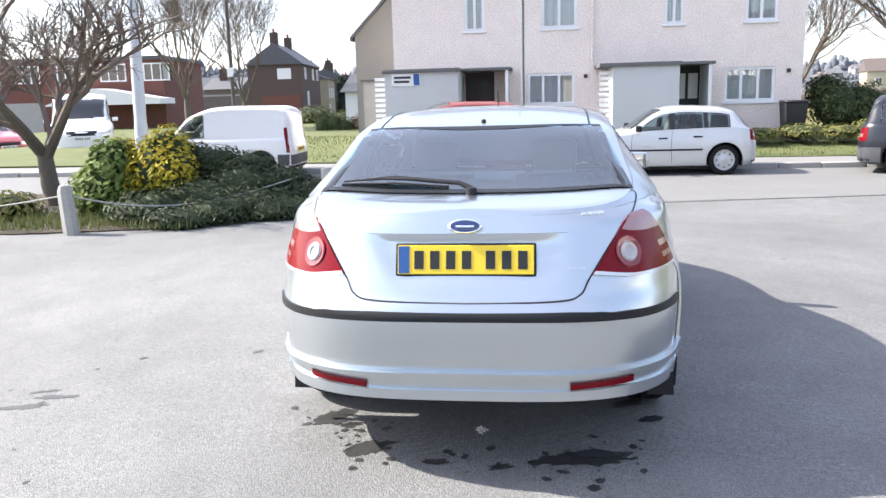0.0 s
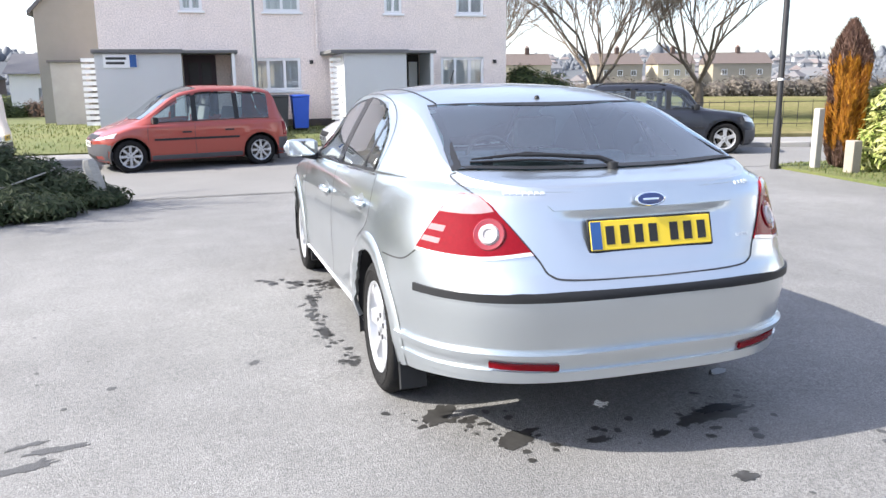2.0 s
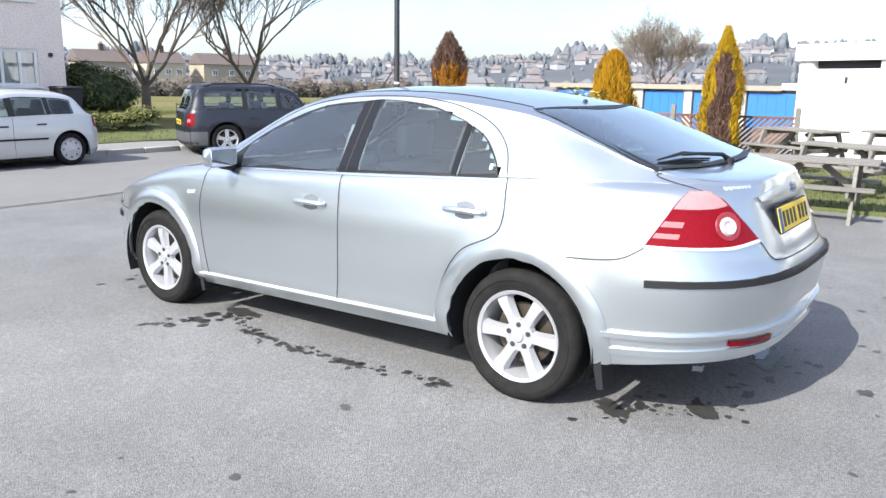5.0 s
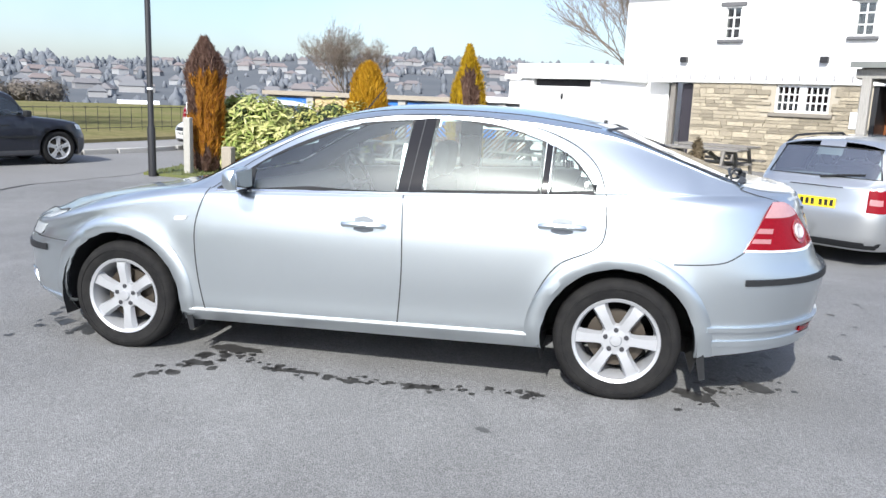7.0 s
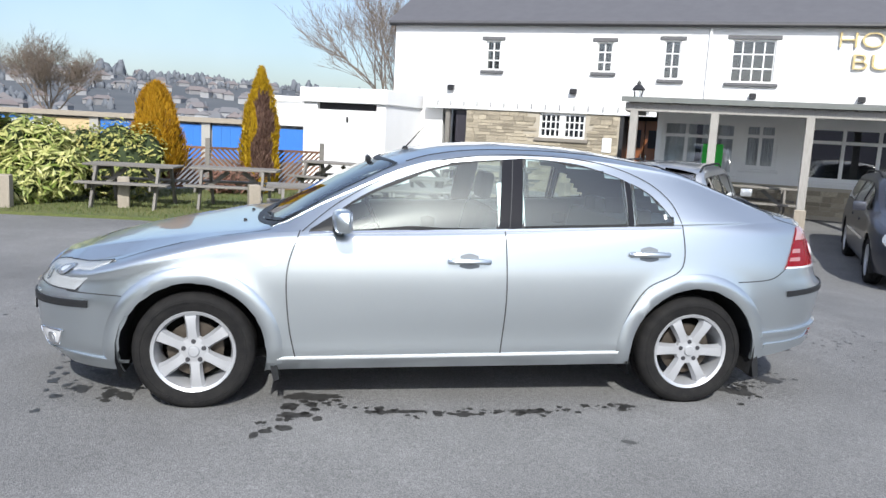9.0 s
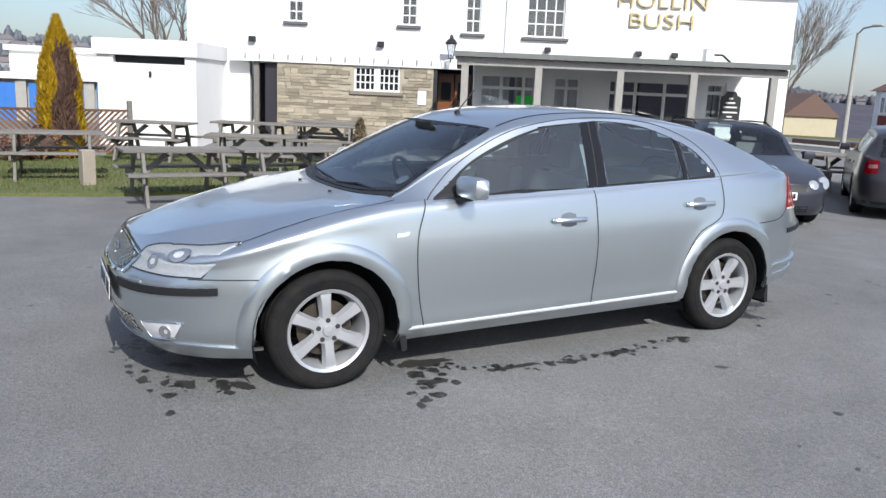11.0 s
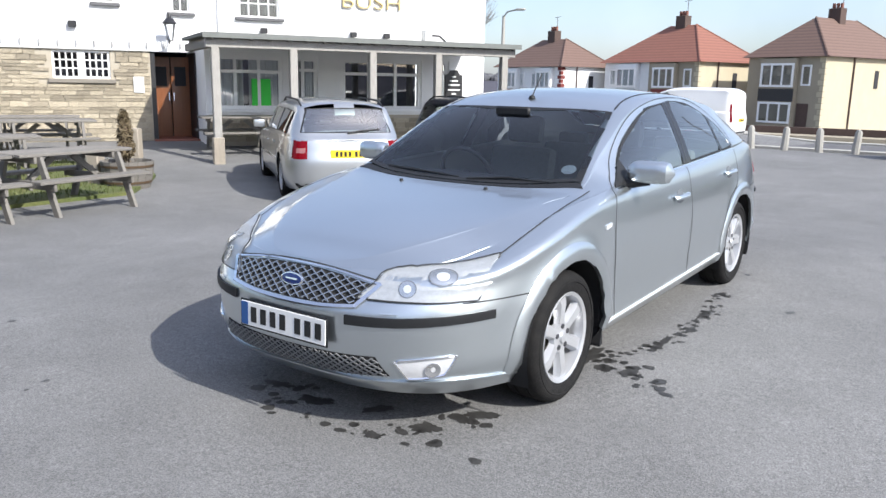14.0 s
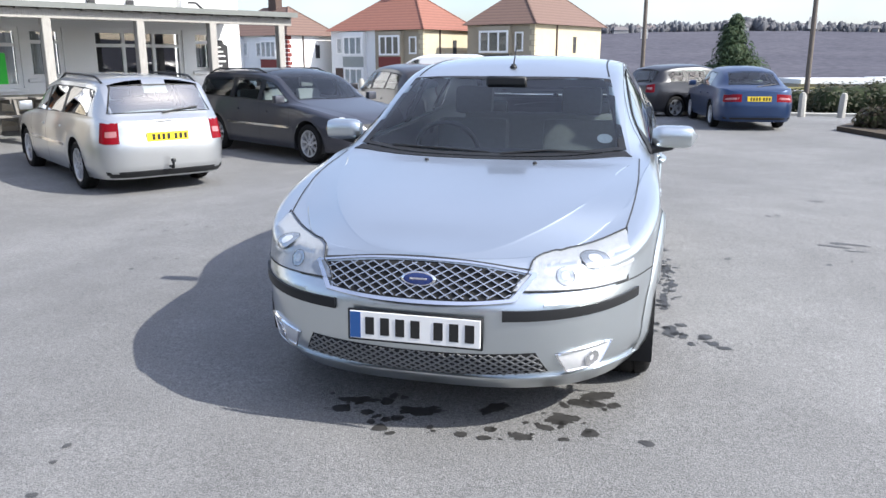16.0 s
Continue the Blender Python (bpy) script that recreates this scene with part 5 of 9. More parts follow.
def flat(name, outline, mat, lift, label, category, kind="structure", step=0.6):
    """A sheet laid over the ground within an outline, with a skirt down its edge."""
    bm = bmesh.new()
    xs, ys = [p[0] for p in outline], [p[1] for p in outline]
    f = bm.faces.new([bm.verts.new((x, y, 0)) for x, y in outline])
    for ax, lo, hi in ((0, min(xs), max(xs)), (1, min(ys), max(ys))):
        k = lo + step
        while k < hi:
            co = Vector((k, 0, 0)) if ax == 0 else Vector((0, k, 0))
            no = Vector((1, 0, 0)) if ax == 0 else Vector((0, 1, 0))
            bmesh.ops.bisect_plane(bm, geom=bm.verts[:] + bm.edges[:] + bm.faces[:], plane_co=co, plane_no=no)
            k += step
    for v in bm.verts:
        v.co.z = land(v.co.x, v.co.y) + (lift(v.co.x, v.co.y) if callable(lift) else lift)
    rim = [e for e in bm.edges if e.is_boundary]
    r = bmesh.ops.extrude_edge_only(bm, edges=rim)
    for v in [g for g in r["geom"] if isinstance(g, bmesh.types.BMVert)]:
        v.co.z -= 0.35
    bmesh.ops.recalc_face_normals(bm, faces=bm.faces[:])
    up = sum(f.normal.z for f in bm.faces)
    if up < 0:
        bmesh.ops.reverse_faces(bm, faces=bm.faces[:])
    return tagged(part(name, bm, mat), label, category, kind=kind)


def tufts(name, outline, count, h, mat, lift, label, seed, width=0.012):
    """Blades of grass over an outline."""
    rnd = random.Random(seed)
    xs, ys = [p[0] for p in outline], [p[1] for p in outline]
    vs, fs = [], []
    while count:
        x, y = rnd.uniform(min(xs), max(xs)), rnd.uniform(min(ys), max(ys))
        if not inside(outline, x, y):
            continue
        count -= 1
        z = land(x, y) + (lift(x, y) if callable(lift) else lift)
        a, t, hh = rnd.uniform(0, 6.3), rnd.uniform(-0.5, 0.5), h * rnd.uniform(0.4, 1.2)
        c, s = math.cos(a) * width, math.sin(a) * width
        k = len(vs)
        vs += [(x - c, y - s, z - 0.01), (x + c, y + s, z - 0.01), (x + hh * t * s / width, y - hh * t * c / width, z + hh)]
        fs.append((k, k + 1, k + 2))
    me = bpy.data.meshes.new(name)
    me.from_pydata(vs, [], fs)
    me.materials.append(mat)
    return tagged(new(name, me), label, "grass", kind="stuff")


BLADE = leafy("grass_blades", (0.075, 0.11, 0.03), (0.165, 0.165, 0.07))

ISLAND = [(8.75, 7.6), (8.35, 3.7), (7.95, 1.8), (7.95, -2.1), (9.4, -3.5), (11.0, -4.2), (12.0, -2.6), (13.9, 1.6), (13.6, 4.0), (13.4, 8.2)]
flat("grass_island", ISLAND, GRASS, 0.05, "worn grass island with bare patches beside the tarmac", "grass")
tufts("grass_tuft", ISLAND, 9000, 0.06, BLADE, 0.05, "short grass blades on the island", 3)


def verge_lift(x, y):
    return 0.12 + 0.34 * min(max((y - 14.6) / 3.4, 0), 1)


VERGE = [(-26, 15.2), (-26, 40), (9.5, 40), (9.5, 14.6), (7.5, 14.65), (-4, 14.8)]
PATH_N = [(-40, 13.2), (-26, 15.15), (-4, 14.75), (7.5, 14.6), (14, 12.3), (24, 10.2), (24, 8.9), (13.5, 10.6), (7.3, 12.95), (-4.5, 13.3), (-26, 13.6)]
flat("pavement", PATH_N, material("pavement_asphalt", (0.22, 0.215, 0.21), 0.9, vary=0.25, scale=2, bump=0.3, bump_scale=80, fine=0.1), 0.11, "grey asphalt pavement along the far kerb", "pavement", step=1.5)
flat("grass_verge", VERGE, GRASS, verge_lift, "green mown verge in front of the houses", "grass", step=1.2)
tufts("grass_tuft", [(-12, 15.2), (-4, 14.85), (8.8, 14.7), (9.3, 18), (-12, 24)], 7000, 0.07, BLADE, verge_lift, "grass blades on the verge", 5, 0.016)
FIELD_AREA = [(11, 14.5), (24, 11.6), (44, 7.5), (90, 20), (90, 90), (11, 90)]
flat("playing_field", FIELD_AREA, FIELD, 0.1, "rough pale playing field behind a fence", "field", step=6)


def kerbs():
    root = thing("kerb", Matrix(), "row of grey kerb stones edging the pavement", "kerb", kind="structure")
    me = None
    line = [(-26, 13.55), (-4.5, 13.25), (7.3, 12.9), (13.5, 10.55), (24, 8.85)]
    for (x0, y0), (x1, y1) in zip(line, line[1:]):
        L = math.hypot(x1 - x0, y1 - y0)
        k = max(1, int(L / 0.9))
        for i in range(k):
            t = (i + 0.5) / k
            x, y = x0 + (x1 - x0) * t, y0 + (y1 - y0) * t
            if me is None:
                ob = part("kerb_stone", box(-0.445, -0.065, -0.2, 0.445, 0.065, 0.125, 0.015), KERB, root)
                me = ob.data
            else:
                ob = new("kerb_stone", me)
                ob.parent = root
            ob.matrix_basis = pose(x, y, land(x, y), 0, 0, math.degrees(math.atan2(y1 - y0, x1 - x0)))


kerbs()
flat("side_road", [(-60, 16), (-26, 13.45), (-4.5, 13.15), (7.3, 12.8), (13.5, 10.45), (24, 8.75), (60, 2), (60, -2), (26, 5.5), (16.5, 7.4), (13.2, 8.3), (8.6, 7.75), (6.5, 8.2), (2.0, 7.4), (-2.9, 7.3), (-4.2, 9.7), (-14, 9.5), (-60, 12)],
     material("road_surface", (0.175, 0.173, 0.17), 0.85, vary=0.3, scale=0.7, bump=0.3, bump_scale=140, fine=0.12), 0.006, "paler worn road surface with a ragged seam", "road", step=1.5)


# ---- building pieces ----
def window(root, x, z, w, h, y=0.0, cols=2, rows=1, frame=0.05, bars=0.035, sill=0.0, sill_mat=None, curtain=True, mat=None, vents=False, depth=0.07):
    """A framed window in a wall that faces -y, its outer face at y: frame, bars, panes, a black sheet painted as the
    unlit room, and a curtain.
    """
    mat = mat or UPVC
    bm = bmesh.new()
    for a in ((x + frame, z, x + w - frame, z + frame), (x + frame, z + h - frame, x + w - frame, z + h), (x, z, x + frame, z + h), (x + w - frame, z, x + w, z + h)):
        box(a[0], y - 0.012, a[1], a[2], y + depth, a[3], bm=bm)
    wn = part("window", bm, mat, root, smooth=False)
    for i in range(1, cols):
        xx = x + w * i / cols
        part("glazing_bar", box(xx - bars / 2, y - 0.008, z + frame, xx + bars / 2, y + 0.04, z + h - frame), mat, wn, smooth=False)
    for i in range(1, rows):
        zz = z + h * i / rows
        part("glazing_bar", box(x + frame, y - 0.006, zz - bars / 2, x + w - frame, y + 0.04, zz + bars / 2), mat, wn, smooth=False)
    if vents:
        part("glazing_bar", box(x + frame, y - 0.01, z + h * 0.68, x + w - frame, y + 0.04, z + h * 0.68 + bars), mat, wn, smooth=False)
    g = bmesh.new()
    g.faces.new([g.verts.new(p) for p in ((x + frame, y + 0.03, z + frame), (x + w - frame, y + 0.03, z + frame), (x + w - frame, y + 0.03, z + h - frame), (x + frame, y + 0.03, z + h - frame))])
    p = part("pane", g, PANE, wn, smooth=False)
    p.visible_shadow = False
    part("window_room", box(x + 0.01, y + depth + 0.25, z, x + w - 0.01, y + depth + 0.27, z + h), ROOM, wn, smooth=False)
    if curtain:
        c = bmesh.new()
        for a, b in ((x + frame, x + w - frame),) if curtain == "net" else ((x + frame, x + w * 0.46), (x + w * 0.54, x + w - frame)):
            prev = None
            n = 14
            for i in range(n + 1):
                xx = a + (b - a) * i / n
                yy = y + depth + (0.0 if curtain == "net" else 0.06) + 0.02 * math.sin(i * 2.2)
                cur = (c.verts.new((xx, yy, z + frame)), c.verts.new((xx, yy, z + h - frame)))
                if prev:
                    c.faces.new((prev[0], cur[0], cur[1], prev[1]))
                prev = cur
        part("curtain", c, CURTAIN, wn)
    if sill:
        part("sill", box(x - 0.06, y - 0.11, z - sill, x + w + 0.06, y + 0.05, z, 0.01), sill_mat or UPVC, wn)
    return wn


def wall(root, x0, x1, z0, z1, holes, y=0.0, thick=0.25, mat=None, name="wall", label=""):
    """A wall that faces -y, pierced by holes (x0, z0, x1, z1)."""
    xs = sorted({x0, x1, *[h[0] for h in holes], *[h[2] for h in holes]})
    zs = sorted({z0, z1, *[h[1] for h in holes], *[h[3] for h in holes]})
    bm = bmesh.new()

    def solid(i, j):
        if not (0 <= i < len(xs) - 1 and 0 <= j < len(zs) - 1):
            return False
        cx, cz = (xs[i] + xs[i + 1]) / 2, (zs[j] + zs[j + 1]) / 2
        return not any(h[0] < cx < h[2] and h[1] < cz < h[3] for h in holes)
    for i in range(len(xs) - 1):
        for j in range(len(zs) - 1):
            if not solid(i, j):
                continue
            a, b, c, d = xs[i], xs[i + 1], zs[j], zs[j + 1]
            for yy, fl in ((y, False), (y + thick, True)):
                q = [(a, yy, c), (b, yy, c), (b, yy, d), (a, yy, d)]
                bm.faces.new([bm.verts.new(p) for p in (q[::-1] if fl else q)])
            for di, dj, q in ((-1, 0, [(a, y, c), (a, y, d), (a, y + thick, d), (a, y + thick, c)]), (1, 0, [(b, y, c), (b, y + thick, c), (b, y + thick, d), (b, y, d)]),
                              (0, -1, [(a, y, c), (a, y + thick, c), (b, y + thick, c), (b, y, c)]), (0, 1, [(a, y, d), (b, y, d), (b, y + thick, d), (a, y + thick, d)])):
                if not solid(i + di, j + dj):
                    bm.faces.new([bm.verts.new(p) for p in q])
    bmesh.ops.remove_doubles(bm, verts=bm.verts[:], dist=0.0005)
    bmesh.ops.recalc_face_normals(bm, faces=bm.faces[:])
    return part(name, bm, mat, root, label, smooth=False)


def solid(root, name, mat, *b, bevel=0.0, label=""):
    return part(name, box(*b, bevel), mat, root, label, smooth=bevel > 0)


# ---- the pub ----
def pub():
    root = thing("pub_building", pose(14.53, -4.63, 0, 0, 0, -118.7), "white rendered two-storey pub with a stone extension and timber veranda", "building")
    GREYSTONE = material("dark_stone_sill", (0.12, 0.12, 0.125), 0.8, vary=0.3)
    GREYWOOD = material("silvered_timber", (0.36, 0.345, 0.32), 0.85, vary=0.6, scale=5, stretch=(14, 14, 1), bump=0.4, bump_scale=30, fine=0.12)
    # main block, its front wall at y = 1.65
    ups = [(-2.04, 3.2, 0.42, 0.8), (1.02, 3.22, 0.42, 0.78), (2.74, 3.08, 0.42, 0.98), (4.38, 3.05, 1.02, 1.05)]
    wall(root, -4.78, 11.5, 0.0, 4.45, [(x, z, x + w, z + h) for x, z, w, h in ups], 1.65, 0.3, WHITEWASH)
    for x, z, w, h in ups:
        wide = w > 0.6
        wn = window(root, x, z, w, h, 1.72, 4 if wide else 2, 3, 0.04, 0.03, curtain=False)
        part("sill", box(x - 0.12, 1.56, z - 0.09, x + w + 0.12, 1.7, z - 0.01, 0.01), GREYSTONE, wn)
        part("lintel", box(x - 0.12, 1.62, z + h, x + w + 0.12, 1.66, z + h + 0.1, 0.01), GREYSTONE, wn)
    solid(root, "wall", WHITEWASH, -4.78, 1.95, 0.0, -4.5, 9.5, 4.45)
    solid(root, "wall", WHITEWASH, 11.22, 1.95, 0.0, 11.5, 9.5, 4.45)
    solid(root, "wall", WHITEWASH, -4.5, 9.2, 0.0, 11.22, 9.5, 4.45)
    rf = bmesh.new()
    for a, b in (((1.45, 4.4), (5.6, 6.6)), ((9.75, 4.4), (5.6, 6.6))):
        q = [(-4.95, *a), (11.65, *a), (11.65, *b), (-4.95, *b)]
        lo = [rf.verts.new(p) for p in q]
        hi = [rf.verts.new((p[0], p[1], p[2] + 0.1)) for p in q]
        rf.faces.new(lo)
        rf.faces.new(hi)
        for i in range(4):
            rf.faces.new((lo[i], lo[(i + 1) % 4], hi[(i + 1) % 4], hi[i]))
    bmesh.ops.recalc_face_normals(rf, faces=rf.faces[:])
    part("roof", rf, SLATE, root, "grey slate roof", smooth=False)
    for sx in (-4.78, 11.3):
        g = bmesh.new()
        prism([(1.65, 4.45), (9.5, 4.45), (5.6, 6.5)], 0.2, Matrix(((0, 0, 1, sx), (1, 0, 0, 0), (0, 1, 0, 0), (0, 0, 0, 1))), g)
        part("gable", g, WHITEWASH, root, smooth=False)
    part("gutter", tube([(-4.9, 1.5, 4.42), (11.6, 1.5, 4.42)], 0.06, 8), BLACKPAINT, root, "black gutter")
    part("downpipe", tube([(3.85, 1.6, 4.4), (3.85, 1.6, 2.4)], 0.035, 8), WHITEWASH, root)
    # extension in stone with a white fascia
    wall(root, -1.95, 2.0, -0.3, 2.06, [(0.0, 1.44, 1.16, 2.05)], 0.0, 0.28, material("mortar", (0.40, 0.36, 0.29), 0.95, bump=0.4), "stone_wall", "coursed buff sandstone wall")
    wn = window(root, 0.0, 1.44, 1.16, 0.61, 0.05, 1, 1, 0.05, 0.03, curtain=False)
    gb = bmesh.new()
    for x0 in (0.03, 0.63):
        for i in range(1, 4):
            box(x0 + 0.5 * i / 4 - 0.015, 0.045, 1.48, x0 + 0.5 * i / 4 + 0.015, 0.085, 2.02, bm=gb)
        for i in range(1, 3):
            box(x0, 0.045, 1.48 + 0.54 * i / 3 - 0.014, x0 + 0.5, 0.085, 1.48 + 0.54 * i / 3 + 0.014, bm=gb)
    box(0.50, 0.03, 1.46, 0.66, 0.1, 2.03, bm=gb)
    part("glazing_bar", gb, UPVC, wn, smooth=False)
    part("sill", box(-0.1, -0.08, 1.34, 1.26, 0.04, 1.43, 0.012), material("stone_sill", (0.22, 0.2, 0.17), 0.9, vary=0.3), wn)
    solid(root, "fascia", WHITEWASH, -3.1, -0.06, 2.06, 2.85, 0.1, 2.43, 0.01)
    solid(root, "flat_roof", SLATE, -3.1, 0.1, 2.2, 2.95, 1.65, 2.4)
    for i in range(16):
        x = -2.75 + i * 0.36
        solid(root, "bracket", material("grey_bracket", (0.34, 0.34, 0.34), 0.6), x, -0.10, 2.13, x + 0.03, -0.06, 2.26)
    # passage and doorway beside the garage
    solid(root, "wall", WHITEWASH, -3.35, 0.3, -0.3, -2.72, 0.55, 2.06)
    # black sheet closes the passage, its shade held in the colour
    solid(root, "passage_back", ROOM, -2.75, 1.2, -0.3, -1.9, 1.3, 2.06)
    solid(root, "passage_door", material("dark_door", (0.025, 0.022, 0.03), 0.5), -2.28, 0.12, 0.0, -1.97, 0.18, 2.02, label="black painted passage door")
    solid(root, "door_post", OLDWOOD, -2.55, 0.05, 0.0, -2.43, 0.17, 2.06)
    # garage block
    solid(root, "garage_wall", WHITEWASH, -3.6, -2.0, -0.3, -3.35, 0.3, 2.1)
    solid(root, "garage_wall", WHITEWASH, -5.62, -2.0, -0.3, -5.25, -1.75, 2.1)
    solid(root, "garage_wall", WHITEWASH, -5.62, -1.75, -0.3, -5.37, 1.6, 2.1)
    solid(root, "garage_fascia", WHITEWASH, -5.7, -2.08, 2.02, -3.3, 0.3, 2.38, 0.01)
    # black strip paints the shade in the slot over the garage door
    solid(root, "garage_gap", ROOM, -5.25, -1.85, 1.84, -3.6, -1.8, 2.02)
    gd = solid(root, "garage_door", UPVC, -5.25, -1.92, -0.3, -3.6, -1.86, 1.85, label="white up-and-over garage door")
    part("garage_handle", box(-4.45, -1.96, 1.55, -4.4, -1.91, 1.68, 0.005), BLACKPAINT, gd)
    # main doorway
    # black backing paints the shade inside the doorway
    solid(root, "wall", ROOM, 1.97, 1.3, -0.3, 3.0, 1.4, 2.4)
    for x0 in (2.10, 2.54):
        d = solid(root, "entrance_door", material("varnished_door", (0.22, 0.075, 0.025), 0.35, vary=0.4, scale=4, stretch=(6, 6, 0.6), coat=0.3), x0, 0.85, 0.08, x0 + 0.42, 0.91, 1.98, 0.006, label="varnished brown double door")
        part("door_pane", box(x0 + 0.08, 0.84, 1.3, x0 + 0.34, 0.85, 1.75), ROOM, d, smooth=False)
        part("door_handle", box(x0 + (0.36 if x0 < 2.3 else 0.03), 0.81, 0.95, x0 + (0.39 if x0 < 2.3 else 0.06), 0.85, 1.15, 0.005), CHROME, d)
    for x0 in (2.0, 2.97):
        solid(root, "door_jamb", BLACKPAINT, x0, 0.0, -0.2, x0 + 0.1, 1.3, 2.06)
    solid(root, "door_step", material("red_tile_step", (0.25, 0.09, 0.06), 0.7, vary=0.3), 2.0, -0.2, -0.3, 3.0, 0.85, 0.1, 0.01)
    solid(root, "notice", material("white_notice", (0.75, 0.76, 0.77), 0.6), 1.62, -0.06, 1.15, 1.84, -0.01, 1.5, 0.003, label="white paper notice on the stone")
    # bay front under the veranda, at y = -1.2
    f = -1.2
    solid(root, "wall", WHITEWASH, 3.0, f + 0.3, -0.3, 3.2, 1.65, 2.3)
    op = [(3.12, 0.82, 4.72, 2.0), (4.85, 1.0, 5.55, 2.0), (6.15, 0.82, 8.2, 2.0), (8.45, 1.1, 8.95, 2.0)]
    wall(root, 3.0, 9.3, -0.3, 2.3, op, f, 0.3, WHITEWASH)
    for x0, z0, x1, z1 in op:
        w = x1 - x0
        wn = window(root, x0, z0, w, z1 - z0, f + 0.05, 3 if w > 1.5 else (2 if w > 0.6 else 1), 1, 0.085, 0.07, curtain=w < 1.9, vents=True)
        part("sill", box(x0 - 0.05, f - 0.06, z0 - 0.07, x1 + 0.05, f + 0.05, z0, 0.01), UPVC, wn)
    low = wall(root, 3.0, 9.3, -0.3, 0.70, [], f - 0.06, 0.06, material("mortar", (0.40, 0.36, 0.29), 0.95), "stone_plinth", "buff stone plinth below the windows")
    solid(root, "green_poster", material("green_poster", (0.02, 0.62, 0.04), 0.5), 4.02, f + 0.055, 0.88, 4.45, f + 0.066, 1.50, label="bright green poster in the window")
    solid(root, "veranda_roof", material("roof_felt", (0.17, 0.18, 0.17), 0.9, vary=0.4, scale=3), 2.55, -3.95, 2.27, 9.35, f, 2.33, label="weathered felt veranda roof")
    solid(root, "beam", GREYWOOD, 2.6, -3.83, 2.06, 9.3, -3.70, 2.22, 0.008)
    solid(root, "beam", OLDWOOD, 2.6, -3.7, 2.05, 2.74, f, 2.2, 0.008)
    solid(root, "fascia_board", material("roof_felt", (0.17, 0.18, 0.17), 0.9), 2.53, -3.97, 2.23, 9.37, -3.94, 2.33)
    for i in range(19):
        x = 2.7 + i * 0.36
        solid(root, "rafter", OLDWOOD, x, -3.93, 2.20, x + 0.05, f, 2.27)
    for x in (2.70, 4.20, 5.86, 7.35, 8.97):
        solid(root, "veranda_post", GREYWOOD, x, -3.83, 0.35, x + 0.15, -3.68, 2.08, 0.01, label="weathered square veranda post")
        solid(root, "post_foot", POSTWOOD, x - 0.03, -3.86, -0.45, x + 0.18, -3.65, 0.38, 0.012)
    for x in (4.9, 7.33, 8.3):
        fl = solid(root, "floodlight", BLACKPAINT, x, 1.5, 2.66, x + 0.16, 1.64, 2.79, 0.01)
    for x in (-3.08, 0.4):
        solid(root, "floodlight", BLACKPAINT, x, 1.5, 2.62, x + 0.18, 1.64, 2.76, 0.01)
    solid(root, "flue", material("flue_metal", (0.6, 0.6, 0.58), 0.4, 0.6), 8.55, -0.6, 2.33, 8.75, -0.35, 2.8, 0.02)
    part("flue_pipe", tube([(8.8, -0.5, 2.66), (9.0, -0.5, 2.66), (9.2, -0.5, 2.5)], 0.03, 6), BLACKPAINT, root)
    b = bmesh.new()
    prism([(-0.24, 0), (0.24, 0), (0.24, 0.62), (0.15, 0.66), (0.1, 0.75), (-0.1, 0.75), (-0.15, 0.66), (-0.24, 0.62)], 0.03, Matrix.Translation((9.05, f - 0.06, 1.05)) @ Matrix.Rotation(math.pi / 2, 4, "X"), b)
    board = part("menu_board", b, BLACKPAINT, root, "black board with pale lettering bars", smooth=False)
    for i, (w, z) in enumerate(((0.10, 1.62), (0.22, 1.52), (0.32, 1.42), (0.34, 1.30), (0.12, 1.2), (0.22, 1.12))):
        part("lettering_bar", box(9.05 - w / 2, f - 0.098, z, 9.05 + w / 2, f - 0.09, z + 0.035), PLATE_W, board, smooth=False)
    # wall sign
    gold = material("gold_letters", (0.50, 0.40, 0.20), 0.5, 0.2)
    for word, s0, s1, z in (("HOLLIN", 6.72, 9.12, 3.93), ("BUSH", 7.05, 8.79, 3.42)):
        cu = bpy.data.curves.new("sign_text", "FONT")
        cu.body, cu.size, cu.extrude, cu.align_x, cu.offset = word, 0.5, 0.03, "LEFT", -0.007
        tmp = new("sign_text", cu)
        bpy.context.view_layer.update()
        me = bpy.data.meshes.new_from_object(tmp.evaluated_get(bpy.context.evaluated_depsgraph_get()))
        bpy.data.objects.remove(tmp)
        wd = max(v.co.x for v in me.vertices)
        ht = max(v.co.y for v in me.vertices)
        me.transform(Matrix.Translation((s0, 1.60, z)) @ Matrix.Rotation(math.pi / 2, 4, "X") @ Matrix.Diagonal(((s1 - s0) / wd, 0.36 / ht, 1, 1)))
        me.materials.append(gold)
        ob = new("sign_letters", me)
        ob.parent = root
        tagged(ob, "gold raised letters on the white wall")
    # lantern
    ln = thing_part("lantern", root, Matrix.Translation((2.42, -0.35, 2.32)))
    fr = bmesh.new()
    for k in range(4):
        a = math.pi / 4 + k * math.pi / 2
        tube([(0.07 * math.cos(a), 0.07 * math.sin(a), 0), (0.14 * math.cos(a), 0.14 * math.sin(a), 0.34)], 0.01, 5, fr)
    lathe([(0.15, 0.34), (0.16, 0.36), (0.08, 0.46), (0.05, 0.47), (0.05, 0.52), (0.0, 0.58)], 8, "z", bm=fr)
    lathe([(0.08, -0.02), (0.08, 0.0), (0.0, 0.0)], 8, "z", bm=fr)
    tube([(0, 0.3, 0.1), (0, 0.18, -0.08), (0, 0, -0.02)], 0.014, 6, fr)
    part("lantern_frame", fr, BLACKPAINT, ln, "black lantern frame")
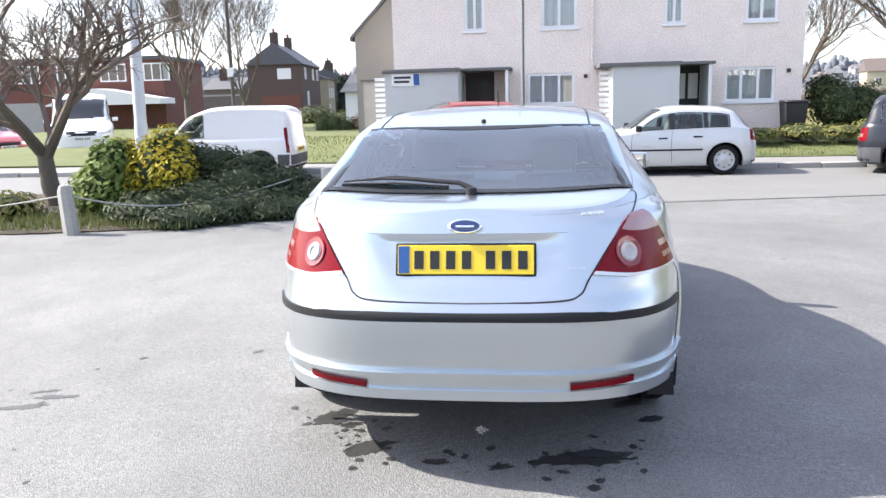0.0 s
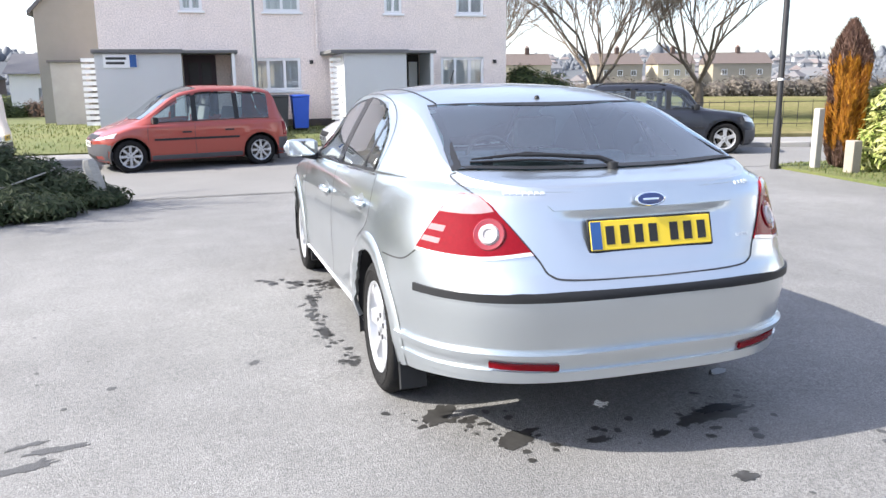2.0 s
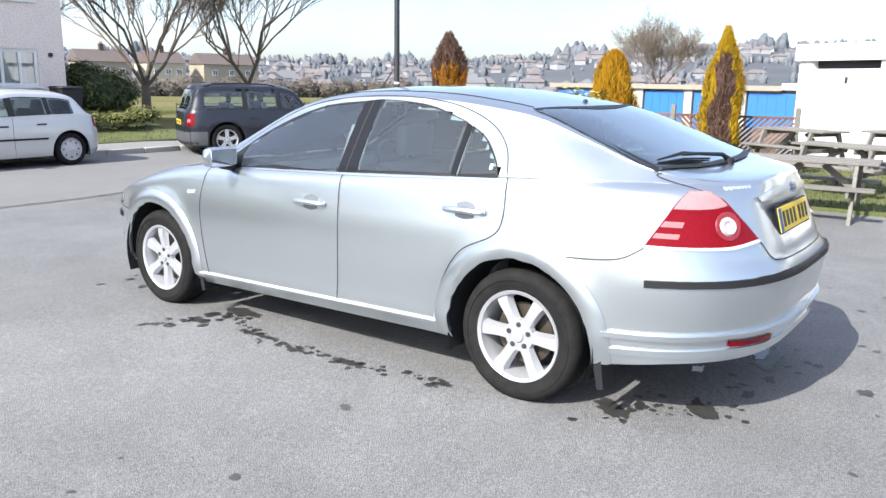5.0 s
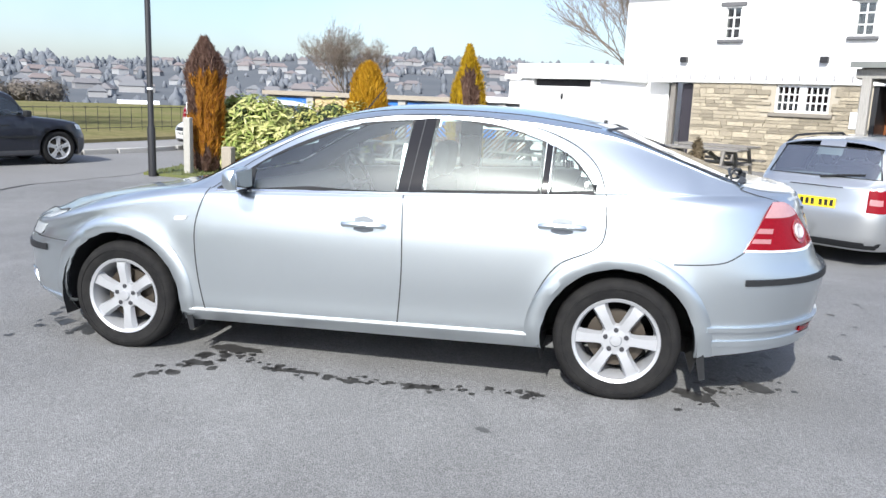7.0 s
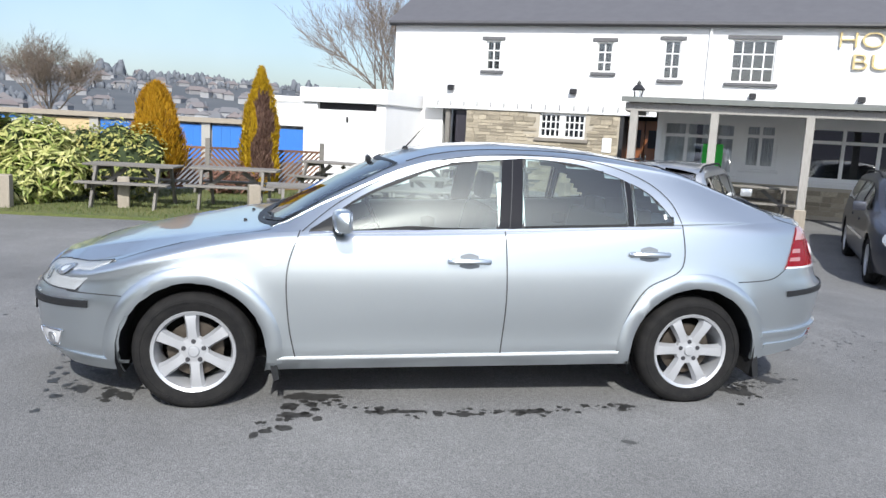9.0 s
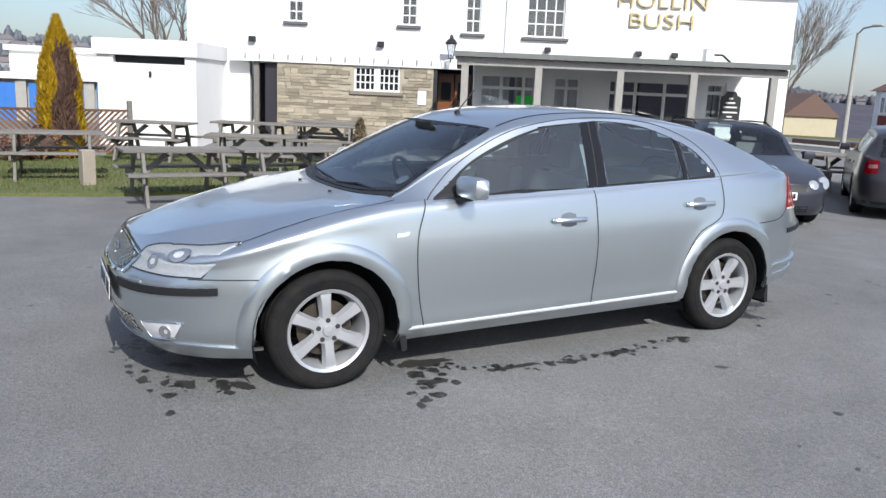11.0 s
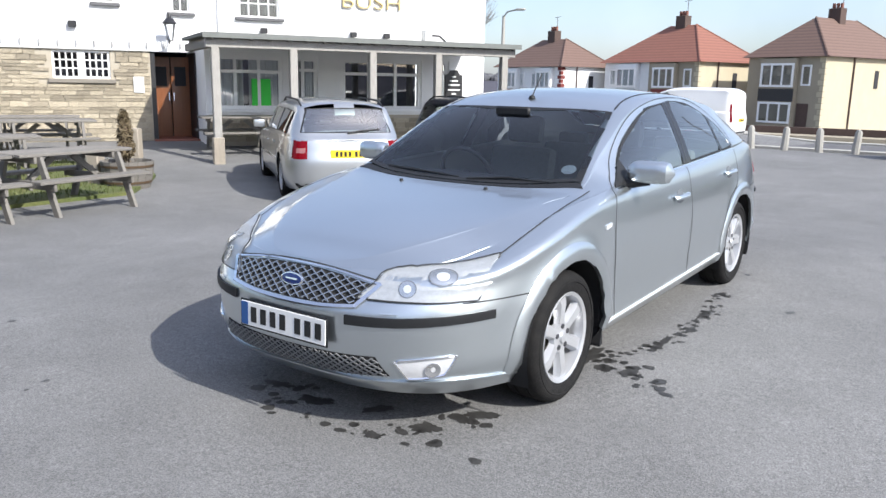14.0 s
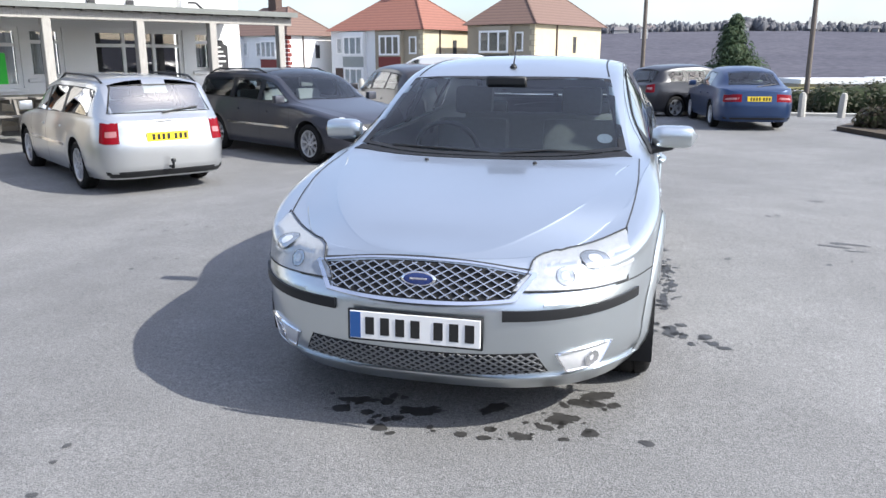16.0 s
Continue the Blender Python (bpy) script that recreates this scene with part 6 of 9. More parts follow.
    lg = part("lantern_glass", lathe([(0.065, 0.0), (0.135, 0.34)], 4, "z"), LAMPGLASS, ln)
    lg.visible_shadow = False
    return root


PUB = pub()


def stones():
    """Coursed sandstone, stone by stone, on the extension and the plinth."""
    rnd = random.Random(11)
    SAND = material("buff_sandstone", (0.43, 0.375, 0.275), 0.92, vary=1, scale=7, colour2=(0.24, 0.21, 0.165), per_object=0.32, bump=0.6, bump_scale=25, fine=0.15)
    shapes = []
    for k in range(8):
        bm = box(-0.5, -0.5, -0.5, 0.5, 0.5, 0.5)
        for v in bm.verts:
            v.co += Vector((rnd.uniform(-0.03, 0.03), rnd.uniform(-0.25, 0.1), rnd.uniform(-0.05, 0.05)))
        me = bpy.data.meshes.new("stone")
        bm.to_mesh(me)
        bm.free()
        me.materials.append(SAND)
        shapes.append(me)
    for w in PUB.children:
        if not w.name.startswith(("stone_wall", "stone_plinth")):
            continue
        main = w.name.startswith("stone_wall")
        z, top, x_lo, x_hi, y = (0.0, 2.03, -1.93, 1.98, -0.012) if main else (0.1, 0.66, 3.02, 9.28, -1.272)
        while z < top - 0.05:
            h = min(rnd.choice((0.065, 0.08, 0.10, 0.125) if main else (0.09, 0.11, 0.13)), top - z)
            x = x_lo
            while x < x_hi - 0.05:
                L = min(rnd.uniform(0.14, 0.44), x_hi - x)
                if not (main and x + L > -0.02 and x < 1.2 and z + h > 1.33):
                    ob = new("stone", rnd.choice(shapes))
                    ob.parent = w
                    ob.matrix_basis = Matrix.Translation((x + L / 2, y, z + h / 2)) @ Matrix.Diagonal((L - 0.012, 0.035, h - 0.012, 1))
                x += L
            z += h


# ---- the pink houses ----
def terrace():
    root = thing("pink_house", pose(0, 18.0, 0, 0, 0, 0), "pair of pink pebbledashed council houses with grey flat-roofed porches", "house")
    x0, x1, zb, zt = -3.98, 7.45, 0.0, 5.4
    ups = [(-1.88, 3.35, 0.57, 1.05), (0.30, 3.35, 1.0, 1.05), (3.70, 3.35, 0.52, 1.05), (5.87, 3.35, 0.86, 1.05)]
    dn = [(-0.10, 1.22, 1.35, 0.9), (5.38, 1.18, 1.36, 0.95)]
    doors = [(-1.9, 0.3, -1.05, 2.2), (3.95, 0.3, 4.72, 2.2)]
    wall(root, x0, x1, zb, zt, [(x, z, x + w, z + h) for x, z, w, h in ups + dn] + doors, 0.0, 0.28, PINKDASH)
    for x, z, w, h in ups + dn:
        window(root, x, z, w, h, 0.05, 2 if w < 1.2 else 3, 1, 0.08, 0.075, sill=0.06, curtain="net")
    for i, (a, b, c, d) in enumerate(doors):
        dr = solid(root, "front_door", material("purple_door", (0.035, 0.02, 0.03), 0.5) if i == 0 else material("dark_wood_door", (0.02, 0.017, 0.015), 0.5), a, 0.1, b, c, 0.16, d, label="dark panelled front door")
        for k in (0, 1):
            part("door_panel", box(a + 0.12 + k * 0.34, 0.085, b + 0.35, a + 0.38 + k * 0.34, 0.1, b + 0.9, 0.01), BLACKPAINT, dr)
            part("door_panel", box(a + 0.12 + k * 0.34, 0.085, b + 1.0, a + 0.38 + k * 0.34, 0.1, b + 1.7, 0.01), BLACKPAINT if i == 0 else UPVC, dr)
    for sx in (x0, x1 - 0.28):
        solid(root, "wall", PINKDASH, sx, 0.28, zb, sx + 0.28, 8.0, zt)
    solid(root, "wall", PINKDASH, x0 + 0.28, 7.72, zb, x1 - 0.28, 8.0, zt)
    solid(root, "roof_edge", SLATE, x0 - 0.2, -0.3, zt, x1 + 0.2, 8.3, zt + 0.15)
    r = bmesh.new()
    prism([(-0.3, zt + 0.15), (8.3, zt + 0.15), (4.0, zt + 2.2)], x1 - x0 + 0.4, Matrix(((0, 0, 1, x0 - 0.2), (1, 0, 0, 0), (0, 1, 0, 0), (0, 0, 0, 1))), r)
    part("roof", r, SLATE, root, smooth=False)
    ROOFING = material("porch_roof_edge", (0.13, 0.13, 0.13), 0.8, vary=0.3)
    for a, m_, c, door_c in ((-3.92, -1.92, -0.52, 0), (1.86, 3.86, 4.86, 1)):
        pr = thing_part("porch", root, Matrix())
        ya = -1.8
        part("porch_wall", box(a + (0.3 if door_c else 0.0), ya, 0.2, m_, ya + 0.12, 2.18), GREYDASH, pr, "grey pebbledashed porch store wall", smooth=False)
        part("porch_side", box(m_ - 0.12, ya + 0.12, 0.2, m_, 0.0, 2.18), GREYDASH, pr, smooth=False)
        part("porch_side", box(a + (0.3 if door_c else 0.0), ya + 0.12, 0.2, a + (0.42 if door_c else 0.12), 0.0, 2.18), UPVC if door_c else GREYDASH, pr, smooth=False)
        part("porch_base", box(a, ya - 0.02, -0.1, m_, 0.0, 0.21), material("dark_brick_base", (0.08, 0.07, 0.065), 0.9, vary=0.4), pr, smooth=False)
        part("porch_roof", box(a - 0.06, ya - 0.1, 2.18, m_ + 0.05, 0.0, 2.28, 0.01), ROOFING, pr)
        part("porch_canopy", box(m_ + 0.05, ya + 0.5, 2.2, c, 0.0, 2.28, 0.01), ROOFING, pr)
        part("porch_post", box(c - 0.16, ya + 0.55, 0.2, c - 0.08, ya + 0.63, 2.2), UPVC, pr, smooth=False)
        part("porch_screen", box(c - 0.14, ya + 0.7, 0.2, c - 0.1, 0.0, 2.2), GREYDASH, pr, smooth=False)
        lx = a - 0.02 if door_c else a - 0.34
        for k in range(12):
            part("louvre", box(lx, ya + 0.3, 0.45 + k * 0.14, lx + 0.31, ya + 0.34, 0.54 + k * 0.14), UPVC, pr, smooth=False)
    solid(root, "street_sign", UPVC, -3.72, -1.83, 1.84, -2.95, -1.8, 2.16, label="white street sign with a blue end")
    sign = root.children[-1]
    part("sign_band", box(-3.12, -1.838, 1.85, -2.96, -1.83, 2.15), PLATE_BLUE, sign, smooth=False)
    for w, z in ((0.46, 2.03), (0.42, 1.92)):
        part("sign_bar", box(-3.66, -1.836, z, -3.66 + w, -1.83, z + 0.06), BLACKPAINT, sign, smooth=False)
    part("downpipe", tube([(1.72, -0.06, 5.3), (1.72, -0.06, 2.3)], 0.035, 6), PINKDASH, root)
    for x in (1.5, 7.02):
        solid(root, "vent_box", BLACKPAINT, x, -0.06, 1.95, x + 0.1, 0.0, 2.05)
    solid(root, "plinth", material("dark_brick_base", (0.08, 0.07, 0.065), 0.9), x0 + 0.01, -0.03, -0.1, x1 - 0.01, 0.0, 0.42)
    # the brown house end behind
    h = thing("brown_house", pose(-5.25, 23.0, 0), "brown rendered gable end of a house", "house")
    BROWN = material("brown_render", (0.245, 0.235, 0.22), 0.95, vary=0.2, scale=2, bump=0.4)
    g = bmesh.new()
    prism([(-1.02, -0.2), (2.2, -0.2), (2.2, 5.6), (0.9, 5.6), (-1.02, 3.75)], 7.0, Matrix.Rotation(math.pi / 2, 4, "X") @ Matrix.Diagonal((1, 1, -1, 1)), g)
    part("wall", g, BROWN, h, smooth=False)
    part("roof", prism([(-1.18, 3.55), (0.9, 5.68), (0.9, 5.82), (-1.18, 3.69)], 7.2, Matrix.Translation((0, -0.1, 0)) @ Matrix.Rotation(math.pi / 2, 4, "X") @ Matrix.Diagonal((1, 1, -1, 1))), SLATE, h, smooth=False)
    part("chimney", box(0.2, 2, 4.8, 0.8, 2.7, 6.6, 0.02), material("soot_brick", (0.09, 0.06, 0.05), 0.9, vary=0.4), h)
    # render colour darkened below the porch grey to offset the light falling here
    part("shed", box(-0.52, -1.2, 0.0, 0.45, 0.0, 2.1), material("dimmed_cement_render", (0.34, 0.345, 0.345), 0.95, vary=0.3, scale=3, bump=0.3), h, "flat-roofed grey rendered shed", smooth=False)
    part("shed_roof", box(-0.60, -1.3, 2.1, 0.5, 0.0, 2.17), SLATE, h, smooth=False)
    # wheelie bins
    for name, x, col, lab in (("black_bin", 6.95, (0.02, 0.02, 0.022), "black wheelie bin beside the house wall"), ("blue_bin", 0.98, (0.02, 0.09, 0.5), "blue wheelie bin beside the house wall"), ("grey_bin", 0.42, (0.045, 0.048, 0.052), "dark grey wheelie bin beside the blue one")):
        b = thing(name, pose(x + 0.1, 17.3 if x > 2 else 17.2, land(x, 17.3) + verge_lift(x, 17.3)) @ Matrix.Diagonal((0.82, 0.82, 0.92, 1) if x < 2 else (1, 1, 1, 1)), lab, "bin")
        bm = bmesh.new()
        mt = material(name + "_plastic", col, 0.5, vary=0.2)
        lo = [(-0.22, -0.25, 0.06), (0.22, -0.25, 0.06), (0.22, 0.25, 0.06), (-0.22, 0.25, 0.06)]
        hi = [(-0.28, -0.33, 0.95), (0.28, -0.33, 0.95), (0.28, 0.33, 0.95), (-0.28, 0.33, 0.95)]
        L, H = [bm.verts.new(p) for p in lo], [bm.verts.new(p) for p in hi]
        bm.faces.new(L[::-1])
        bm.faces.new(H)
        for i in range(4):
            bm.faces.new((L[i], L[(i + 1) % 4], H[(i + 1) % 4], H[i]))
        part("body", bm, mt, b, smooth=False)
        part("lid", box(-0.3, -0.36, 0.95, 0.3, 0.36, 1.03, 0.03), mt, b)
        for sx in (-0.2, 0.2):
            part("wheel", lathe([(0.0, -0.02), (0.1, -0.02), (0.1, 0.02), (0.0, 0.02)], 14, "x", (sx, 0.27, 0.1)), RUBBER, b)


terrace()


# ---- picnic tables and garden ----
def picnic_table():
    root = thing("picnic_table", Matrix(), "weathered grey timber picnic table with joined benches", "picnic table", "picnic tables")
    L = 0.80
    for i in range(6):
        x = -0.36 + i * 0.122
        part("tabletop_plank", box(x, -L, 0.72, x + 0.112, L, 0.76, 0.006), OLDWOOD, root)
    for sx in (-1, 1):
        for k in (0, 1):
            x = sx * (0.55 + k * 0.13)
            part("bench_plank", box(x - 0.058, -L, 0.42, x + 0.058, L, 0.46, 0.006), OLDWOOD, root)
    for y in (-0.55, 0.55):
        for sx in (-1, 1):
            lg = prism([(sx * 0.30, 0.72), (sx * 0.40, 0.72), (sx * 0.70, 0.0), (sx * 0.60, 0.0)], 0.045, Matrix.Translation((0, y + 0.022, 0)) @ Matrix.Rotation(math.pi / 2, 4, "X"))
            part("leg", lg, OLDWOOD, root, smooth=False)
        part("top_bearer", box(-0.36, y + 0.03, 0.64, 0.36, y + 0.07, 0.72, 0.005), OLDWOOD, root)
        part("bench_bearer", box(-0.72, y + 0.03, 0.33, 0.72, y + 0.07, 0.42, 0.005), OLDWOOD, root)
        s = 1 if y > 0 else -1
        part("brace", prism([(s * 0.10, 0.66), (s * 0.18, 0.70), (s * 0.54, 0.40), (s * 0.48, 0.36)], 0.05, Matrix(((0, 0, 1, -0.025), (1, 0, 0, 0), (0, 1, 0, 0), (0, 0, 0, 1)))), OLDWOOD, root, smooth=False)
    return root


def tables():
    first = picnic_table()

    def at(x, y, rz, lift=0.0):
        return pose(x, y, land(x, y) + lift, 0, 0, rz)
    first.matrix_basis = at(7.45, 0.80, 3)
    for x, y, rz, lf in ((7.55, -0.86, 5, 0), (10.1, 4.15, -6, 0.05), (10.2, 2.35, -4, 0.05), (12.6, 0.45, -28, 0.05), (12.3, -1.5, -30, 0.05), (11.7, -2.9, -24, 0.05), (12.9, -3.3, -30, 0.0),
                         (9.9, -0.9, -20, 0.05), (9.95, -8.0, -29, 0.0), (10.9, -6.6, -29, 0.0), (6.2, -12.4, -29, 0)):
        copy_thing(first, at(x, y, rz, lf))


tables()


def posts():
    first = thing("wooden_post", Matrix(), "short square weathered timber post in the grass", "post", "timber posts")
    part("post", box(-0.10, -0.10, -0.3, 0.10, 0.10, 0.60, 0.015), POSTWOOD, first)
    spots = [(9.15, 6.02, 0.58), (9.72, 4.25, 0.60), (9.05, 1.92, 0.62), (9.2, -2.3, 0.6), (11.3, -4.4, 0.7)]
    for i, (x, y, h) in enumerate(spots):
        m = pose(x, y, land(x, y), 0, 0, 8 * i)
        if i:
            copy_thing(first, m)
        else:
            first.matrix_basis = m
    t = thing("concrete_post", pose(9.12, 6.85, land(9.12, 6.85)), "tall pale concrete post beside the brown conifer", "post")
    part("post", box(-0.07, -0.07, -0.3, 0.07, 0.07, 1.12, 0.012), CONCRETE, t)
    d = thing("black_lamp_post", pose(8.62, 7.32, land(8.6, 7.3)), "slim black lamp post with a pale band", "lamp post")
    part("column", lathe([(0.075, -0.3), (0.075, 0.9), (0.055, 1.0), (0.05, 6.0), (0.0, 6.02)], 16), BLACKPAINT, d)
    part("band", lathe([(0.0565, 1.62), (0.0565, 1.66)], 16), PLATE_W, d)
    part("arm", tube([(0, 0, 5.95), (0.3, -0.2, 6.3), (0.9, -0.6, 6.4)], 0.035, 8), BLACKPAINT, d)
    part("lamp_head", box(0.75, -0.75, 6.34, 1.2, -0.45, 6.46, 0.03), BLACKPAINT, d)


posts()


def barrel():
    t = thing("barrel_planter", pose(8.75, -2.55, land(8.7, -2.5)), "half-barrel wooden planter holding a small dead conifer", "planter")
    for k in range(18):
        a = k * math.tau / 18
        st = bmesh.new()
        prof = [(0.33, 0.0), (0.385, 0.22), (0.40, 0.42)]
        pts = [(r * math.cos(a + d), r * math.sin(a + d), z) for r, z in prof for d in (-0.168, 0.168)]
        inn = [(p[0] * 0.93, p[1] * 0.93, p[2]) for p in pts]
        V = [st.verts.new(p) for p in pts]
        I = [st.verts.new(p) for p in inn]
        for j in (0, 2):
            st.faces.new((V[j], V[j + 1], V[j + 3], V[j + 2]))
            st.faces.new((I[j], I[j + 2], I[j + 3], I[j + 1]))
        st.faces.new((V[4], V[5], I[5], I[4]))
        for j in (0, 2):
            st.faces.new((V[j], V[j + 2], I[j + 2], I[j]))
            st.faces.new((V[j + 1], I[j + 1], I[j + 3], V[j + 3]))
        part("stave", st, OLDWOOD, t, smooth=False)
    for z, r in ((0.08, 0.357), (0.33, 0.399)):
        part("hoop", lathe([(r, z), (r + 0.003, z), (r + 0.006, z + 0.035), (r + 0.002, z + 0.035)], 36, close=True), material("rusty_hoop", (0.12, 0.08, 0.05), 0.7, 0.5, vary=0.4), t)
    part("soil", lathe([(0.36, 0.36), (0.0, 0.38)], 18), SOIL, t)


barrel()

# ---- parked cars ----
STYLES = {
    "hatch": dict(top=[(-.5, .47), (-.43, .56), (-.25, .645), (-.2, .68), (-.02, .965), (.08, 1), (.25, .985), (.37, .93), (.455, .68), (.5, .62)],
                  cant=[(-.5, .46), (-.43, .545), (-.25, .63), (-.19, .665), (-.03, .905), (.08, .945), (.25, .93), (.36, .88), (.45, .67), (.5, .61)],
                  belt=[(-.5, .45), (-.42, .53), (-.22, .62), (0, .64), (.3, .66), (.45, .655), (.5, .60)],
                  wins=[(.165, -.015), (-.04, -.20), (-.215, -.335)], screen=(.205, .03), back=("t", -.385, -.455), lamp_z=(.50, .68), nr=4.5, roof=.72),
    "estate": dict(top=[(-.5, .46), (-.44, .53), (-.27, .635), (-.22, .67), (-.06, .955), (.05, 1), (.3, .99), (.42, .955), (.468, .70), (.5, .62)],
                   cant=[(-.5, .45), (-.44, .52), (-.27, .62), (-.21, .655), (-.07, .89), (.05, .935), (.3, .93), (.41, .90), (.462, .68), (.5, .61)],
                   belt=[(-.5, .44), (-.43, .52), (-.24, .61), (0, .625), (.3, .64), (.46, .64), (.5, .60)],
                   wins=[(.185, .03), (.01, -.155), (-.175, -.385)], screen=(.225, -.0), back=("b", .68, .90), lamp_z=(.445, .64), nr=5.0, roof=.76),
    "saloon": dict(top=[(-.5, .47), (-.43, .55), (-.25, .64), (-.2, .68), (-.03, .96), (.06, 1), (.18, .98), (.27, .92), (.40, .70), (.46, .67), (.5, .63)],
                   cant=[(-.5, .46), (-.43, .54), (-.25, .625), (-.19, .665), (-.04, .90), (.06, .945), (.18, .925), (.27, .87), (.40, .685), (.46, .66), (.5, .62)],
                   belt=[(-.5, .45), (-.42, .53), (-.22, .62), (0, .64), (.3, .66), (.45, .655), (.5, .61)],
                   wins=[(.165, -.01), (-.03, -.19)], screen=(.205, .03), back=("t", -.275, -.385), lamp_z=(.46, .58), nr=4.5, roof=.70),
    "suv": dict(top=[(-.5, .50), (-.46, .56), (-.25, .625), (-.2, .66), (-.09, .95), (0, 1), (.3, 1), (.44, .975), (.485, .66), (.5, .60)],
                cant=[(-.5, .49), (-.46, .55), (-.25, .615), (-.19, .65), (-.10, .89), (0, .945), (.3, .95), (.43, .92), (.48, .65), (.5, .59)],
                belt=[(-.5, .48), (-.44, .55), (-.22, .61), (0, .62), (.3, .63), (.47, .63), (.5, .58)],
                wins=[(.165, .02), (0, -.17), (-.19, -.40)], screen=(.205, .09), back=("b", .66, .91), lamp_z=(.42, .60), nr=6, roof=.80),
    "mpv": dict(top=[(-.5, .40), (-.46, .48), (-.34, .565), (-.3, .60), (-.06, .955), (.06, 1), (.3, .99), (.42, .94), (.475, .62), (.5, .55)],
                cant=[(-.5, .39), (-.46, .47), (-.34, .55), (-.29, .585), (-.07, .90), (.06, .95), (.3, .94), (.41, .89), (.47, .60), (.5, .54)],
                belt=[(-.5, .38), (-.45, .45), (-.30, .54), (0, .555), (.3, .565), (.46, .56), (.5, .52)],
                wins=[(.235, .03), (.01, -.19), (-.21, -.375)], screen=(.30, -.0), back=("b", .60, .88), lamp_z=(.36, .56), nr=6, roof=.80),
    "van": dict(top=[(-.5, .42), (-.45, .50), (-.33, .58), (-.29, .61), (-.13, .90), (-.02, .985), (.1, 1), (.42, .99), (.485, .93), (.5, .80)],
                cant=[(-.5, .41), (-.45, .49), (-.33, .565), (-.28, .60), (-.14, .86), (-.02, .935), (.1, .955), (.42, .945), (.485, .89), (.5, .77)],
                belt=[(-.5, .40), (-.44, .47), (-.30, .55), (0, .56), (.3, .56), (.48, .56), (.5, .52)],
                wins=[(.255, .045)], screen=(.285, .12), back=None, lamp_z=(.36, .70), nr=8, roof=.86),
}


GREYTRIM = material("grey_bumper_plastic", (0.075, 0.077, 0.085), 0.6, vary=0.3, scale=6)


def road_car(name, m, label, colour, style, L, W, H, wb, metal=0.0, front=None, rim="alloy", spokes=5, category="car", trim=True, rails=False, wheel_r=0.31, dark_low=False, plate=True, glass_mat=None, tow=False, cols=56, round_lamps=False):
    st = STYLES[style]
    root = thing(name, m, label, category)
    ya = (front if front is not None else L / 2 - (L - wb) * 0.46)
    axles = (ya, ya - wb)
    sc = lambda tab: [(a * L, b * H) for a, b in tab]
    spec = dict(W=W, yf=L / 2, yr=-L / 2, z0=0.2, corner_f=L * 0.24, corner_r=-L * 0.26, nf=3.6, nr=st["nr"], axles=axles, hub_z=wheel_r, arch=wheel_r + 0.055, flare=0.014,
                top=sc(st["top"]), cant=sc(st["cant"]), belt=sc(st["belt"]), belt_x=[(-L / 2, .85), (-.2 * L, .93), (0, .95), (.4 * L, .94), (L / 2, .92)],
                cant_x=[(-L / 2, .5), (-.4 * L, .62), (-.25 * L, .80), (-.18 * L, .80), (-.02 * L, st["roof"]), (.2 * L, st["roof"] - .01), (.36 * L, st["roof"] - .01), (L / 2, st["roof"] + .06)],
                side=[(0.2, .93), (0.3, .975), (0.4 * H, 1.0), (0.5 * H, .99), (0.62 * H, .955), (0.7 * H, .94)],
                lean_f=[(0.2, -.09), (0.32, -.01), (0.36 * H, 0), (0.44 * H, -.06), (0.5 * H, -.10)], lean_r=[(0.2, .08), (0.32, .01), (0.4 * H, 0), (0.5 * H, .03), (0.65 * H, .06), (0.95 * H, .08)])
    sh = Shell(spec, cols, 2)
    PAINT = paint(name + "_paint", colour, metal, 0.35, coat=0.9 if max(colour) > 0.2 else 0.45)
    gm = glass_mat or OTHERGLASS
    belt = lambda y: ramp(-y, spec["belt"])
    cant = lambda y: ramp(-y, spec["cant"])
    for y0, y1 in st["wins"]:
        ys = [y0 * L + (y1 - y0) * L * k / 4 for k in range(5)]
        low = [(y, belt(y) + 0.02 * H) for y in ys]
        high = [(y, max(cant(y) - 0.045 * H, belt(y) + 0.03 * H)) for y in ys]
        for ax in "lr":
            pane(sh, ax, low, high, root, gm, n=9, m=5, margin=0.02)
    yb, yt = st["screen"][0] * L, st["screen"][1] * L
    xb, xt = 0.73 * W, (st["roof"] - .06) * W
    pane(sh, "t", [(-xb, yb - 0.08), (0, yb), (xb, yb - 0.08)], [(-xt, yt - 0.02), (0, yt + 0.02), (xt, yt - 0.02)], root, gm, "windscreen", n=13, m=6, margin=0.03)
    if st["back"] and st["back"][0] == "t":
        _, a, b = st["back"]
        pane(sh, "t", [(-0.66 * W, b * L + 0.04), (0, b * L), (0.66 * W, b * L + 0.04)], [(-0.58 * W, a * L + 0.02), (0, a * L), (0.58 * W, a * L + 0.02)], root, gm, "rear_window", n=11, m=5, margin=0.02)
    elif st["back"]:
        _, a, b = st["back"]
        pane(sh, "b", [(-0.76 * W, a * H), (0, a * H), (0.76 * W, a * H)], [(-0.64 * W, b * H), (0, b * H + 0.02), (0.64 * W, b * H)], root, gm, "rear_window", n=11, m=5, margin=0.03)
    sh.panels([("bonnet", "t", [(-0.8 * W, L * 0.24), (-0.7 * W, L * 0.5), (0.7 * W, L * 0.5), (0.8 * W, L * 0.24)], "")], PAINT, root)
    underbody(sh, root)
    GAP = material("shut_line", (0.03, 0.032, 0.035), 0.7)
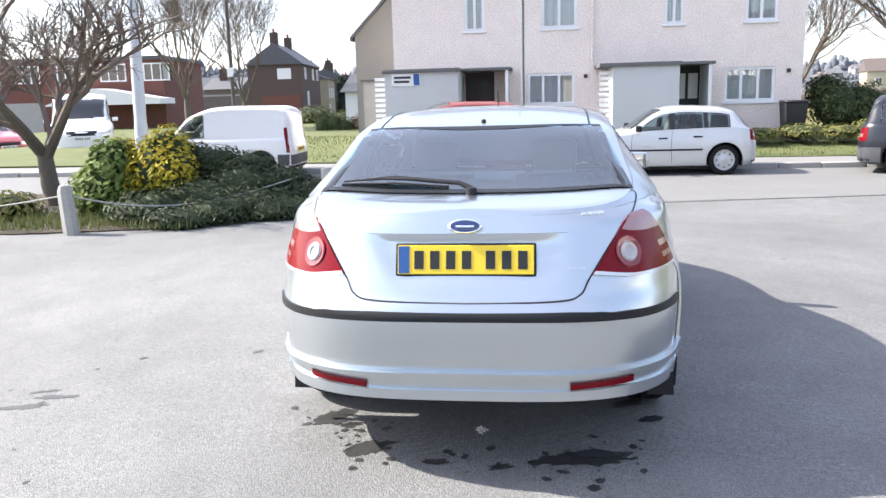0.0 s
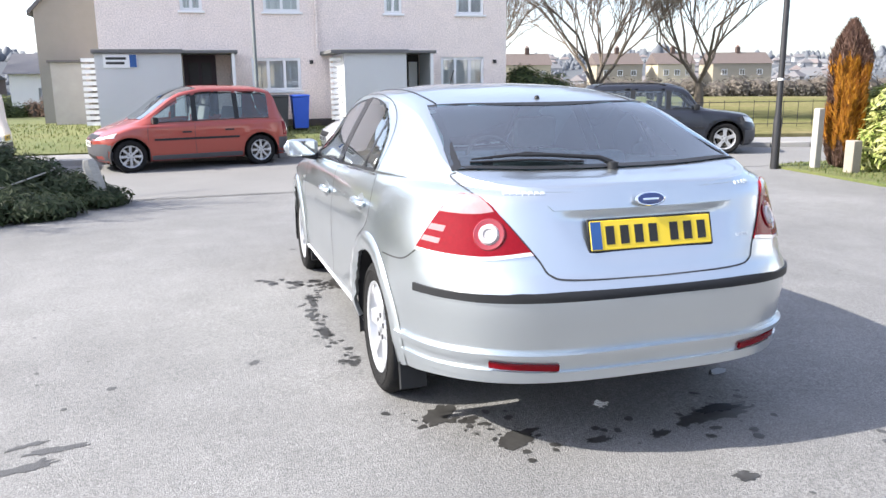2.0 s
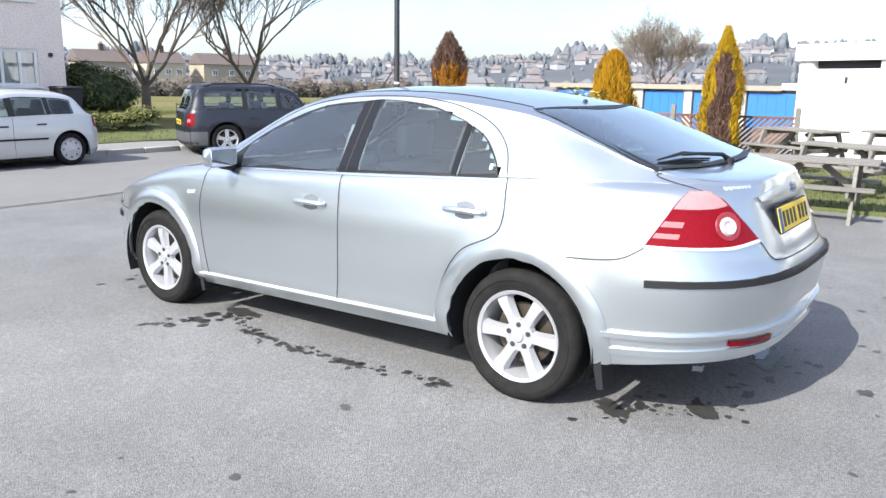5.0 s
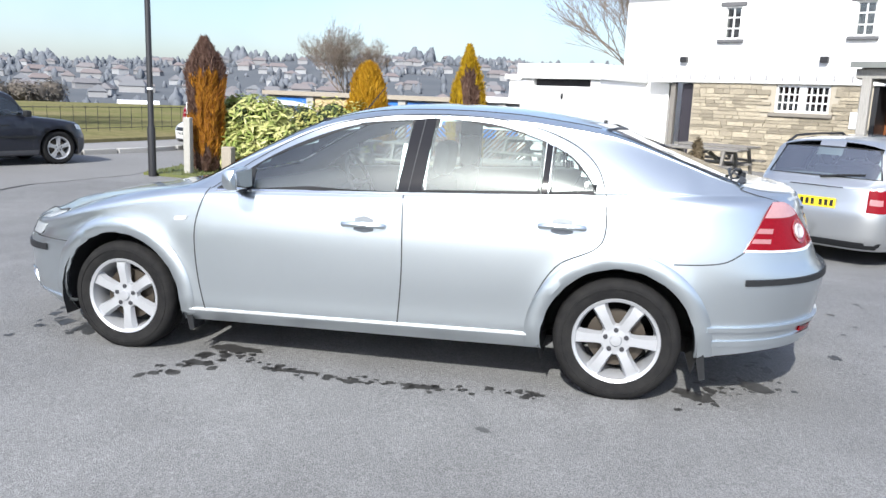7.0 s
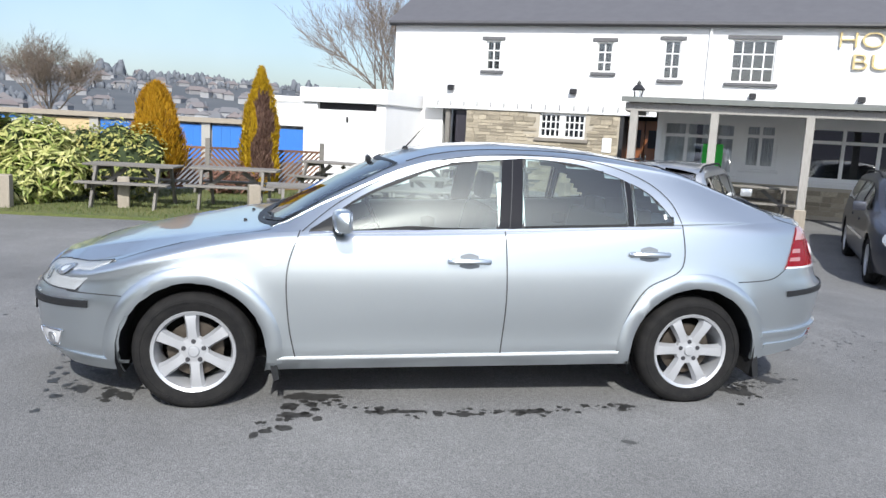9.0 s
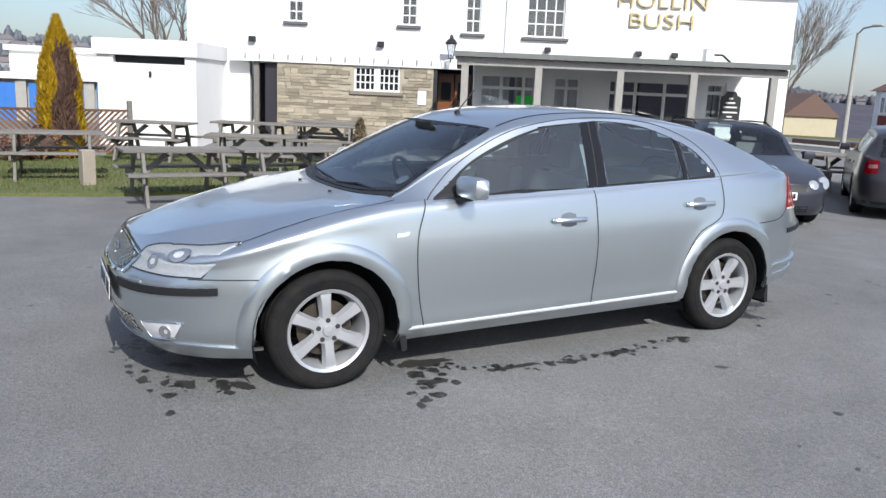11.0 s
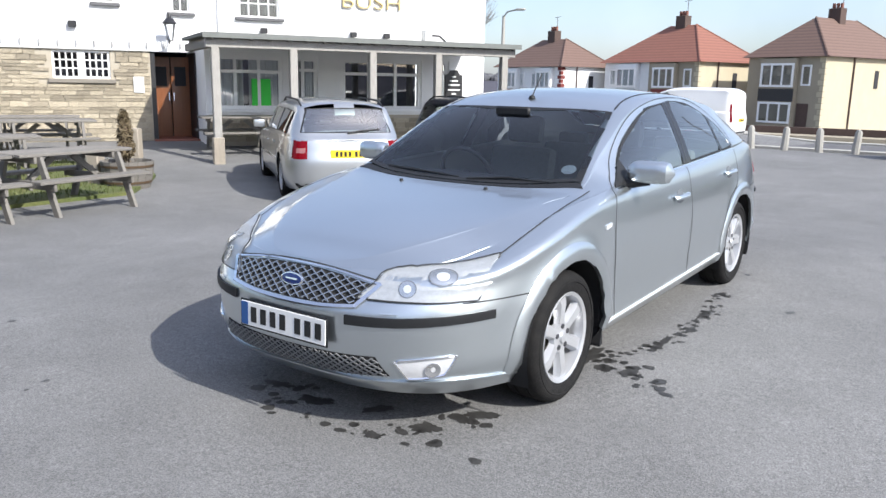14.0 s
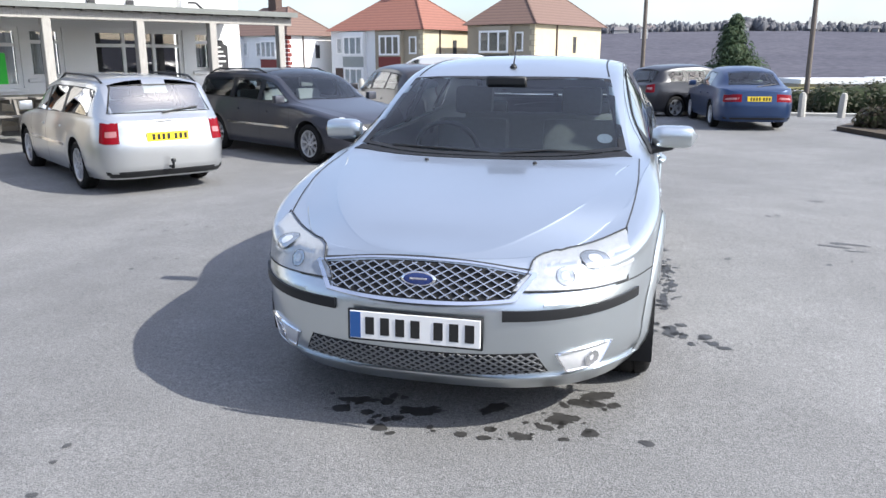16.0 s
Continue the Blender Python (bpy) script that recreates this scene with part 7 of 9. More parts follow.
    for ax in "lr":
        for y0, y1 in st["wins"][:2]:
            y = (y0 + 0.02) * L if y0 > .1 else (y0 + 0.012) * L
            part("shut_line", sh.line(ax, [(y, belt(y)), (y + 0.02, 0.42 * H), (y, 0.26)], 0.008, n=10), GAP, root)
            yh = y1 * L + 0.14
            zh = belt(yh) - 0.10 * H
            part("door_handle", sh.patch(ax, [(yh - 0.09, zh - 0.015), (yh + 0.09, zh - 0.015)], [(yh - 0.09, zh + 0.015), (yh + 0.09, zh + 0.015)], 4, 3, 0.02, 0.03), BLACK_TRIM if trim else PAINT, root)
        for (_, ya_), (yb_, _) in zip(st["wins"], st["wins"][1:]):
            a_, b_ = ya_ * L + 0.004, yb_ * L - 0.004
            part("pillar_trim", sh.patch(ax, [(a_, belt(a_) + 0.02 * H), (b_, belt(b_) + 0.02 * H)], [(a_, cant(a_) - 0.045 * H), (b_, cant(b_) - 0.045 * H)], 4, 6, 0.006, 0.01), BLACK_TRIM, root, "black window pillar")
        if trim or rails:
            part("side_moulding", sh.patch(ax, [(axles[0] - 0.45, 0.36 * H), (axles[1] + 0.45, 0.36 * H)], [(axles[0] - 0.45, 0.385 * H), (axles[1] + 0.45, 0.385 * H)], 10, 3, 0.012, 0.016), BLACK_TRIM if trim else CHROME, root, "thin side moulding")
        if dark_low:
            for e in (1, -1):
                y0, y1 = (L * 0.5 * e * 0.98, axles[0 if e > 0 else 1] + e * (wheel_r + 0.08))
                part("bumper_cladding", sh.patch(ax, [(y0, 0.24), (y1, 0.24)], [(y0, 0.34 * H), (y1, 0.34 * H)], 6, 4, 0.008, 0.012), GREYTRIM, root, "dark grey plastic bumper")
            part("sill_cladding", sh.patch(ax, [(axles[0] - wheel_r - 0.08, 0.22), (axles[1] + wheel_r + 0.08, 0.22)], [(axles[0] - wheel_r - 0.08, 0.31), (axles[1] + wheel_r + 0.08, 0.31)], 10, 3, 0.008, 0.012), GREYTRIM, root, "dark grey plastic sill")
    if dark_low:
        for ax in "fb":
            part("bumper_cladding", sh.patch(ax, [(-0.9 * W, 0.24), (0, 0.24), (0.9 * W, 0.24)], [(-0.9 * W, 0.33 * H), (0, 0.33 * H), (0.9 * W, 0.33 * H)], 16, 4, 0.008, 0.012), GREYTRIM, root, "dark grey plastic bumper")
    if style == "van":
        q, nr = sh.on("r", -L * 0.36, 0.40 * H)
        cap = lathe([(0.0, 0.006), (0.075, 0.006), (0.085, -0.004)], 18)
        cap.transform(Matrix.Translation(q) @ nr.to_track_quat("Z", "Y").to_matrix().to_4x4())
        part("fuel_cap", cap, BLACK_TRIM, root, "round black fuel cap")
    lz0, lz1 = st["lamp_z"][0] * H, st["lamp_z"][1] * H
    for sx in (1, -1):
        inn = 0.93 if style == "van" else 0.45 if style == "saloon" else (0.70 if st["nr"] < 5 or style == "estate" else 0.80)
        low = [(sx * inn * W, -L / 2, lz0), (sx * 0.90 * W, -L / 2 + 0.05, lz0), (sx * 0.97 * W, -L / 2 + (0.10 if style == "van" else 0.18), lz0 + 0.01)]
        high = [(x, y, lz1) for x, y, z in low]
        lp = part("tail_lamp", sh.wrap(low, high, n=8, m=5, off=0.006, thick=0.012), REDLENS, root, "red tail lamp")
        part("clear_section", sh.wrap(low, high, (0.1, 0.6), (0.32, 0.55), 6, 3, 0.0075, 0.004), LAMPPINK, lp)
        fz = 0.40 * H if style not in ("suv",) else 0.46 * H
        low = [(sx * 0.52 * W, L / 2, fz), (sx * 0.78 * W, L / 2 - 0.06, fz), (sx * 0.95 * W, L / 2 - 0.30, fz + 0.02)]
        high = [(x, y - 0.06, z + 0.10) for x, y, z in low]
        if not round_lamps:
            part("headlamp", sh.wrap(low, high, n=8, m=5, off=0.006, thick=0.012), CLEARLENS, root, "clear headlamp")
        mir = box(sx * (W - 0.02), st["wins"][0][0] * L - 0.09, belt(st["wins"][0][0] * L) + 0.02, sx * (W + 0.16), st["wins"][0][0] * L + 0.02, belt(st["wins"][0][0] * L) + 0.15, 0.03, seg=2)
        part("door_mirror", mir, BLACK_TRIM if trim else PAINT, root)
        for y in axles:
            wheel(root, sx * (W - 0.115), y, wheel_r, wheel_r, wheel_r * 0.68, 0.19, sx, spokes, ALLOY if rim != "black" else BLACK_TRIM, "alloy" if rim == "alloy" else "cap")
        if rails:
            zr = [sh.on("t", sx * (st["roof"] - .07) * W, y * L)[0] for y in (-0.0, -.05, -.2, -.34, -.39)]
            part("roof_rail", tube([zr[0], zr[1] + Vector((0, 0, .05)), zr[2] + Vector((0, 0, .055)), zr[3] + Vector((0, 0, .05)), zr[4]], 0.015, 6), BLACK_TRIM, root, "black roof rail")
    if round_lamps:
        for sx in (1, -1):
            for x, z, rr in ((0.80, 0.455, 0.10), (0.58, 0.44, 0.08)):
                q, nr = sh.on("f", sx * x * W, z * H)
                lamp = lathe([(0.0, 0.012), (rr * 0.6, 0.010), (rr * 0.93, 0.003), (rr, -0.03)], 20)
                lamp.transform(Matrix.Translation(q) @ (nr + Vector((0, 0.6, 0))).to_track_quat("Z", "Y").to_matrix().to_4x4())
                part("headlamp", lamp, material("round_lamp_glass", (0.40, 0.42, 0.44), 0.12, 0.4, vary=0.4, scale=30, coat=1.0), root, "round clear headlamp")
    part("grille", sh.patch("f", [(-0.42 * W, 0.37 * H), (0.42 * W, 0.37 * H)], [(-0.48 * W, 0.435 * H), (0.48 * W, 0.435 * H)], 8, 3, 0.006, 0.012), BLACK_TRIM, root)
    part("lower_grille", sh.patch("f", [(-0.5 * W, 0.25), (0.5 * W, 0.25)], [(-0.5 * W, 0.25 + 0.06 * H), (0.5 * W, 0.25 + 0.06 * H)], 8, 3, 0.004, 0.008), DARK, root)
    part("rear_strip", sh.patch("b", [(-0.84 * W, 0.26), (0.84 * W, 0.26)], [(-0.86 * W, 0.30), (0.86 * W, 0.30)], 10, 3, 0.01, 0.014), BLACK_TRIM, root)
    if plate:
        p, nr = sh.on("b", 0, lz0 + (0.06 if style != "hatch" else -0.17))
        number_plate(root, p.y - 0.014, p.z, PLATE_Y, True)
        p, nr = sh.on("f", 0, 0.33 * H)
        number_plate(root, p.y + 0.014, p.z, PLATE_W, False)
    w = tube([sh.on("b", 0.0, H * 0.68)[0] + Vector((0, -0.02, 0)), sh.on("b", 0.25 * W, H * 0.70)[0] + Vector((0, -0.03, 0)), sh.on("b", 0.55 * W, H * 0.715)[0] + Vector((0, -0.02, 0))], 0.012, 6)
    if st["back"]:
        part("rear_wiper", w, BLACK_TRIM, root)
    else:
        w.free()
    if tow:
        part("bumper_valance", sh.patch("b", [(-0.80 * W, 0.225), (0, 0.225), (0.80 * W, 0.225)], [(-0.84 * W, 0.272), (0, 0.272), (0.84 * W, 0.272)], 16, 5, 0.008, 0.012), BLACK_TRIM, root, "black lower bumper")
        part("plate_recess_line", sh.line("b", [(-0.30, 0.885), (0.30, 0.885)], 0.012, 0.002, smooth=False), GAP, root)
        t = tube([(0, -L / 2 + 0.2, 0.33), (0, -L / 2 - 0.08, 0.33), (0, -L / 2 - 0.10, 0.40)], 0.02, 8)
        lathe([(0.0, 0.38), (0.028, 0.40), (0.03, 0.42), (0.02, 0.44), (0.0, 0.445)], 12, "z", (0, -L / 2 - 0.10, 0), t)
        part("tow_bar", t, BLACK_TRIM, root, "tow bar with ball")
    if style != "van":
        for x in (-0.36, 0.36):
            seat(root, x, L * 0.03, 0.30 * H * 0.9, 0.46, 0.42 * H)
        seat(root, 0, -L * 0.15, 0.30 * H * 0.9, 1.1, 0.40 * H, headrest=False)
    f = bmesh.new()
    f.faces.new([f.verts.new(p) for p in ((-0.8 * W, L * 0.25, 0.28 * H), (0.8 * W, L * 0.25, 0.28 * H), (0.8 * W, -L * 0.42, 0.28 * H), (-0.8 * W, -L * 0.42, 0.28 * H))])
    part("cabin_floor", f, FABRIC, root)
    return root


def spot(x, y, rz):
    return pose(x, y, land(x, y), 0, 0, rz)


road_car("silver_estate_car", spot(6.77, -4.85, -126), "silver estate car with black roof rails and tow bar", (0.52, 0.535, 0.545), "estate", 4.55, 0.85, 1.45, 2.66, 0.85, rails=True, trim=False, tow=True, spokes=7, cols=70, glass_mat=PALEGLASS)
road_car("dark_estate_car", spot(5.25, -7.98, 59.7), "dark grey-blue estate car parked facing the silver hatchback", (0.048, 0.051, 0.066), "estate", 4.82, 0.90, 1.46, 2.83, 0.5, rails=True, trim=False, spokes=9, cols=70, glass_mat=CARGLASS, round_lamps=True)
road_car("grey_hatchback", spot(4.26, -11.33, -141.3), "grey five-door hatchback with red tail lamps", (0.055, 0.052, 0.056), "hatch", 4.42, 0.905, 1.51, 2.68, 0.6, trim=False, cols=64)
road_car("black_hatchback", spot(-1.95, -19.7, 127), "black hatchback parked near the road bollards", (0.012, 0.013, 0.018), "hatch", 4.34, 0.92, 1.49, 2.64, 0.3, trim=False)
road_car("blue_saloon", spot(-2.85, -16.4, -172), "blue coupe-like saloon seen from behind", (0.018, 0.042, 0.11), "saloon", 4.63, 0.855, 1.43, 2.60, 0.5, trim=False)
road_car("white_panel_van", spot(6.8, -22.4, -92), "white panel van parked beside the road", (0.78, 0.78, 0.77), "van", 4.1, 0.84, 1.72, 2.65, rim="cap", trim=False, category="van")
road_car("red_people_carrier", spot(-1.84, 12.5, 105), "orange-red compact people carrier with grey bumpers", (0.30, 0.042, 0.028), "mpv", 3.86, 0.935, 1.64, 2.58, 0.2, dark_low=True, spokes=8, glass_mat=HAZEGLASS, cols=66)
road_car("white_small_hatchback", spot(2.85, 12.4, 92), "pale silver small hatchback with black side mouldings", (0.56, 0.57, 0.575), "hatch", 3.82, 0.82, 1.44, 2.45, 0.4, rim="cap", spokes=8, cols=66)
road_car("dark_off_roader", spot(8.75, 11.4, -115.5), "dark blue-black compact off-roader with alloy wheels", (0.009, 0.011, 0.019), "suv", 4.08, 0.88, 1.57, 2.45, 0.1, wheel_r=0.345, dark_low=True, rails=True, cols=66, glass_mat=HAZEGLASS)
road_car("white_delivery_van", spot(-7.1, 12.6, 92), "small white van with a dark rear bumper", (0.80, 0.80, 0.79), "van", 3.65, 0.84, 1.66, 2.35, rim="cap", trim=False, dark_low=True, category="van")
road_car("white_transit_van", spot(-15.6, 20.8, -150), "large white van parked on the side street", (0.80, 0.80, 0.79), "van", 5.2, 0.98, 2.2, 2.9, rim="cap", trim=False, category="van", wheel_r=0.34)
road_car("red_far_car", spot(-18.9, 20.0, -120), "red car parked on the side street", (0.35, 0.03, 0.03), "hatch", 4.0, 0.84, 1.45, 2.5, rim="cap", trim=False)
road_car("white_parked_hatchback", spot(15.9, 8.8, 53), "white hatchback parked beyond the conifer", (0.78, 0.79, 0.80), "hatch", 4.2, 0.87, 1.45, 2.57, trim=False)
road_car("maroon_parked_car", spot(22.0, 13.2, -75), "maroon car parked beyond the conifer", (0.16, 0.015, 0.03), "hatch", 4.1, 0.85, 1.45, 2.5, trim=False)

# ---- trees and shrubs ----
BARK = material("grey_bark", (0.14, 0.115, 0.09), 0.9, vary=0.5, scale=5, stretch=(3, 3, 0.6), bump=0.6, bump_scale=20)
TWIG = material("twigs", (0.17, 0.135, 0.11), 0.9, vary=0.3, scale=3)


def bare_tree(name, x, y, height, spread, trunk_r, label, seed, depth=5, fork=0.28, lean=(0, 0), up=0.55, kids=(3, 4), z=None, limb=0.36):
    """A leafless tree: a tapered trunk and limbs that fork down to twigs."""
    rnd = random.Random(seed)
    root = thing(name, pose(x, y, land(x, y) - 0.05 if z is None else z), label, "tree")
    trunk, crown = bmesh.new(), bmesh.new()
    top = Vector((lean[0], lean[1], height * fork))
    mid = top * 0.5 + Vector((rnd.uniform(-.06, .06), rnd.uniform(-.06, .06), 0))
    tube([(0, 0, -0.2), (0, 0, 0.05), mid, top], [trunk_r * 1.35, trunk_r * 1.1, trunk_r * 0.9, trunk_r * 0.78], 10, trunk)

    def grow(p, d, length, r, level):
        bend = Vector((rnd.uniform(-1, 1), rnd.uniform(-1, 1), rnd.uniform(-0.3, 0.8))) * length * 0.12
        q = p + d * length * 0.5 + bend
        e = p + d * length + bend * 0.6 + Vector((0, 0, up * length * 0.12))
        seg = 7 if level == 0 else (5 if level < 3 else 3)
        tube([p, q, e], [max(r, 0.006), max(r * 0.8, 0.005), max(r * 0.58, 0.004)], seg, trunk if level == 0 else crown, caps=False)
        if level >= depth:
            return
        for k in range(rnd.randint(*kids)):
            t = rnd.uniform(0.3, 1.0) if k else 1.0
            s = p.lerp(q, t * 2) if t < 0.5 else q.lerp(e, t * 2 - 1)
            nd = (d + Vector((rnd.uniform(-1, 1), rnd.uniform(-1, 1), rnd.uniform(-0.5, 0.7))) * 0.66 * spread + Vector((0, 0, up * 0.3))).normalized()
            grow(s, nd, length * rnd.uniform(0.60, 0.90), r * (0.60 if k else 0.68) * rnd.uniform(0.85, 1.0), level + 1)
    n = rnd.randint(4, 5)
    for k in range(n):
        a = k * math.tau / n + rnd.uniform(-0.4, 0.4)
        d = Vector((math.cos(a) * 0.62 * spread, math.sin(a) * 0.62 * spread, 0.85 if k else 1.3)).normalized()
        grow(top - Vector((0, 0, rnd.uniform(0, 0.12) * height * fork)), d, height * 0.27, trunk_r * limb, 0)
    part("trunk", trunk, BARK, root)
    c = part("crown", crown, TWIG, root, "bare branching twigs")
    c["kind"] = "stuff"
    return root


def leaf_cloud(root, blobs, count, size, mat, seed, name="crown", long=1.6, up=0.5, droop=0.0):
    """Leaves spread through overlapping lumps (x, y, z, rx, rz)."""
    rnd = random.Random(seed)
    vs, fs = [], []
    for _ in range(count):
        bx, by, bz, rx, rz = rnd.choice(blobs)
        d = Vector((rnd.gauss(0, 1), rnd.gauss(0, 1), rnd.gauss(0, 1))).normalized()
        k = rnd.uniform(0.55, 1.05)
        p = Vector((bx + d.x * rx * k, by + d.y * rx * k, max(bz + d.z * rz * k, 0.02)))
        n = (d + Vector((rnd.uniform(-.7, .7), rnd.uniform(-.7, .7), rnd.uniform(-.4, .7) + up))).normalized()
        a = n.cross(Vector((rnd.uniform(-1, 1), rnd.uniform(-1, 1), rnd.uniform(-1, 1) - droop))).normalized()
        b = n.cross(a)
        s = size * rnd.uniform(0.6, 1.3)
        k = len(vs)
        vs += [tuple(p - a * s * long * 0.5), tuple(p + b * s * 0.4 + n * s * 0.08), tuple(p + a * s * long * 0.5), tuple(p - b * s * 0.4 + n * s * 0.08)]
        fs.append((k, k + 1, k + 2, k + 3))
    me = bpy.data.meshes.new(name)
    me.from_pydata(vs, [], fs)
    me.materials.append(mat)
    ob = new(name, me)
    ob.parent = root
    ob["kind"] = "stuff"
    return ob


# lumps in a darker leaf colour, painting the shade deep inside a shrub
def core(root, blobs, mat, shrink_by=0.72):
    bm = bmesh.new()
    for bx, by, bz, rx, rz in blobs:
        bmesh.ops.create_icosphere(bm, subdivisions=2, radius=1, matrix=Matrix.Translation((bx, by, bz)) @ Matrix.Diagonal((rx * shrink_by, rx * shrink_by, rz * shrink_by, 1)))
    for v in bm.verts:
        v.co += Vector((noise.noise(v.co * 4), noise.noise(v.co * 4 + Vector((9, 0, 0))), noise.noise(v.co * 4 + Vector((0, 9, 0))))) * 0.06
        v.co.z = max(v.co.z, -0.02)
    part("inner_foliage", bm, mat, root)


def conifer(x, y, h, w, col, col2, label, seed, girth, dead=None, foot=0.12, count=9000):
    """An upright conifer: fine upright sprays over an uneven column whose girth changes with height."""
    rnd = random.Random(seed)
    t = thing("conifer", pose(x, y, land(x, y)), label, "conifer")

    def radius(f, a):
        lump = noise.noise(Vector((math.cos(a) * 1.5, math.sin(a) * 1.5, f * 2.6 + seed)))
        fine = noise.noise(Vector((math.cos(a) * 4.5, math.sin(a) * 4.5, f * 5.0 + seed)))
        return w * ramp(f, girth) * (0.94 + 0.52 * lump + 0.34 * fine)

    def is_dead(f, a):
        j = noise.noise(Vector((math.cos(a) * 3, math.sin(a) * 3, f * 6 + 2 * seed))) * 0.35
        return bool(dead) and dead(f + j * 0.25, math.cos(a + j), math.sin(a + j))
    part("trunk", tube([(0, 0, -0.2), (0, 0, h * 0.6)], [0.06, 0.02], 8), BARK, t)
    bm = bmesh.new()
    rows, R, K = [], 26, 28
    for i in range(R + 1):
        f = i / R
        rows.append([bm.verts.new((radius(f, k * math.tau / K) * 0.88 * math.cos(k * math.tau / K), radius(f, k * math.tau / K) * 0.88 * math.sin(k * math.tau / K), foot + (h - foot) * f * 0.97)) for k in range(K)])
    for i in range(R):
        for k in range(K):
            q = bm.faces.new((rows[i][k], rows[i][(k + 1) % K], rows[i + 1][(k + 1) % K], rows[i + 1][k]))
            q.material_index = 1 if is_dead((i + 0.5) / R, (k + 0.5) * math.tau / K) else 0
    # column takes darkened foliage colours, so shade behind the sprays is painted
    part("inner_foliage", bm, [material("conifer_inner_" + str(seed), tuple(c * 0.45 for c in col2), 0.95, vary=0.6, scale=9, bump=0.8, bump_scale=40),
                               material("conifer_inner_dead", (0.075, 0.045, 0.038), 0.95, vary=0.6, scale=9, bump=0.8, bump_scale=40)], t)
    sets = {False: ([], []), True: ([], [])}
    for _ in range(int(count * 1.9)):
        f, a = rnd.random() ** 1.15, rnd.uniform(0, math.tau)
        k = rnd.uniform(0.86, 1.06)
        rr = radius(f, a) * k
        out = Vector((math.cos(a), math.sin(a), 0))
        p = out * rr + Vector((0, 0, foot + (h - foot) * f + rnd.uniform(-0.04, 0.04)))
        ax = (out * rnd.uniform(0.1, 0.7) + Vector((rnd.uniform(-.35, .35), rnd.uniform(-.35, .35), 1))).normalized()
        b_ = ax.cross(out + Vector((rnd.uniform(-.8, .8), rnd.uniform(-.8, .8), 0))).normalized()
        sz = rnd.uniform(0.6, 1.3)
        vs, fs = sets[is_dead(f, a)]
        i = len(vs)
        vs += [tuple(p - ax * 0.035 * sz), tuple(p + b_ * 0.013 * sz), tuple(p + ax * 0.095 * sz), tuple(p - b_ * 0.013 * sz)]
        fs.append((i, i + 1, i + 2, i + 3))
    for gone, (vs, fs) in sets.items():
        if fs:
            nm = "dead_foliage" if gone else "crown"
            me = bpy.data.meshes.new(nm)
            me.from_pydata(vs, [], fs)
            me.materials.append(leafy("conifer_dead", (0.10, 0.055, 0.045), (0.19, 0.12, 0.09)) if gone else leafy("conifer_" + str(seed), col, col2))
            ob = new(nm, me)
            ob.parent = t
            ob["kind"] = "stuff"
    return t


conifer(9.6, 6.74, 2.6, 0.33, (0.44, 0.20, 0.02), (0.25, 0.10, 0.025), "brown and amber columnar conifer, partly dead", 21, [(0, 0.55), (0.2, 0.85), (0.5, 0.95), (0.7, 1.0), (0.85, 0.8), (0.93, 0.45), (1, 0.08)],
        lambda f, c, s: f > 0.74 or (s > 0.35 and f > 0.4) or f < 0.12, count=11000)
conifer(12.0, 4.15, 2.32, 0.46, (0.50, 0.29, 0.02), (0.33, 0.17, 0.012), "golden-orange conifer cone beside the fence", 22, [(0, 0.55), (0.2, 0.95), (0.45, 1.0), (0.65, 0.9), (0.82, 0.66), (0.94, 0.35), (1, 0.06)],
        lambda f, c, s: f < 0.16, foot=0.3)
conifer(13.0, 2.13, 2.75, 0.38, (0.50, 0.34, 0.02), (0.32, 0.19, 0.012), "golden conifer with a dead grey-brown side", 23, [(0, 0.6), (0.2, 0.95), (0.4, 1.0), (0.6, 0.84), (0.75, 0.62), (0.88, 0.36), (1, 0.05)],
        lambda f, c, s: -0.75 < s < 0.3 and c < 0.2 and 0.1 < f < 0.8)


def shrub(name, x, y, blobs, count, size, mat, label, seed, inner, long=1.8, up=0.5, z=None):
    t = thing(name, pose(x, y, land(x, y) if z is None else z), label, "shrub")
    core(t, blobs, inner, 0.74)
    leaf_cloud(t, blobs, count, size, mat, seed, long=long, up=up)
    stems = bmesh.new()
    rnd = random.Random(seed)
    for k in range(7):
        b = blobs[k % len(blobs)]
        tube([(b[0] * 0.4 + rnd.uniform(-.1, .1), b[1] * 0.4 + rnd.uniform(-.1, .1), -0.1), (b[0], b[1], b[2])], [0.02, 0.008], 5, stems)
    part("stem", stems, BARK, t)
    return t


# near-black green stands for shade between the outer leaves
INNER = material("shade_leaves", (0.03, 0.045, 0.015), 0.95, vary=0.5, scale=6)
LAUREL = leafy("spotted_laurel", (0.58, 0.56, 0.24), (0.17, 0.24, 0.045), 0.35)
VARIEG = leafy("variegated_leaves", (0.50, 0.45, 0.16), (0.20, 0.25, 0.07), 0.45)
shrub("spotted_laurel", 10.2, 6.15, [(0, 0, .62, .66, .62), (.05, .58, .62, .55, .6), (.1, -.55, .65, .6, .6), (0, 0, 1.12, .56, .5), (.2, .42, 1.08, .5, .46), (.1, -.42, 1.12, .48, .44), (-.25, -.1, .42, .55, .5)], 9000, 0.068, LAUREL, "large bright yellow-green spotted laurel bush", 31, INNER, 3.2)
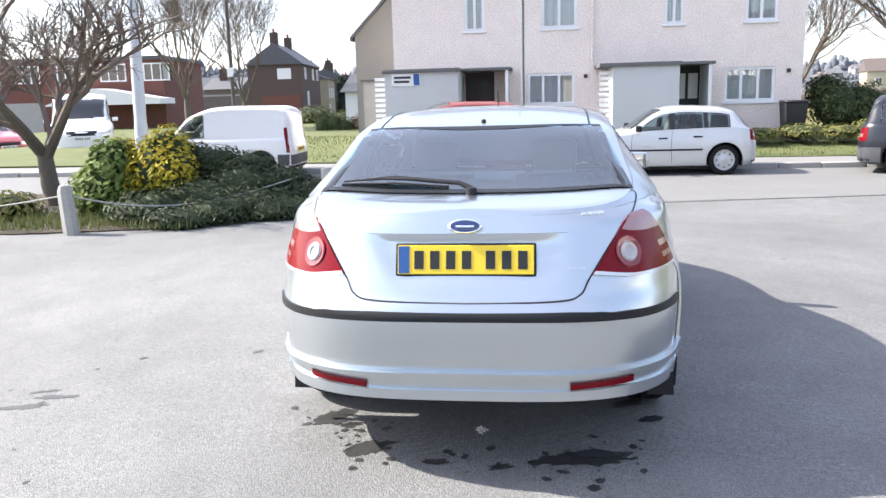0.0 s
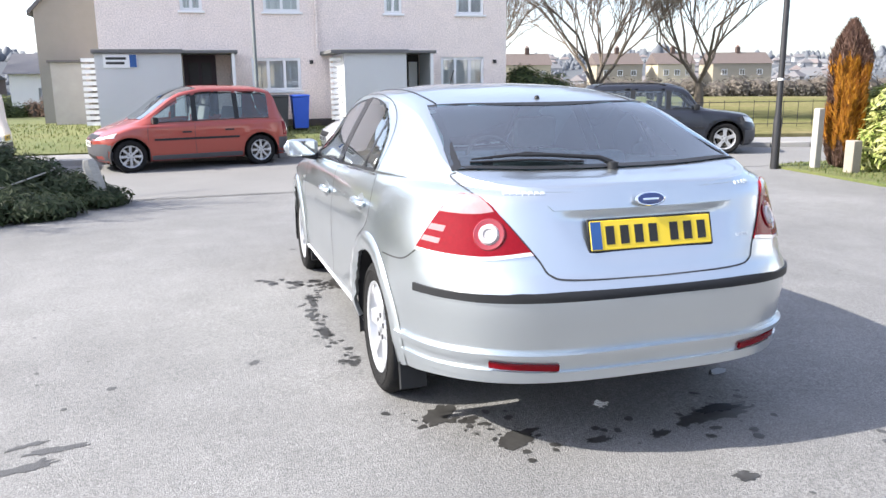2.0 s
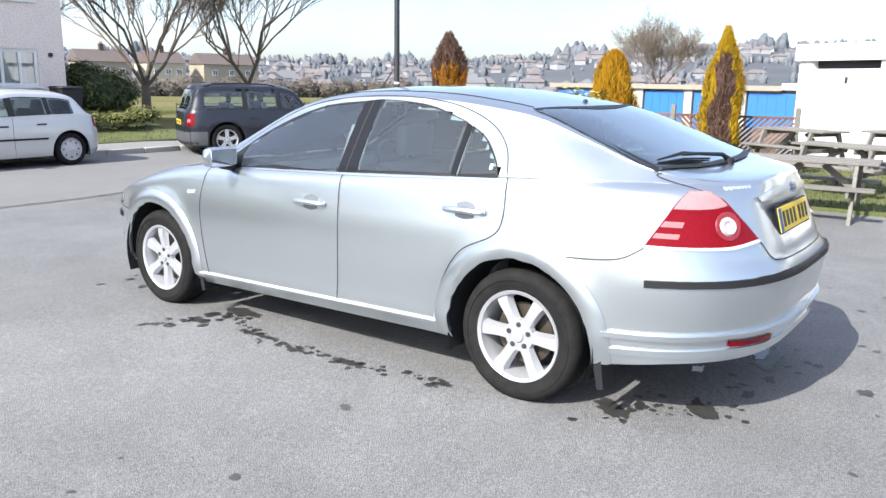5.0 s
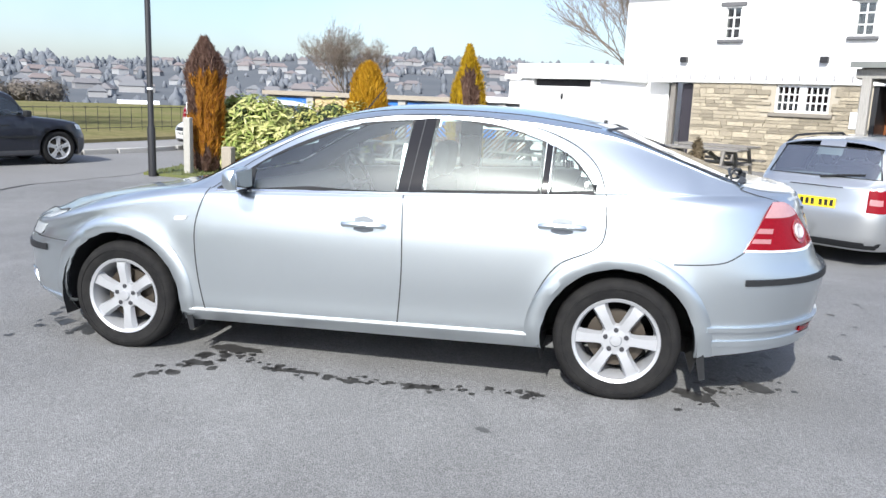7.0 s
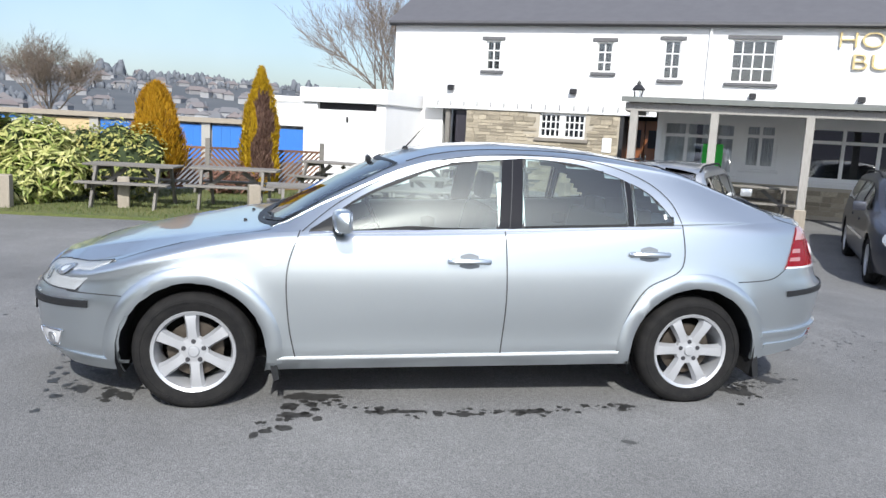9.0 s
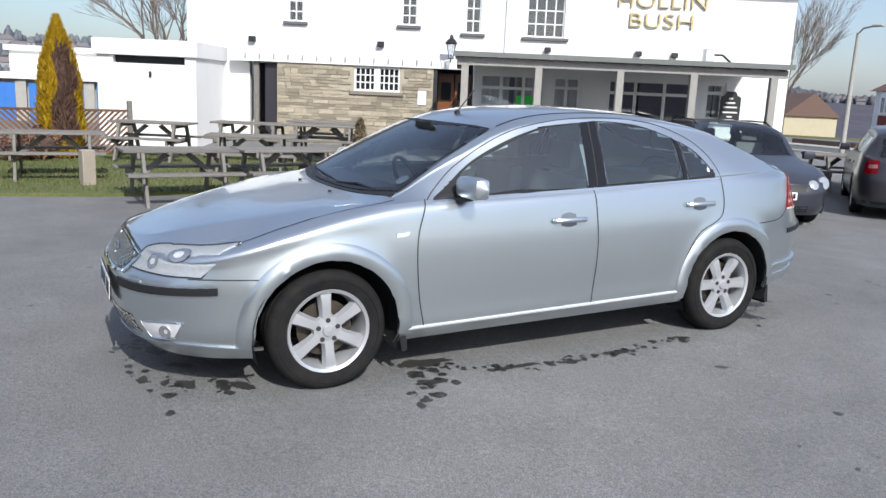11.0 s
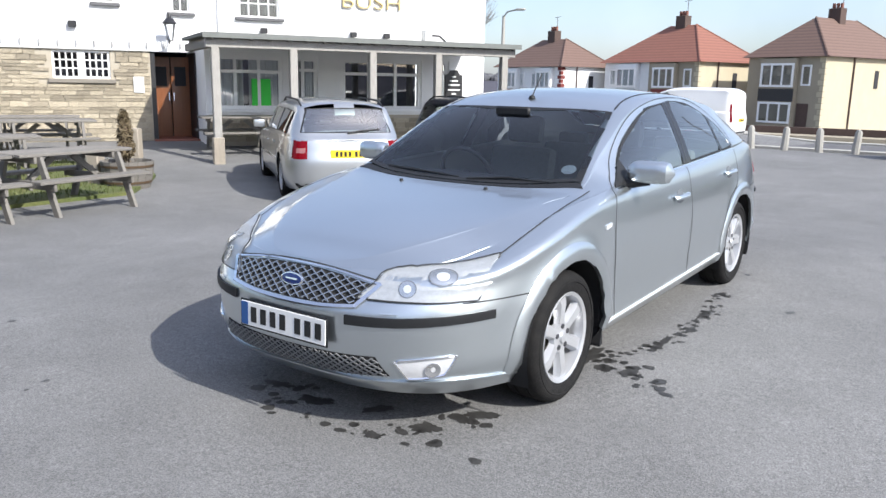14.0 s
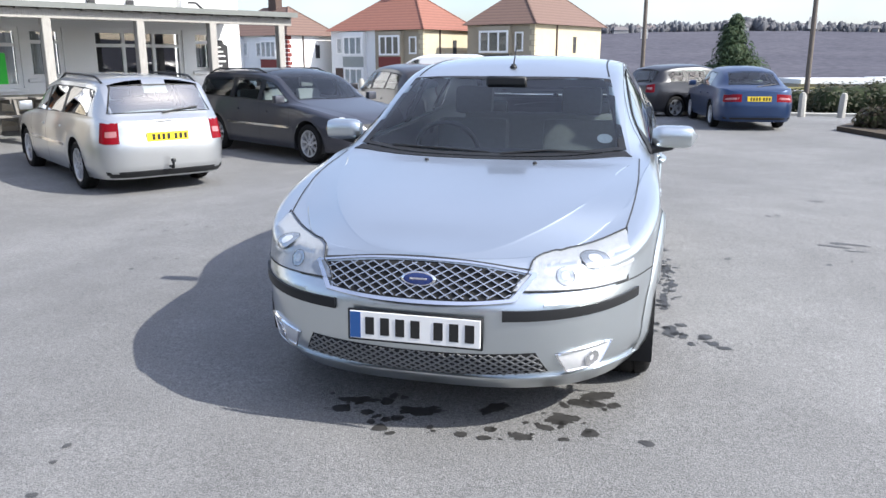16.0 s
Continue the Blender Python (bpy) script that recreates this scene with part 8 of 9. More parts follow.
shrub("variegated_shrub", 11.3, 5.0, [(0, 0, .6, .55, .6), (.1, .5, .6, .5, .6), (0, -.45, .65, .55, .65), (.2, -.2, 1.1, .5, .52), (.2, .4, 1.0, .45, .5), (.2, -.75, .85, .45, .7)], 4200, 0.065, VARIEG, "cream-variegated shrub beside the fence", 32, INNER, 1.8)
shrub("dry_shrub", 12.9, 2.5, [(0, 0, .4, .45, .4), (0, .45, .3, .35, .3), (.1, -.4, .5, .3, .5)], 2200, 0.04, leafy("dry_twigs", (0.17, 0.08, 0.06), (0.24, 0.14, 0.10)), "dry reddish-brown twiggy shrub by the fence", 33, material("dry_shaded_inner", (0.09, 0.055, 0.04), 0.95), 2.6)
shrub("dead_conifer", 8.75, -2.55, [(0, 0, .62, .14, .18), (0, 0, .85, .12, .2), (.02, 0, 1.05, .08, .16)], 1500, 0.035, leafy("dead_needles", (0.13, 0.10, 0.06), (0.20, 0.16, 0.10)), "small dead grey-brown conifer in the barrel", 34, material("dry_shaded_inner", (0.09, 0.055, 0.04), 0.95), 2.8)

# the planted bed beside the road, with its bollards and chain
BED = [(-3.2, 7.15), (-3.4, 6.4), (-4.7, 5.2), (-7.0, 4.7), (-14, 5.3), (-14, 9.3), (-4.2, 9.6)]
flat("planted_bed", BED, SOIL, 0.02, "dark soil bed with shrubs at the edge of the tarmac", "flower bed", step=0.8)
tufts("bed_grass", [(-4.4, 4.9), (-7.0, 4.75), (-13, 5.3), (-13, 7.0), (-6, 6.3)], 3500, 0.12, BLADE, 0.06, "rough grass along the bed edge", 8, 0.014)
JUNIPER = leafy("juniper_leaves", (0.028, 0.047, 0.022), (0.058, 0.07, 0.034))
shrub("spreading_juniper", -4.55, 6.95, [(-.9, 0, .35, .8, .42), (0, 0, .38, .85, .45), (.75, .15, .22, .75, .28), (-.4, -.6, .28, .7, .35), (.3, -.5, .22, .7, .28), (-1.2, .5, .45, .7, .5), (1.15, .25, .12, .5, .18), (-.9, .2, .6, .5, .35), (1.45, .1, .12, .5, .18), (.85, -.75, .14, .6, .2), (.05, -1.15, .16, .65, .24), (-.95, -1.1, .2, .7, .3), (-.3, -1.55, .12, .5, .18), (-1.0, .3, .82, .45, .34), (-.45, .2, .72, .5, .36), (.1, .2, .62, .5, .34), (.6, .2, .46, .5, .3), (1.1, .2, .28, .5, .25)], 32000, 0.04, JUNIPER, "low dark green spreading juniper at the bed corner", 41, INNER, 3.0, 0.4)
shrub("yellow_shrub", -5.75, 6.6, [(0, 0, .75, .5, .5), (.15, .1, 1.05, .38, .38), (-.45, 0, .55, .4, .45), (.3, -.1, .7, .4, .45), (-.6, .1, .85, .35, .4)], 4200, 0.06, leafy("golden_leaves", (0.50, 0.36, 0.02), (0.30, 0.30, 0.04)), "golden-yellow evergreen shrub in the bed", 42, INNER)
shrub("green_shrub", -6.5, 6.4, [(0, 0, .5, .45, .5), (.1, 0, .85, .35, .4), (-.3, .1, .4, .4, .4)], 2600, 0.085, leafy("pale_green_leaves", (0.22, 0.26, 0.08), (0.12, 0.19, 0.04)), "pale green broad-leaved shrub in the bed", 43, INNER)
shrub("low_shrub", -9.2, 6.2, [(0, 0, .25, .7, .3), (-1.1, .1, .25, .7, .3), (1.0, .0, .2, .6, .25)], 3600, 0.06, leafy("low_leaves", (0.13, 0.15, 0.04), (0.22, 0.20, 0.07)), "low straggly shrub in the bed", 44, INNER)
bare_tree("small_bare_tree", -8.3, 7.75, 4.9, 1.5, 0.17, "small twisted leafless tree in the bed", 51, 5, 0.20, (-0.12, 0), 0.22, (3, 4), limb=0.62)


def bollards():
    first = thing("concrete_bollard", Matrix(), "weathered round-topped concrete bollard", "bollard", "concrete bollards")
    bm = lathe([(0.115, -0.3), (0.11, 0.0), (0.10, 0.58), (0.07, 0.66), (0.0, 0.69)], 8)
    part("post", bm, CONCRETE, first)
    line = [(-6.15, 4.75), (-10.5, 4.95), (-2.98, 7.0)]
    far = [(8.6 - 0.95 * k, -20.3) for k in range(12)] + [(-5.0, -19.6), (-6.0, -19.4)]
    for i, (x, y) in enumerate(line + far):
        m = pose(x, y, land(x, y) + 0.02, 2, -13 if i == 2 else 3 if i % 2 else -2, 20 * i if i != 2 else 0)
        if i:
            copy_thing(first, m)
        else:
            first.matrix_basis = m
    ch = bmesh.new()
    pts = []
    for k in range(25):
        t = k / 24
        pts.append((-10.5 + 4.35 * t, 4.95 - 0.2 * t, land(-8, 4.8) + 0.55 - 0.22 * math.sin(math.pi * t)))
    tube(pts, 0.012, 5, ch)
    pts = [(-6.15 + 2.6 * k / 16, 4.75 + 2.2 * (k / 16) ** 1.5, land(-5, 5.5) + 0.55 - 0.25 * math.sin(math.pi * k / 16)) for k in range(17)]
    tube(pts, 0.012, 5, ch)
    tagged(part("bollard_chain", ch, CONCRETE), "thin pale chain hung between the bollards", "chain")


bollards()

# taller trees round the place
bare_tree("bare_tree", 13.4, 23.5, 8.4, 1.05, 0.2, "tall leafless tree beyond the pavement", 61, 6, 0.17)
bare_tree("bare_tree", 17.6, 22.8, 9.0, 1.05, 0.22, "tall leafless tree beside the playing field", 62, 6, 0.17)
bare_tree("bare_tree", 10.6, 30, 7.5, 1.1, 0.2, "leafless tree behind the pink houses", 63, 5, 0.2)
bare_tree("bare_tree", -16.4, 31, 9, 0.95, 0.18, "thin leafless street tree", 64, 5, 0.22)
bare_tree("bare_tree", -14.3, 33, 8, 0.95, 0.16, "thin leafless street tree", 65, 5, 0.22)
bare_tree("bare_tree", 50, 18.3, 6.0, 1.35, 0.17, "round-headed leafless tree beyond the garages", 66, 6, 0.2)
bare_tree("bare_tree", 27.0, -2.0, 6.6, 1.1, 0.16, "leafless tree behind the white garage", 67, 5, 0.25)
bare_tree("bare_tree", 20.0, -26.6, 6.0, 0.8, 0.12, "leafless tree beside the pub gable", 68, 5, 0.25)
shrub("dark_conifer", -3.75, -27.5, [(0, 0, .8, 1.15, .9), (.35, .1, 1.3, 1.0, .7), (-.4, 0, 1.5, .9, .7), (0, .1, 2.1, .8, .7), (.1, 0, 2.7, .55, .6), (0, 0, 3.2, .28, .4)], 9000, 0.075, leafy("dark_conifer_leaves", (0.03, 0.055, 0.028), (0.06, 0.09, 0.045)), "dark green rounded conifer beside the road", 71, INNER, 2.4)
HEDGE = leafy("hedge_leaves", (0.045, 0.07, 0.022), (0.11, 0.12, 0.045))
shrub("hedge_bush", 8.6, 18.6, [(0, 0, .8, .8, .8), (.6, .2, .7, .7, .7), (-.2, .3, 1.2, .6, .55), (.9, .6, .8, .8, .7)], 5200, 0.075, HEDGE, "dense evergreen bush at the house corner", 72, INNER, z=0.2)
shrub("rockery_plants", 7.6, 16.4, [(-1.6, 0, .12, .5, .16), (-.6, .1, .16, .6, .2), (.4, 0, .14, .6, .2), (1.2, .2, .2, .5, .25)], 2600, 0.06, leafy("low_leaves", (0.13, 0.15, 0.04), (0.22, 0.20, 0.07)), "low straggly plants along the front garden", 73, INNER, z=0.25)
shrub("round_bush", -12.8, 40, [(0, 0, .7, 1.3, .8), (1.8, .3, .6, 1.0, .6)], 2600, 0.12, HEDGE, "clipped evergreen bush on the green", 74, INNER)
shrub("roadside_shrub", -6.6, -14.6, [(0, 0, .5, .8, .55), (-.9, .2, .8, .8, .8), (.8, -.2, .25, .5, .3)], 4200, 0.08, leafy("dark_red_leaves", (0.05, 0.03, 0.025), (0.07, 0.075, 0.03)), "dark reddish shrub in a raised bed", 75, INNER)
flat("raised_bed", [(-4.95, -14.7), (-5.6, -12.6), (-9, -12.2), (-9.5, -17), (-6, -17)], SOIL, 0.10, "raised soil bed with a stone edge", "flower bed")
for k, (x, y, s) in enumerate(((-7.5, -24.5, 1.0), (-9.5, -25.5, 1.2), (-11.5, -24.0, 1.1), (-5.9, -26, 0.8))):
    shrub("roadside_bush", x, y, [(0, 0, .5 * s, .9 * s, .6 * s), (.8, .2, .5 * s, .8 * s, .6 * s), (-.7, .1, .6 * s, .8 * s, .6 * s)], 2200, 0.09, leafy("roadside_leaves", (0.035, 0.05, 0.028), (0.08, 0.075, 0.045)), "dark evergreen bush across the road", 80 + k, INNER)


def trellis_fence():
    root = thing("trellis_fence", pose(13.3, 4.6, land(13.3, 3.3), 0, 0, -84), "timber fence panels with diagonal slats and square posts", "fence")
    BROWNSLAT = material("stained_slat", (0.17, 0.085, 0.045), 0.8, vary=0.5, scale=6, per_object=0.3, bump=0.3)
    for p in range(3):
        x0 = p * 1.28
        part("post", box(x0 - 0.05, -0.05, -0.2, x0 + 0.05, 0.05, 1.22, 0.01), OLDWOOD, root)
        for z in (0.1, 0.98):
            part("rail", box(x0 + 0.05, -0.02, z, x0 + 1.23, 0.02, z + 0.05), BROWNSLAT, root, smooth=False)
        s = 1 if p % 2 == 0 else -1
        for k in range(-6, 13):
            a0 = x0 + 0.07 + k * 0.115
            pts = []
            for t in (0, 1):
                pts.append((a0 + s * 0.0 + (t * 0.86 if s > 0 else (1 - t) * 0.86) - 0.1, 0.12 + 0.86 * t))
            (xa, za), (xb, zb) = pts
            lo, hi = x0 + 0.06, x0 + 1.22
            def cut(xa, za, xb, zb):
                out = []
                for X, Z, X2, Z2 in ((xa, za, xb, zb), (xb, zb, xa, za)):
                    if X < lo:
                        Z, X = Z + (Z2 - Z) * (lo - X) / (X2 - X), lo
                    if X > hi:
                        Z, X = Z + (Z2 - Z) * (hi - X) / (X2 - X), hi
                    out.append((X, Z))
                return out
            if max(xa, xb) <= lo + 0.03 or min(xa, xb) >= hi - 0.03:
                continue
            (xa, za), (xb, zb) = cut(xa, za, xb, zb)
            w = 0.03
            part("slat", prism([(xa - w, za), (xa + w, za), (xb + w, zb), (xb - w, zb)], 0.018, Matrix.Translation((0, 0.01, 0)) @ Matrix.Rotation(math.pi / 2, 4, "X")), BROWNSLAT, root, smooth=False)
    part("post", box(3.79, -0.05, -0.2, 3.89, 0.05, 1.22, 0.01), OLDWOOD, root)


trellis_fence()

# ---- garages, houses and the far town ----
REDTILE = material("red_roof_tile", (0.25, 0.105, 0.075), 0.85, vary=0.35, scale=2.5, stretch=(1, 1, 8), bump=0.3, bump_scale=12)
BROWNTILE = material("brown_roof_tile", (0.16, 0.10, 0.08), 0.85, vary=0.35, scale=2.5, stretch=(1, 1, 8), bump=0.3, bump_scale=12)
CREAM = material("cream_render", (0.49, 0.43, 0.31), 0.9, vary=0.2, scale=1.5, bump=0.3)
REDBRICK = material("red_brick", (0.17, 0.07, 0.052), 0.9, vary=0.35, scale=9, fine=0.2, bump_scale=14)
SOOTBRICK = material("soot_brick", (0.09, 0.06, 0.05), 0.9, vary=0.4)
BUFFRENDER = material("buff_render", (0.33, 0.29, 0.22), 0.9, vary=0.2, scale=1.5, bump=0.3)



def tile_courses(m, lo=0.72, hi=1.12):
    """Rows of tiles: a saw wave in the colour paints the shadow line and step of every course."""
    n, l = m.node_tree.nodes, m.node_tree.links
    b = n["Principled BSDF"]
    old = b.inputs["Base Color"].links[0].from_socket
    tc = n.new("ShaderNodeTexCoord")
    wv = n.new("ShaderNodeTexWave")
    wv.bands_direction, wv.wave_profile = "Z", "SAW"
    wv.inputs["Scale"].default_value = 1.7
    l.new(tc.outputs["Object"], wv.inputs["Vector"])
    mr = n.new("ShaderNodeMapRange")
    mr.inputs[3].default_value, mr.inputs[4].default_value = lo, hi
    l.new(wv.outputs["Fac"], mr.inputs[0])
    mx = n.new("ShaderNodeMix")
    mx.data_type, mx.blend_type = "RGBA", "MULTIPLY"
    mx.inputs[0].default_value = 1
    l.new(old, mx.inputs[6])
    l.new(mr.outputs[0], mx.inputs[7])
    l.new(mx.outputs[2], b.inputs["Base Color"])


tile_courses(REDTILE)
tile_courses(BROWNTILE)


def garages():
    root = thing("garage_block", pose(24.3, 12.4, land(24, 8) - 0.55, 0, 0, -97), "row of flat-roofed lock-up garages with blue doors", "garage")
    blue = material("blue_garage_door", (0.03, 0.16, 0.50), 0.5, vary=0.2, scale=3)
    buff = material("plywood", (0.55, 0.42, 0.24), 0.8, vary=0.3, scale=2)
    part("back_wall", box(0, 0.2, 0, 14, 5, 2.05), CONCRETE, root, smooth=False)
    part("roof_edge", box(-0.1, -0.1, 2.0, 9.0, 5.1, 2.16), POSTWOOD, root, smooth=False)
    part("roof_edge", box(9.0, -0.1, 2.04, 14.2, 5.1, 2.24), UPVC, root, smooth=False)
    x = 0.25
    for k in range(7):
        w = 1.55
        d = part("garage_door", box(x, 0.05, 0, x + w, 0.12, 1.92), buff if k == 1 else blue, root, smooth=False)
        for i in range(1, 5):
            part("door_rib", box(x + w * i / 5 - 0.01, 0.035, 0.05, x + w * i / 5 + 0.01, 0.05, 1.88), buff if k == 1 else blue, d, smooth=False)
        part("pier", box(x + w, 0.0, 0, x + w + 0.3, 0.2, 2.0), CONCRETE, root, smooth=False)
        x += w + 0.36
    b = thing("white_flat_building", pose(27, 3.2, land(27, 2) - 0.3, 0, 0, -100), "low white flat-roofed building behind the garages", "building")
    part("wall", box(0, 0, 0, 9, 6, 2.5), WHITEWASH, b, smooth=False)
    part("roof_edge", box(-0.15, -0.15, 2.5, 9.15, 6.15, 2.68), UPVC, b, smooth=False)
    for k in range(4):
        window(b, 1.0 + k * 2.0, 1.4, 0.9, 0.6, 0.0, 3, 1, curtain=False)


garages()


def semi(name, corner, rz, front, side, eave, apex, base, walls, side_mat, roof_mat, label, halves, bays):
    """A hipped house: corner is its near right corner, rz the way along its front from there; the front faces -y."""
    root = thing(name, pose(corner[0] + math.cos(radians(rz)) * front, corner[1] + math.sin(radians(rz)) * front, base, 0, 0, rz + 180), label, "house")
    h = eave - base
    n = len(walls)
    for k in range(n):
        a, b = front * k / n, front * (k + 1) / n
        m = wall(root, a, b, 0, h, [], 0.0, 0.2, walls[k])
        bw = (b - a) * 0.46
        bx = a + (b - a) * bays[k]
        bay = thing_part("bay", root, Matrix())
        part("bay_body", box(bx, -0.35, 0, bx + bw, 0.0, h - 0.1), walls[k], bay, smooth=False)
        part("bay_panel", box(bx - 0.01, -0.37, h * 0.44, bx + bw + 0.01, -0.34, h * 0.60), halves[k], bay, smooth=False)
        window(root, bx + 0.06, h * 0.62, bw - 0.12, h * 0.30, -0.40, 3, 1, 0.12, 0.10, curtain=True)
        window(root, bx + 0.06, h * 0.16, bw - 0.12, h * 0.27, -0.40, 3, 1, 0.12, 0.10, curtain=True)
        sx = a + (b - a) * (0.12 if bays[k] > 0.3 else 0.72)
        window(root, sx, h * 0.64, 0.6, h * 0.26, -0.03, 1, 1, 0.1, curtain=False)
        part("front_door", box(sx - 0.1, -0.05, 0, sx + 0.6, 0.0, h * 0.42), SOOTBRICK, root, smooth=False)
    part("side_wall", box(-0.01, 0.2, 0, 0.2, side, h), side_mat, root, smooth=False)
    part("side_wall", box(front - 0.2, 0.2, 0, front, side, h), side_mat, root, smooth=False)
    part("back_wall", box(0.2, side - 0.2, 0, front - 0.2, side, h), side_mat, root, smooth=False)
    for k in range(14):
        q = 0.34 if k % 2 else 0.2
        part("quoin", box(front - q, -0.02, h * k / 14 + 0.02, front + 0.02, q, h * (k + 1) / 14 - 0.02), BAYRED if side_mat is WHITEWASH else CREAM, root, smooth=False)
    part("side_window", box(front + 0.005, side * 0.55, h * 0.62, front + 0.03, side * 0.55 + 0.4, h * 0.85), ROOM, root, smooth=False)
    part("pipe", tube([(front + 0.05, side * 0.3, 0), (front + 0.05, side * 0.3, h)], 0.05, 6), SOOTBRICK, root)
    o, r = 0.3, min(front, side) * 0.5
    ra = apex - eave
    E = [(-o, -o, h), (front + o, -o, h), (front + o, side + o, h), (-o, side + o, h)]
    if front >= side:
        R = [(side / 2, side / 2, h + ra), (front - side / 2, side / 2, h + ra)]
        faces = [(0, 1, 5, 4), (1, 2, 5), (2, 3, 4, 5), (3, 0, 4)]
    else:
        R = [(front / 2, front / 2, h + ra), (front / 2, side - front / 2, h + ra)]
        faces = [(0, 1, 4), (1, 2, 5, 4), (2, 3, 5), (3, 0, 4, 5)]
    bm = bmesh.new()
    V = [bm.verts.new(p) for p in E + R]
    for f in faces:
        bm.faces.new([V[i] for i in f])
    bm.faces.new([V[3], V[2], V[1], V[0]])
    bmesh.ops.recalc_face_normals(bm, faces=bm.faces[:])
    part("roof", bm, roof_mat, root, smooth=False)
    for a, b in ((E[1], R[1] if front >= side else R[0]), (E[2], R[1])):
        part("hip_tile", tube([a, b], 0.06, 5), roof_mat, root)
    ch = thing_part("chimney", root, Matrix.Translation((R[0][0] * 0.5 + R[1][0] * 0.5, R[0][1] * 0.5 + R[1][1] * 0.5, h + ra - 0.5)))
    part("chimney_shaft", box(-0.4, -0.3, 0, 0.4, 0.3, 1.1, 0.02), SOOTBRICK, ch)
    for i in range(3):
        part("pot", lathe([(0.1, 1.1), (0.09, 1.4), (0.0, 1.4)], 10, "z", (-0.25 + i * 0.25, 0, 0)), REDTILE, ch)
    part("tv_aerial", tube([(0.3, 0, 1.1), (0.3, 0, 2.1)], 0.02, 5), SOOTBRICK, ch)
    part("aerial_arm", tube([(0.0, 0, 2.0), (0.7, 0, 2.05)], 0.015, 5), SOOTBRICK, ch)
    return root


BAYRED = material("red_bay_tile", (0.17, 0.035, 0.03), 0.8, vary=0.2)
BAYGREY = material("grey_bay_panel", (0.27, 0.29, 0.28), 0.8, vary=0.2)
BAYBLACK = material("black_bay_panel", (0.03, 0.03, 0.032), 0.7, vary=0.2)
LIGHTWALL = material("pale_render", (0.72, 0.73, 0.73), 0.9, vary=0.15)
semi("semi_detached_house", (13.3, -44.0), -22, 8.0, 5.8, 3.05, 5.5, -1.15, [LIGHTWALL, BUFFRENDER], CREAM, REDTILE, "semi-detached house with red tiled roof and cream side", [BAYGREY, BAYRED], [0.35, 0.15])
semi("semi_detached_house", (6.2, -43.5), -22, 4.9, 9.0, 3.30, 5.65, -1.15, [BUFFRENDER], CREAM, BROWNTILE, "brown-roofed rendered house with a black bay and cream side", [BAYBLACK], [0.22])
semi("semi_detached_house", (22.8, -44.5), -22, 7.2, 4.6, 2.75, 4.75, -1.15, [LIGHTWALL, LIGHTWALL], WHITEWASH, BROWNTILE, "semi-detached house with brown roof and white side", [BAYRED, BAYRED], [0.30, 0.35])


def garden_wall():
    w = thing("garden_wall", Matrix(), "low dark fence and stone wall in front of the houses", "wall", kind="structure")
    part("wall", box(-4, -40.6, -1.3, 30, -40.3, -0.45), SOOTBRICK, w, smooth=False)
    part("bank", box(-2, -40.2, -1.3, 9, -38.5, -0.8), BUFFRENDER, w, smooth=False)
    flat("far_pavement", [(-40, -37.2), (45, -37.2), (45, -40.3), (-40, -40.3)], CONCRETE, 0.1, "pale far pavement", "pavement", step=5)
    flat("near_pavement", [(-40, -20.9), (45, -20.9), (45, -22.6), (-40, -22.6)], CONCRETE, 0.08, "pale pavement beyond the bollards", "pavement", step=5)
    flat("main_road", [(-60, -22.6), (60, -22.6), (60, -37.2), (-60, -37.2)], material("road_asphalt", (0.10, 0.10, 0.105), 0.85, vary=0.2, scale=1), 0.02, "smooth grey road beyond the bollards", "road", step=5)


garden_wall()


def gabled(name, x, y, rz, w, d, h, roof_h, wall_mat, roof_mat, label, wins=(), chimneys=(), base=None):
    root = thing(name, pose(x, y, land(x, y) - 0.2 if base is None else base, 0, 0, rz), label, "house")
    part("wall", box(0, 0, 0, w, d, h), wall_mat, root, smooth=False)
    bm = bmesh.new()
    prism([(-0.25, h), (d + 0.25, h), (d / 2, h + roof_h)], w + 0.4, Matrix(((0, 0, 1, -0.2), (1, 0, 0, 0), (0, 1, 0, 0), (0, 0, 0, 1))), bm)
    part("roof", bm, roof_mat, root, smooth=False)
    for a, b, ww, hh in wins:
        window(root, a, b, ww, hh, -0.06, 2, 1, 0.07, 0.06, curtain=True)
    for a, b in chimneys:
        part("chimney", box(a, b, h + roof_h * 0.5, a + 0.7, b + 0.7, h + roof_h + 1.0, 0.02), SOOTBRICK, root)
        for i in range(2):
            part("chimney_pot", lathe([(0.1, 0), (0.08, 0.35), (0, 0.35)], 8, "z", (a + 0.2 + i * 0.3, b + 0.35, h + roof_h + 1.0)), REDTILE, root)
    return root


gabled("bungalow", 45.5, -65.5, -27, 9, 5.05, 1.85, 2.2, CREAM, BROWNTILE, "low cream bungalow with a brown gabled roof", base=-1.2)
# beyond the playing field
FIELDTILE = material("weathered_grey_brown_tile", (0.125, 0.10, 0.092), 0.9, vary=0.35, scale=2.5, bump=0.3, bump_scale=12)
for k, (x, y, w) in enumerate(((66.0, 122.6, 8.3), (77.0, 120.6, 6.8), (87.0, 118.6, 11.0), (50.0, 125.5, 8.0))):
    gabled("field_side_house", x, y, -11, w, 6, 6.9, 2.0, CREAM if k % 2 else BUFFRENDER, FIELDTILE, "pale rendered house with a brown roof beyond the field", [(w * 0.15, 4.9, 1.0, 1.0), (w * 0.45, 4.9, 1.0, 1.0), (w * 0.75, 4.9, 1.0, 1.0)], [(w * 0.5, 2.7)], base=-3.1)
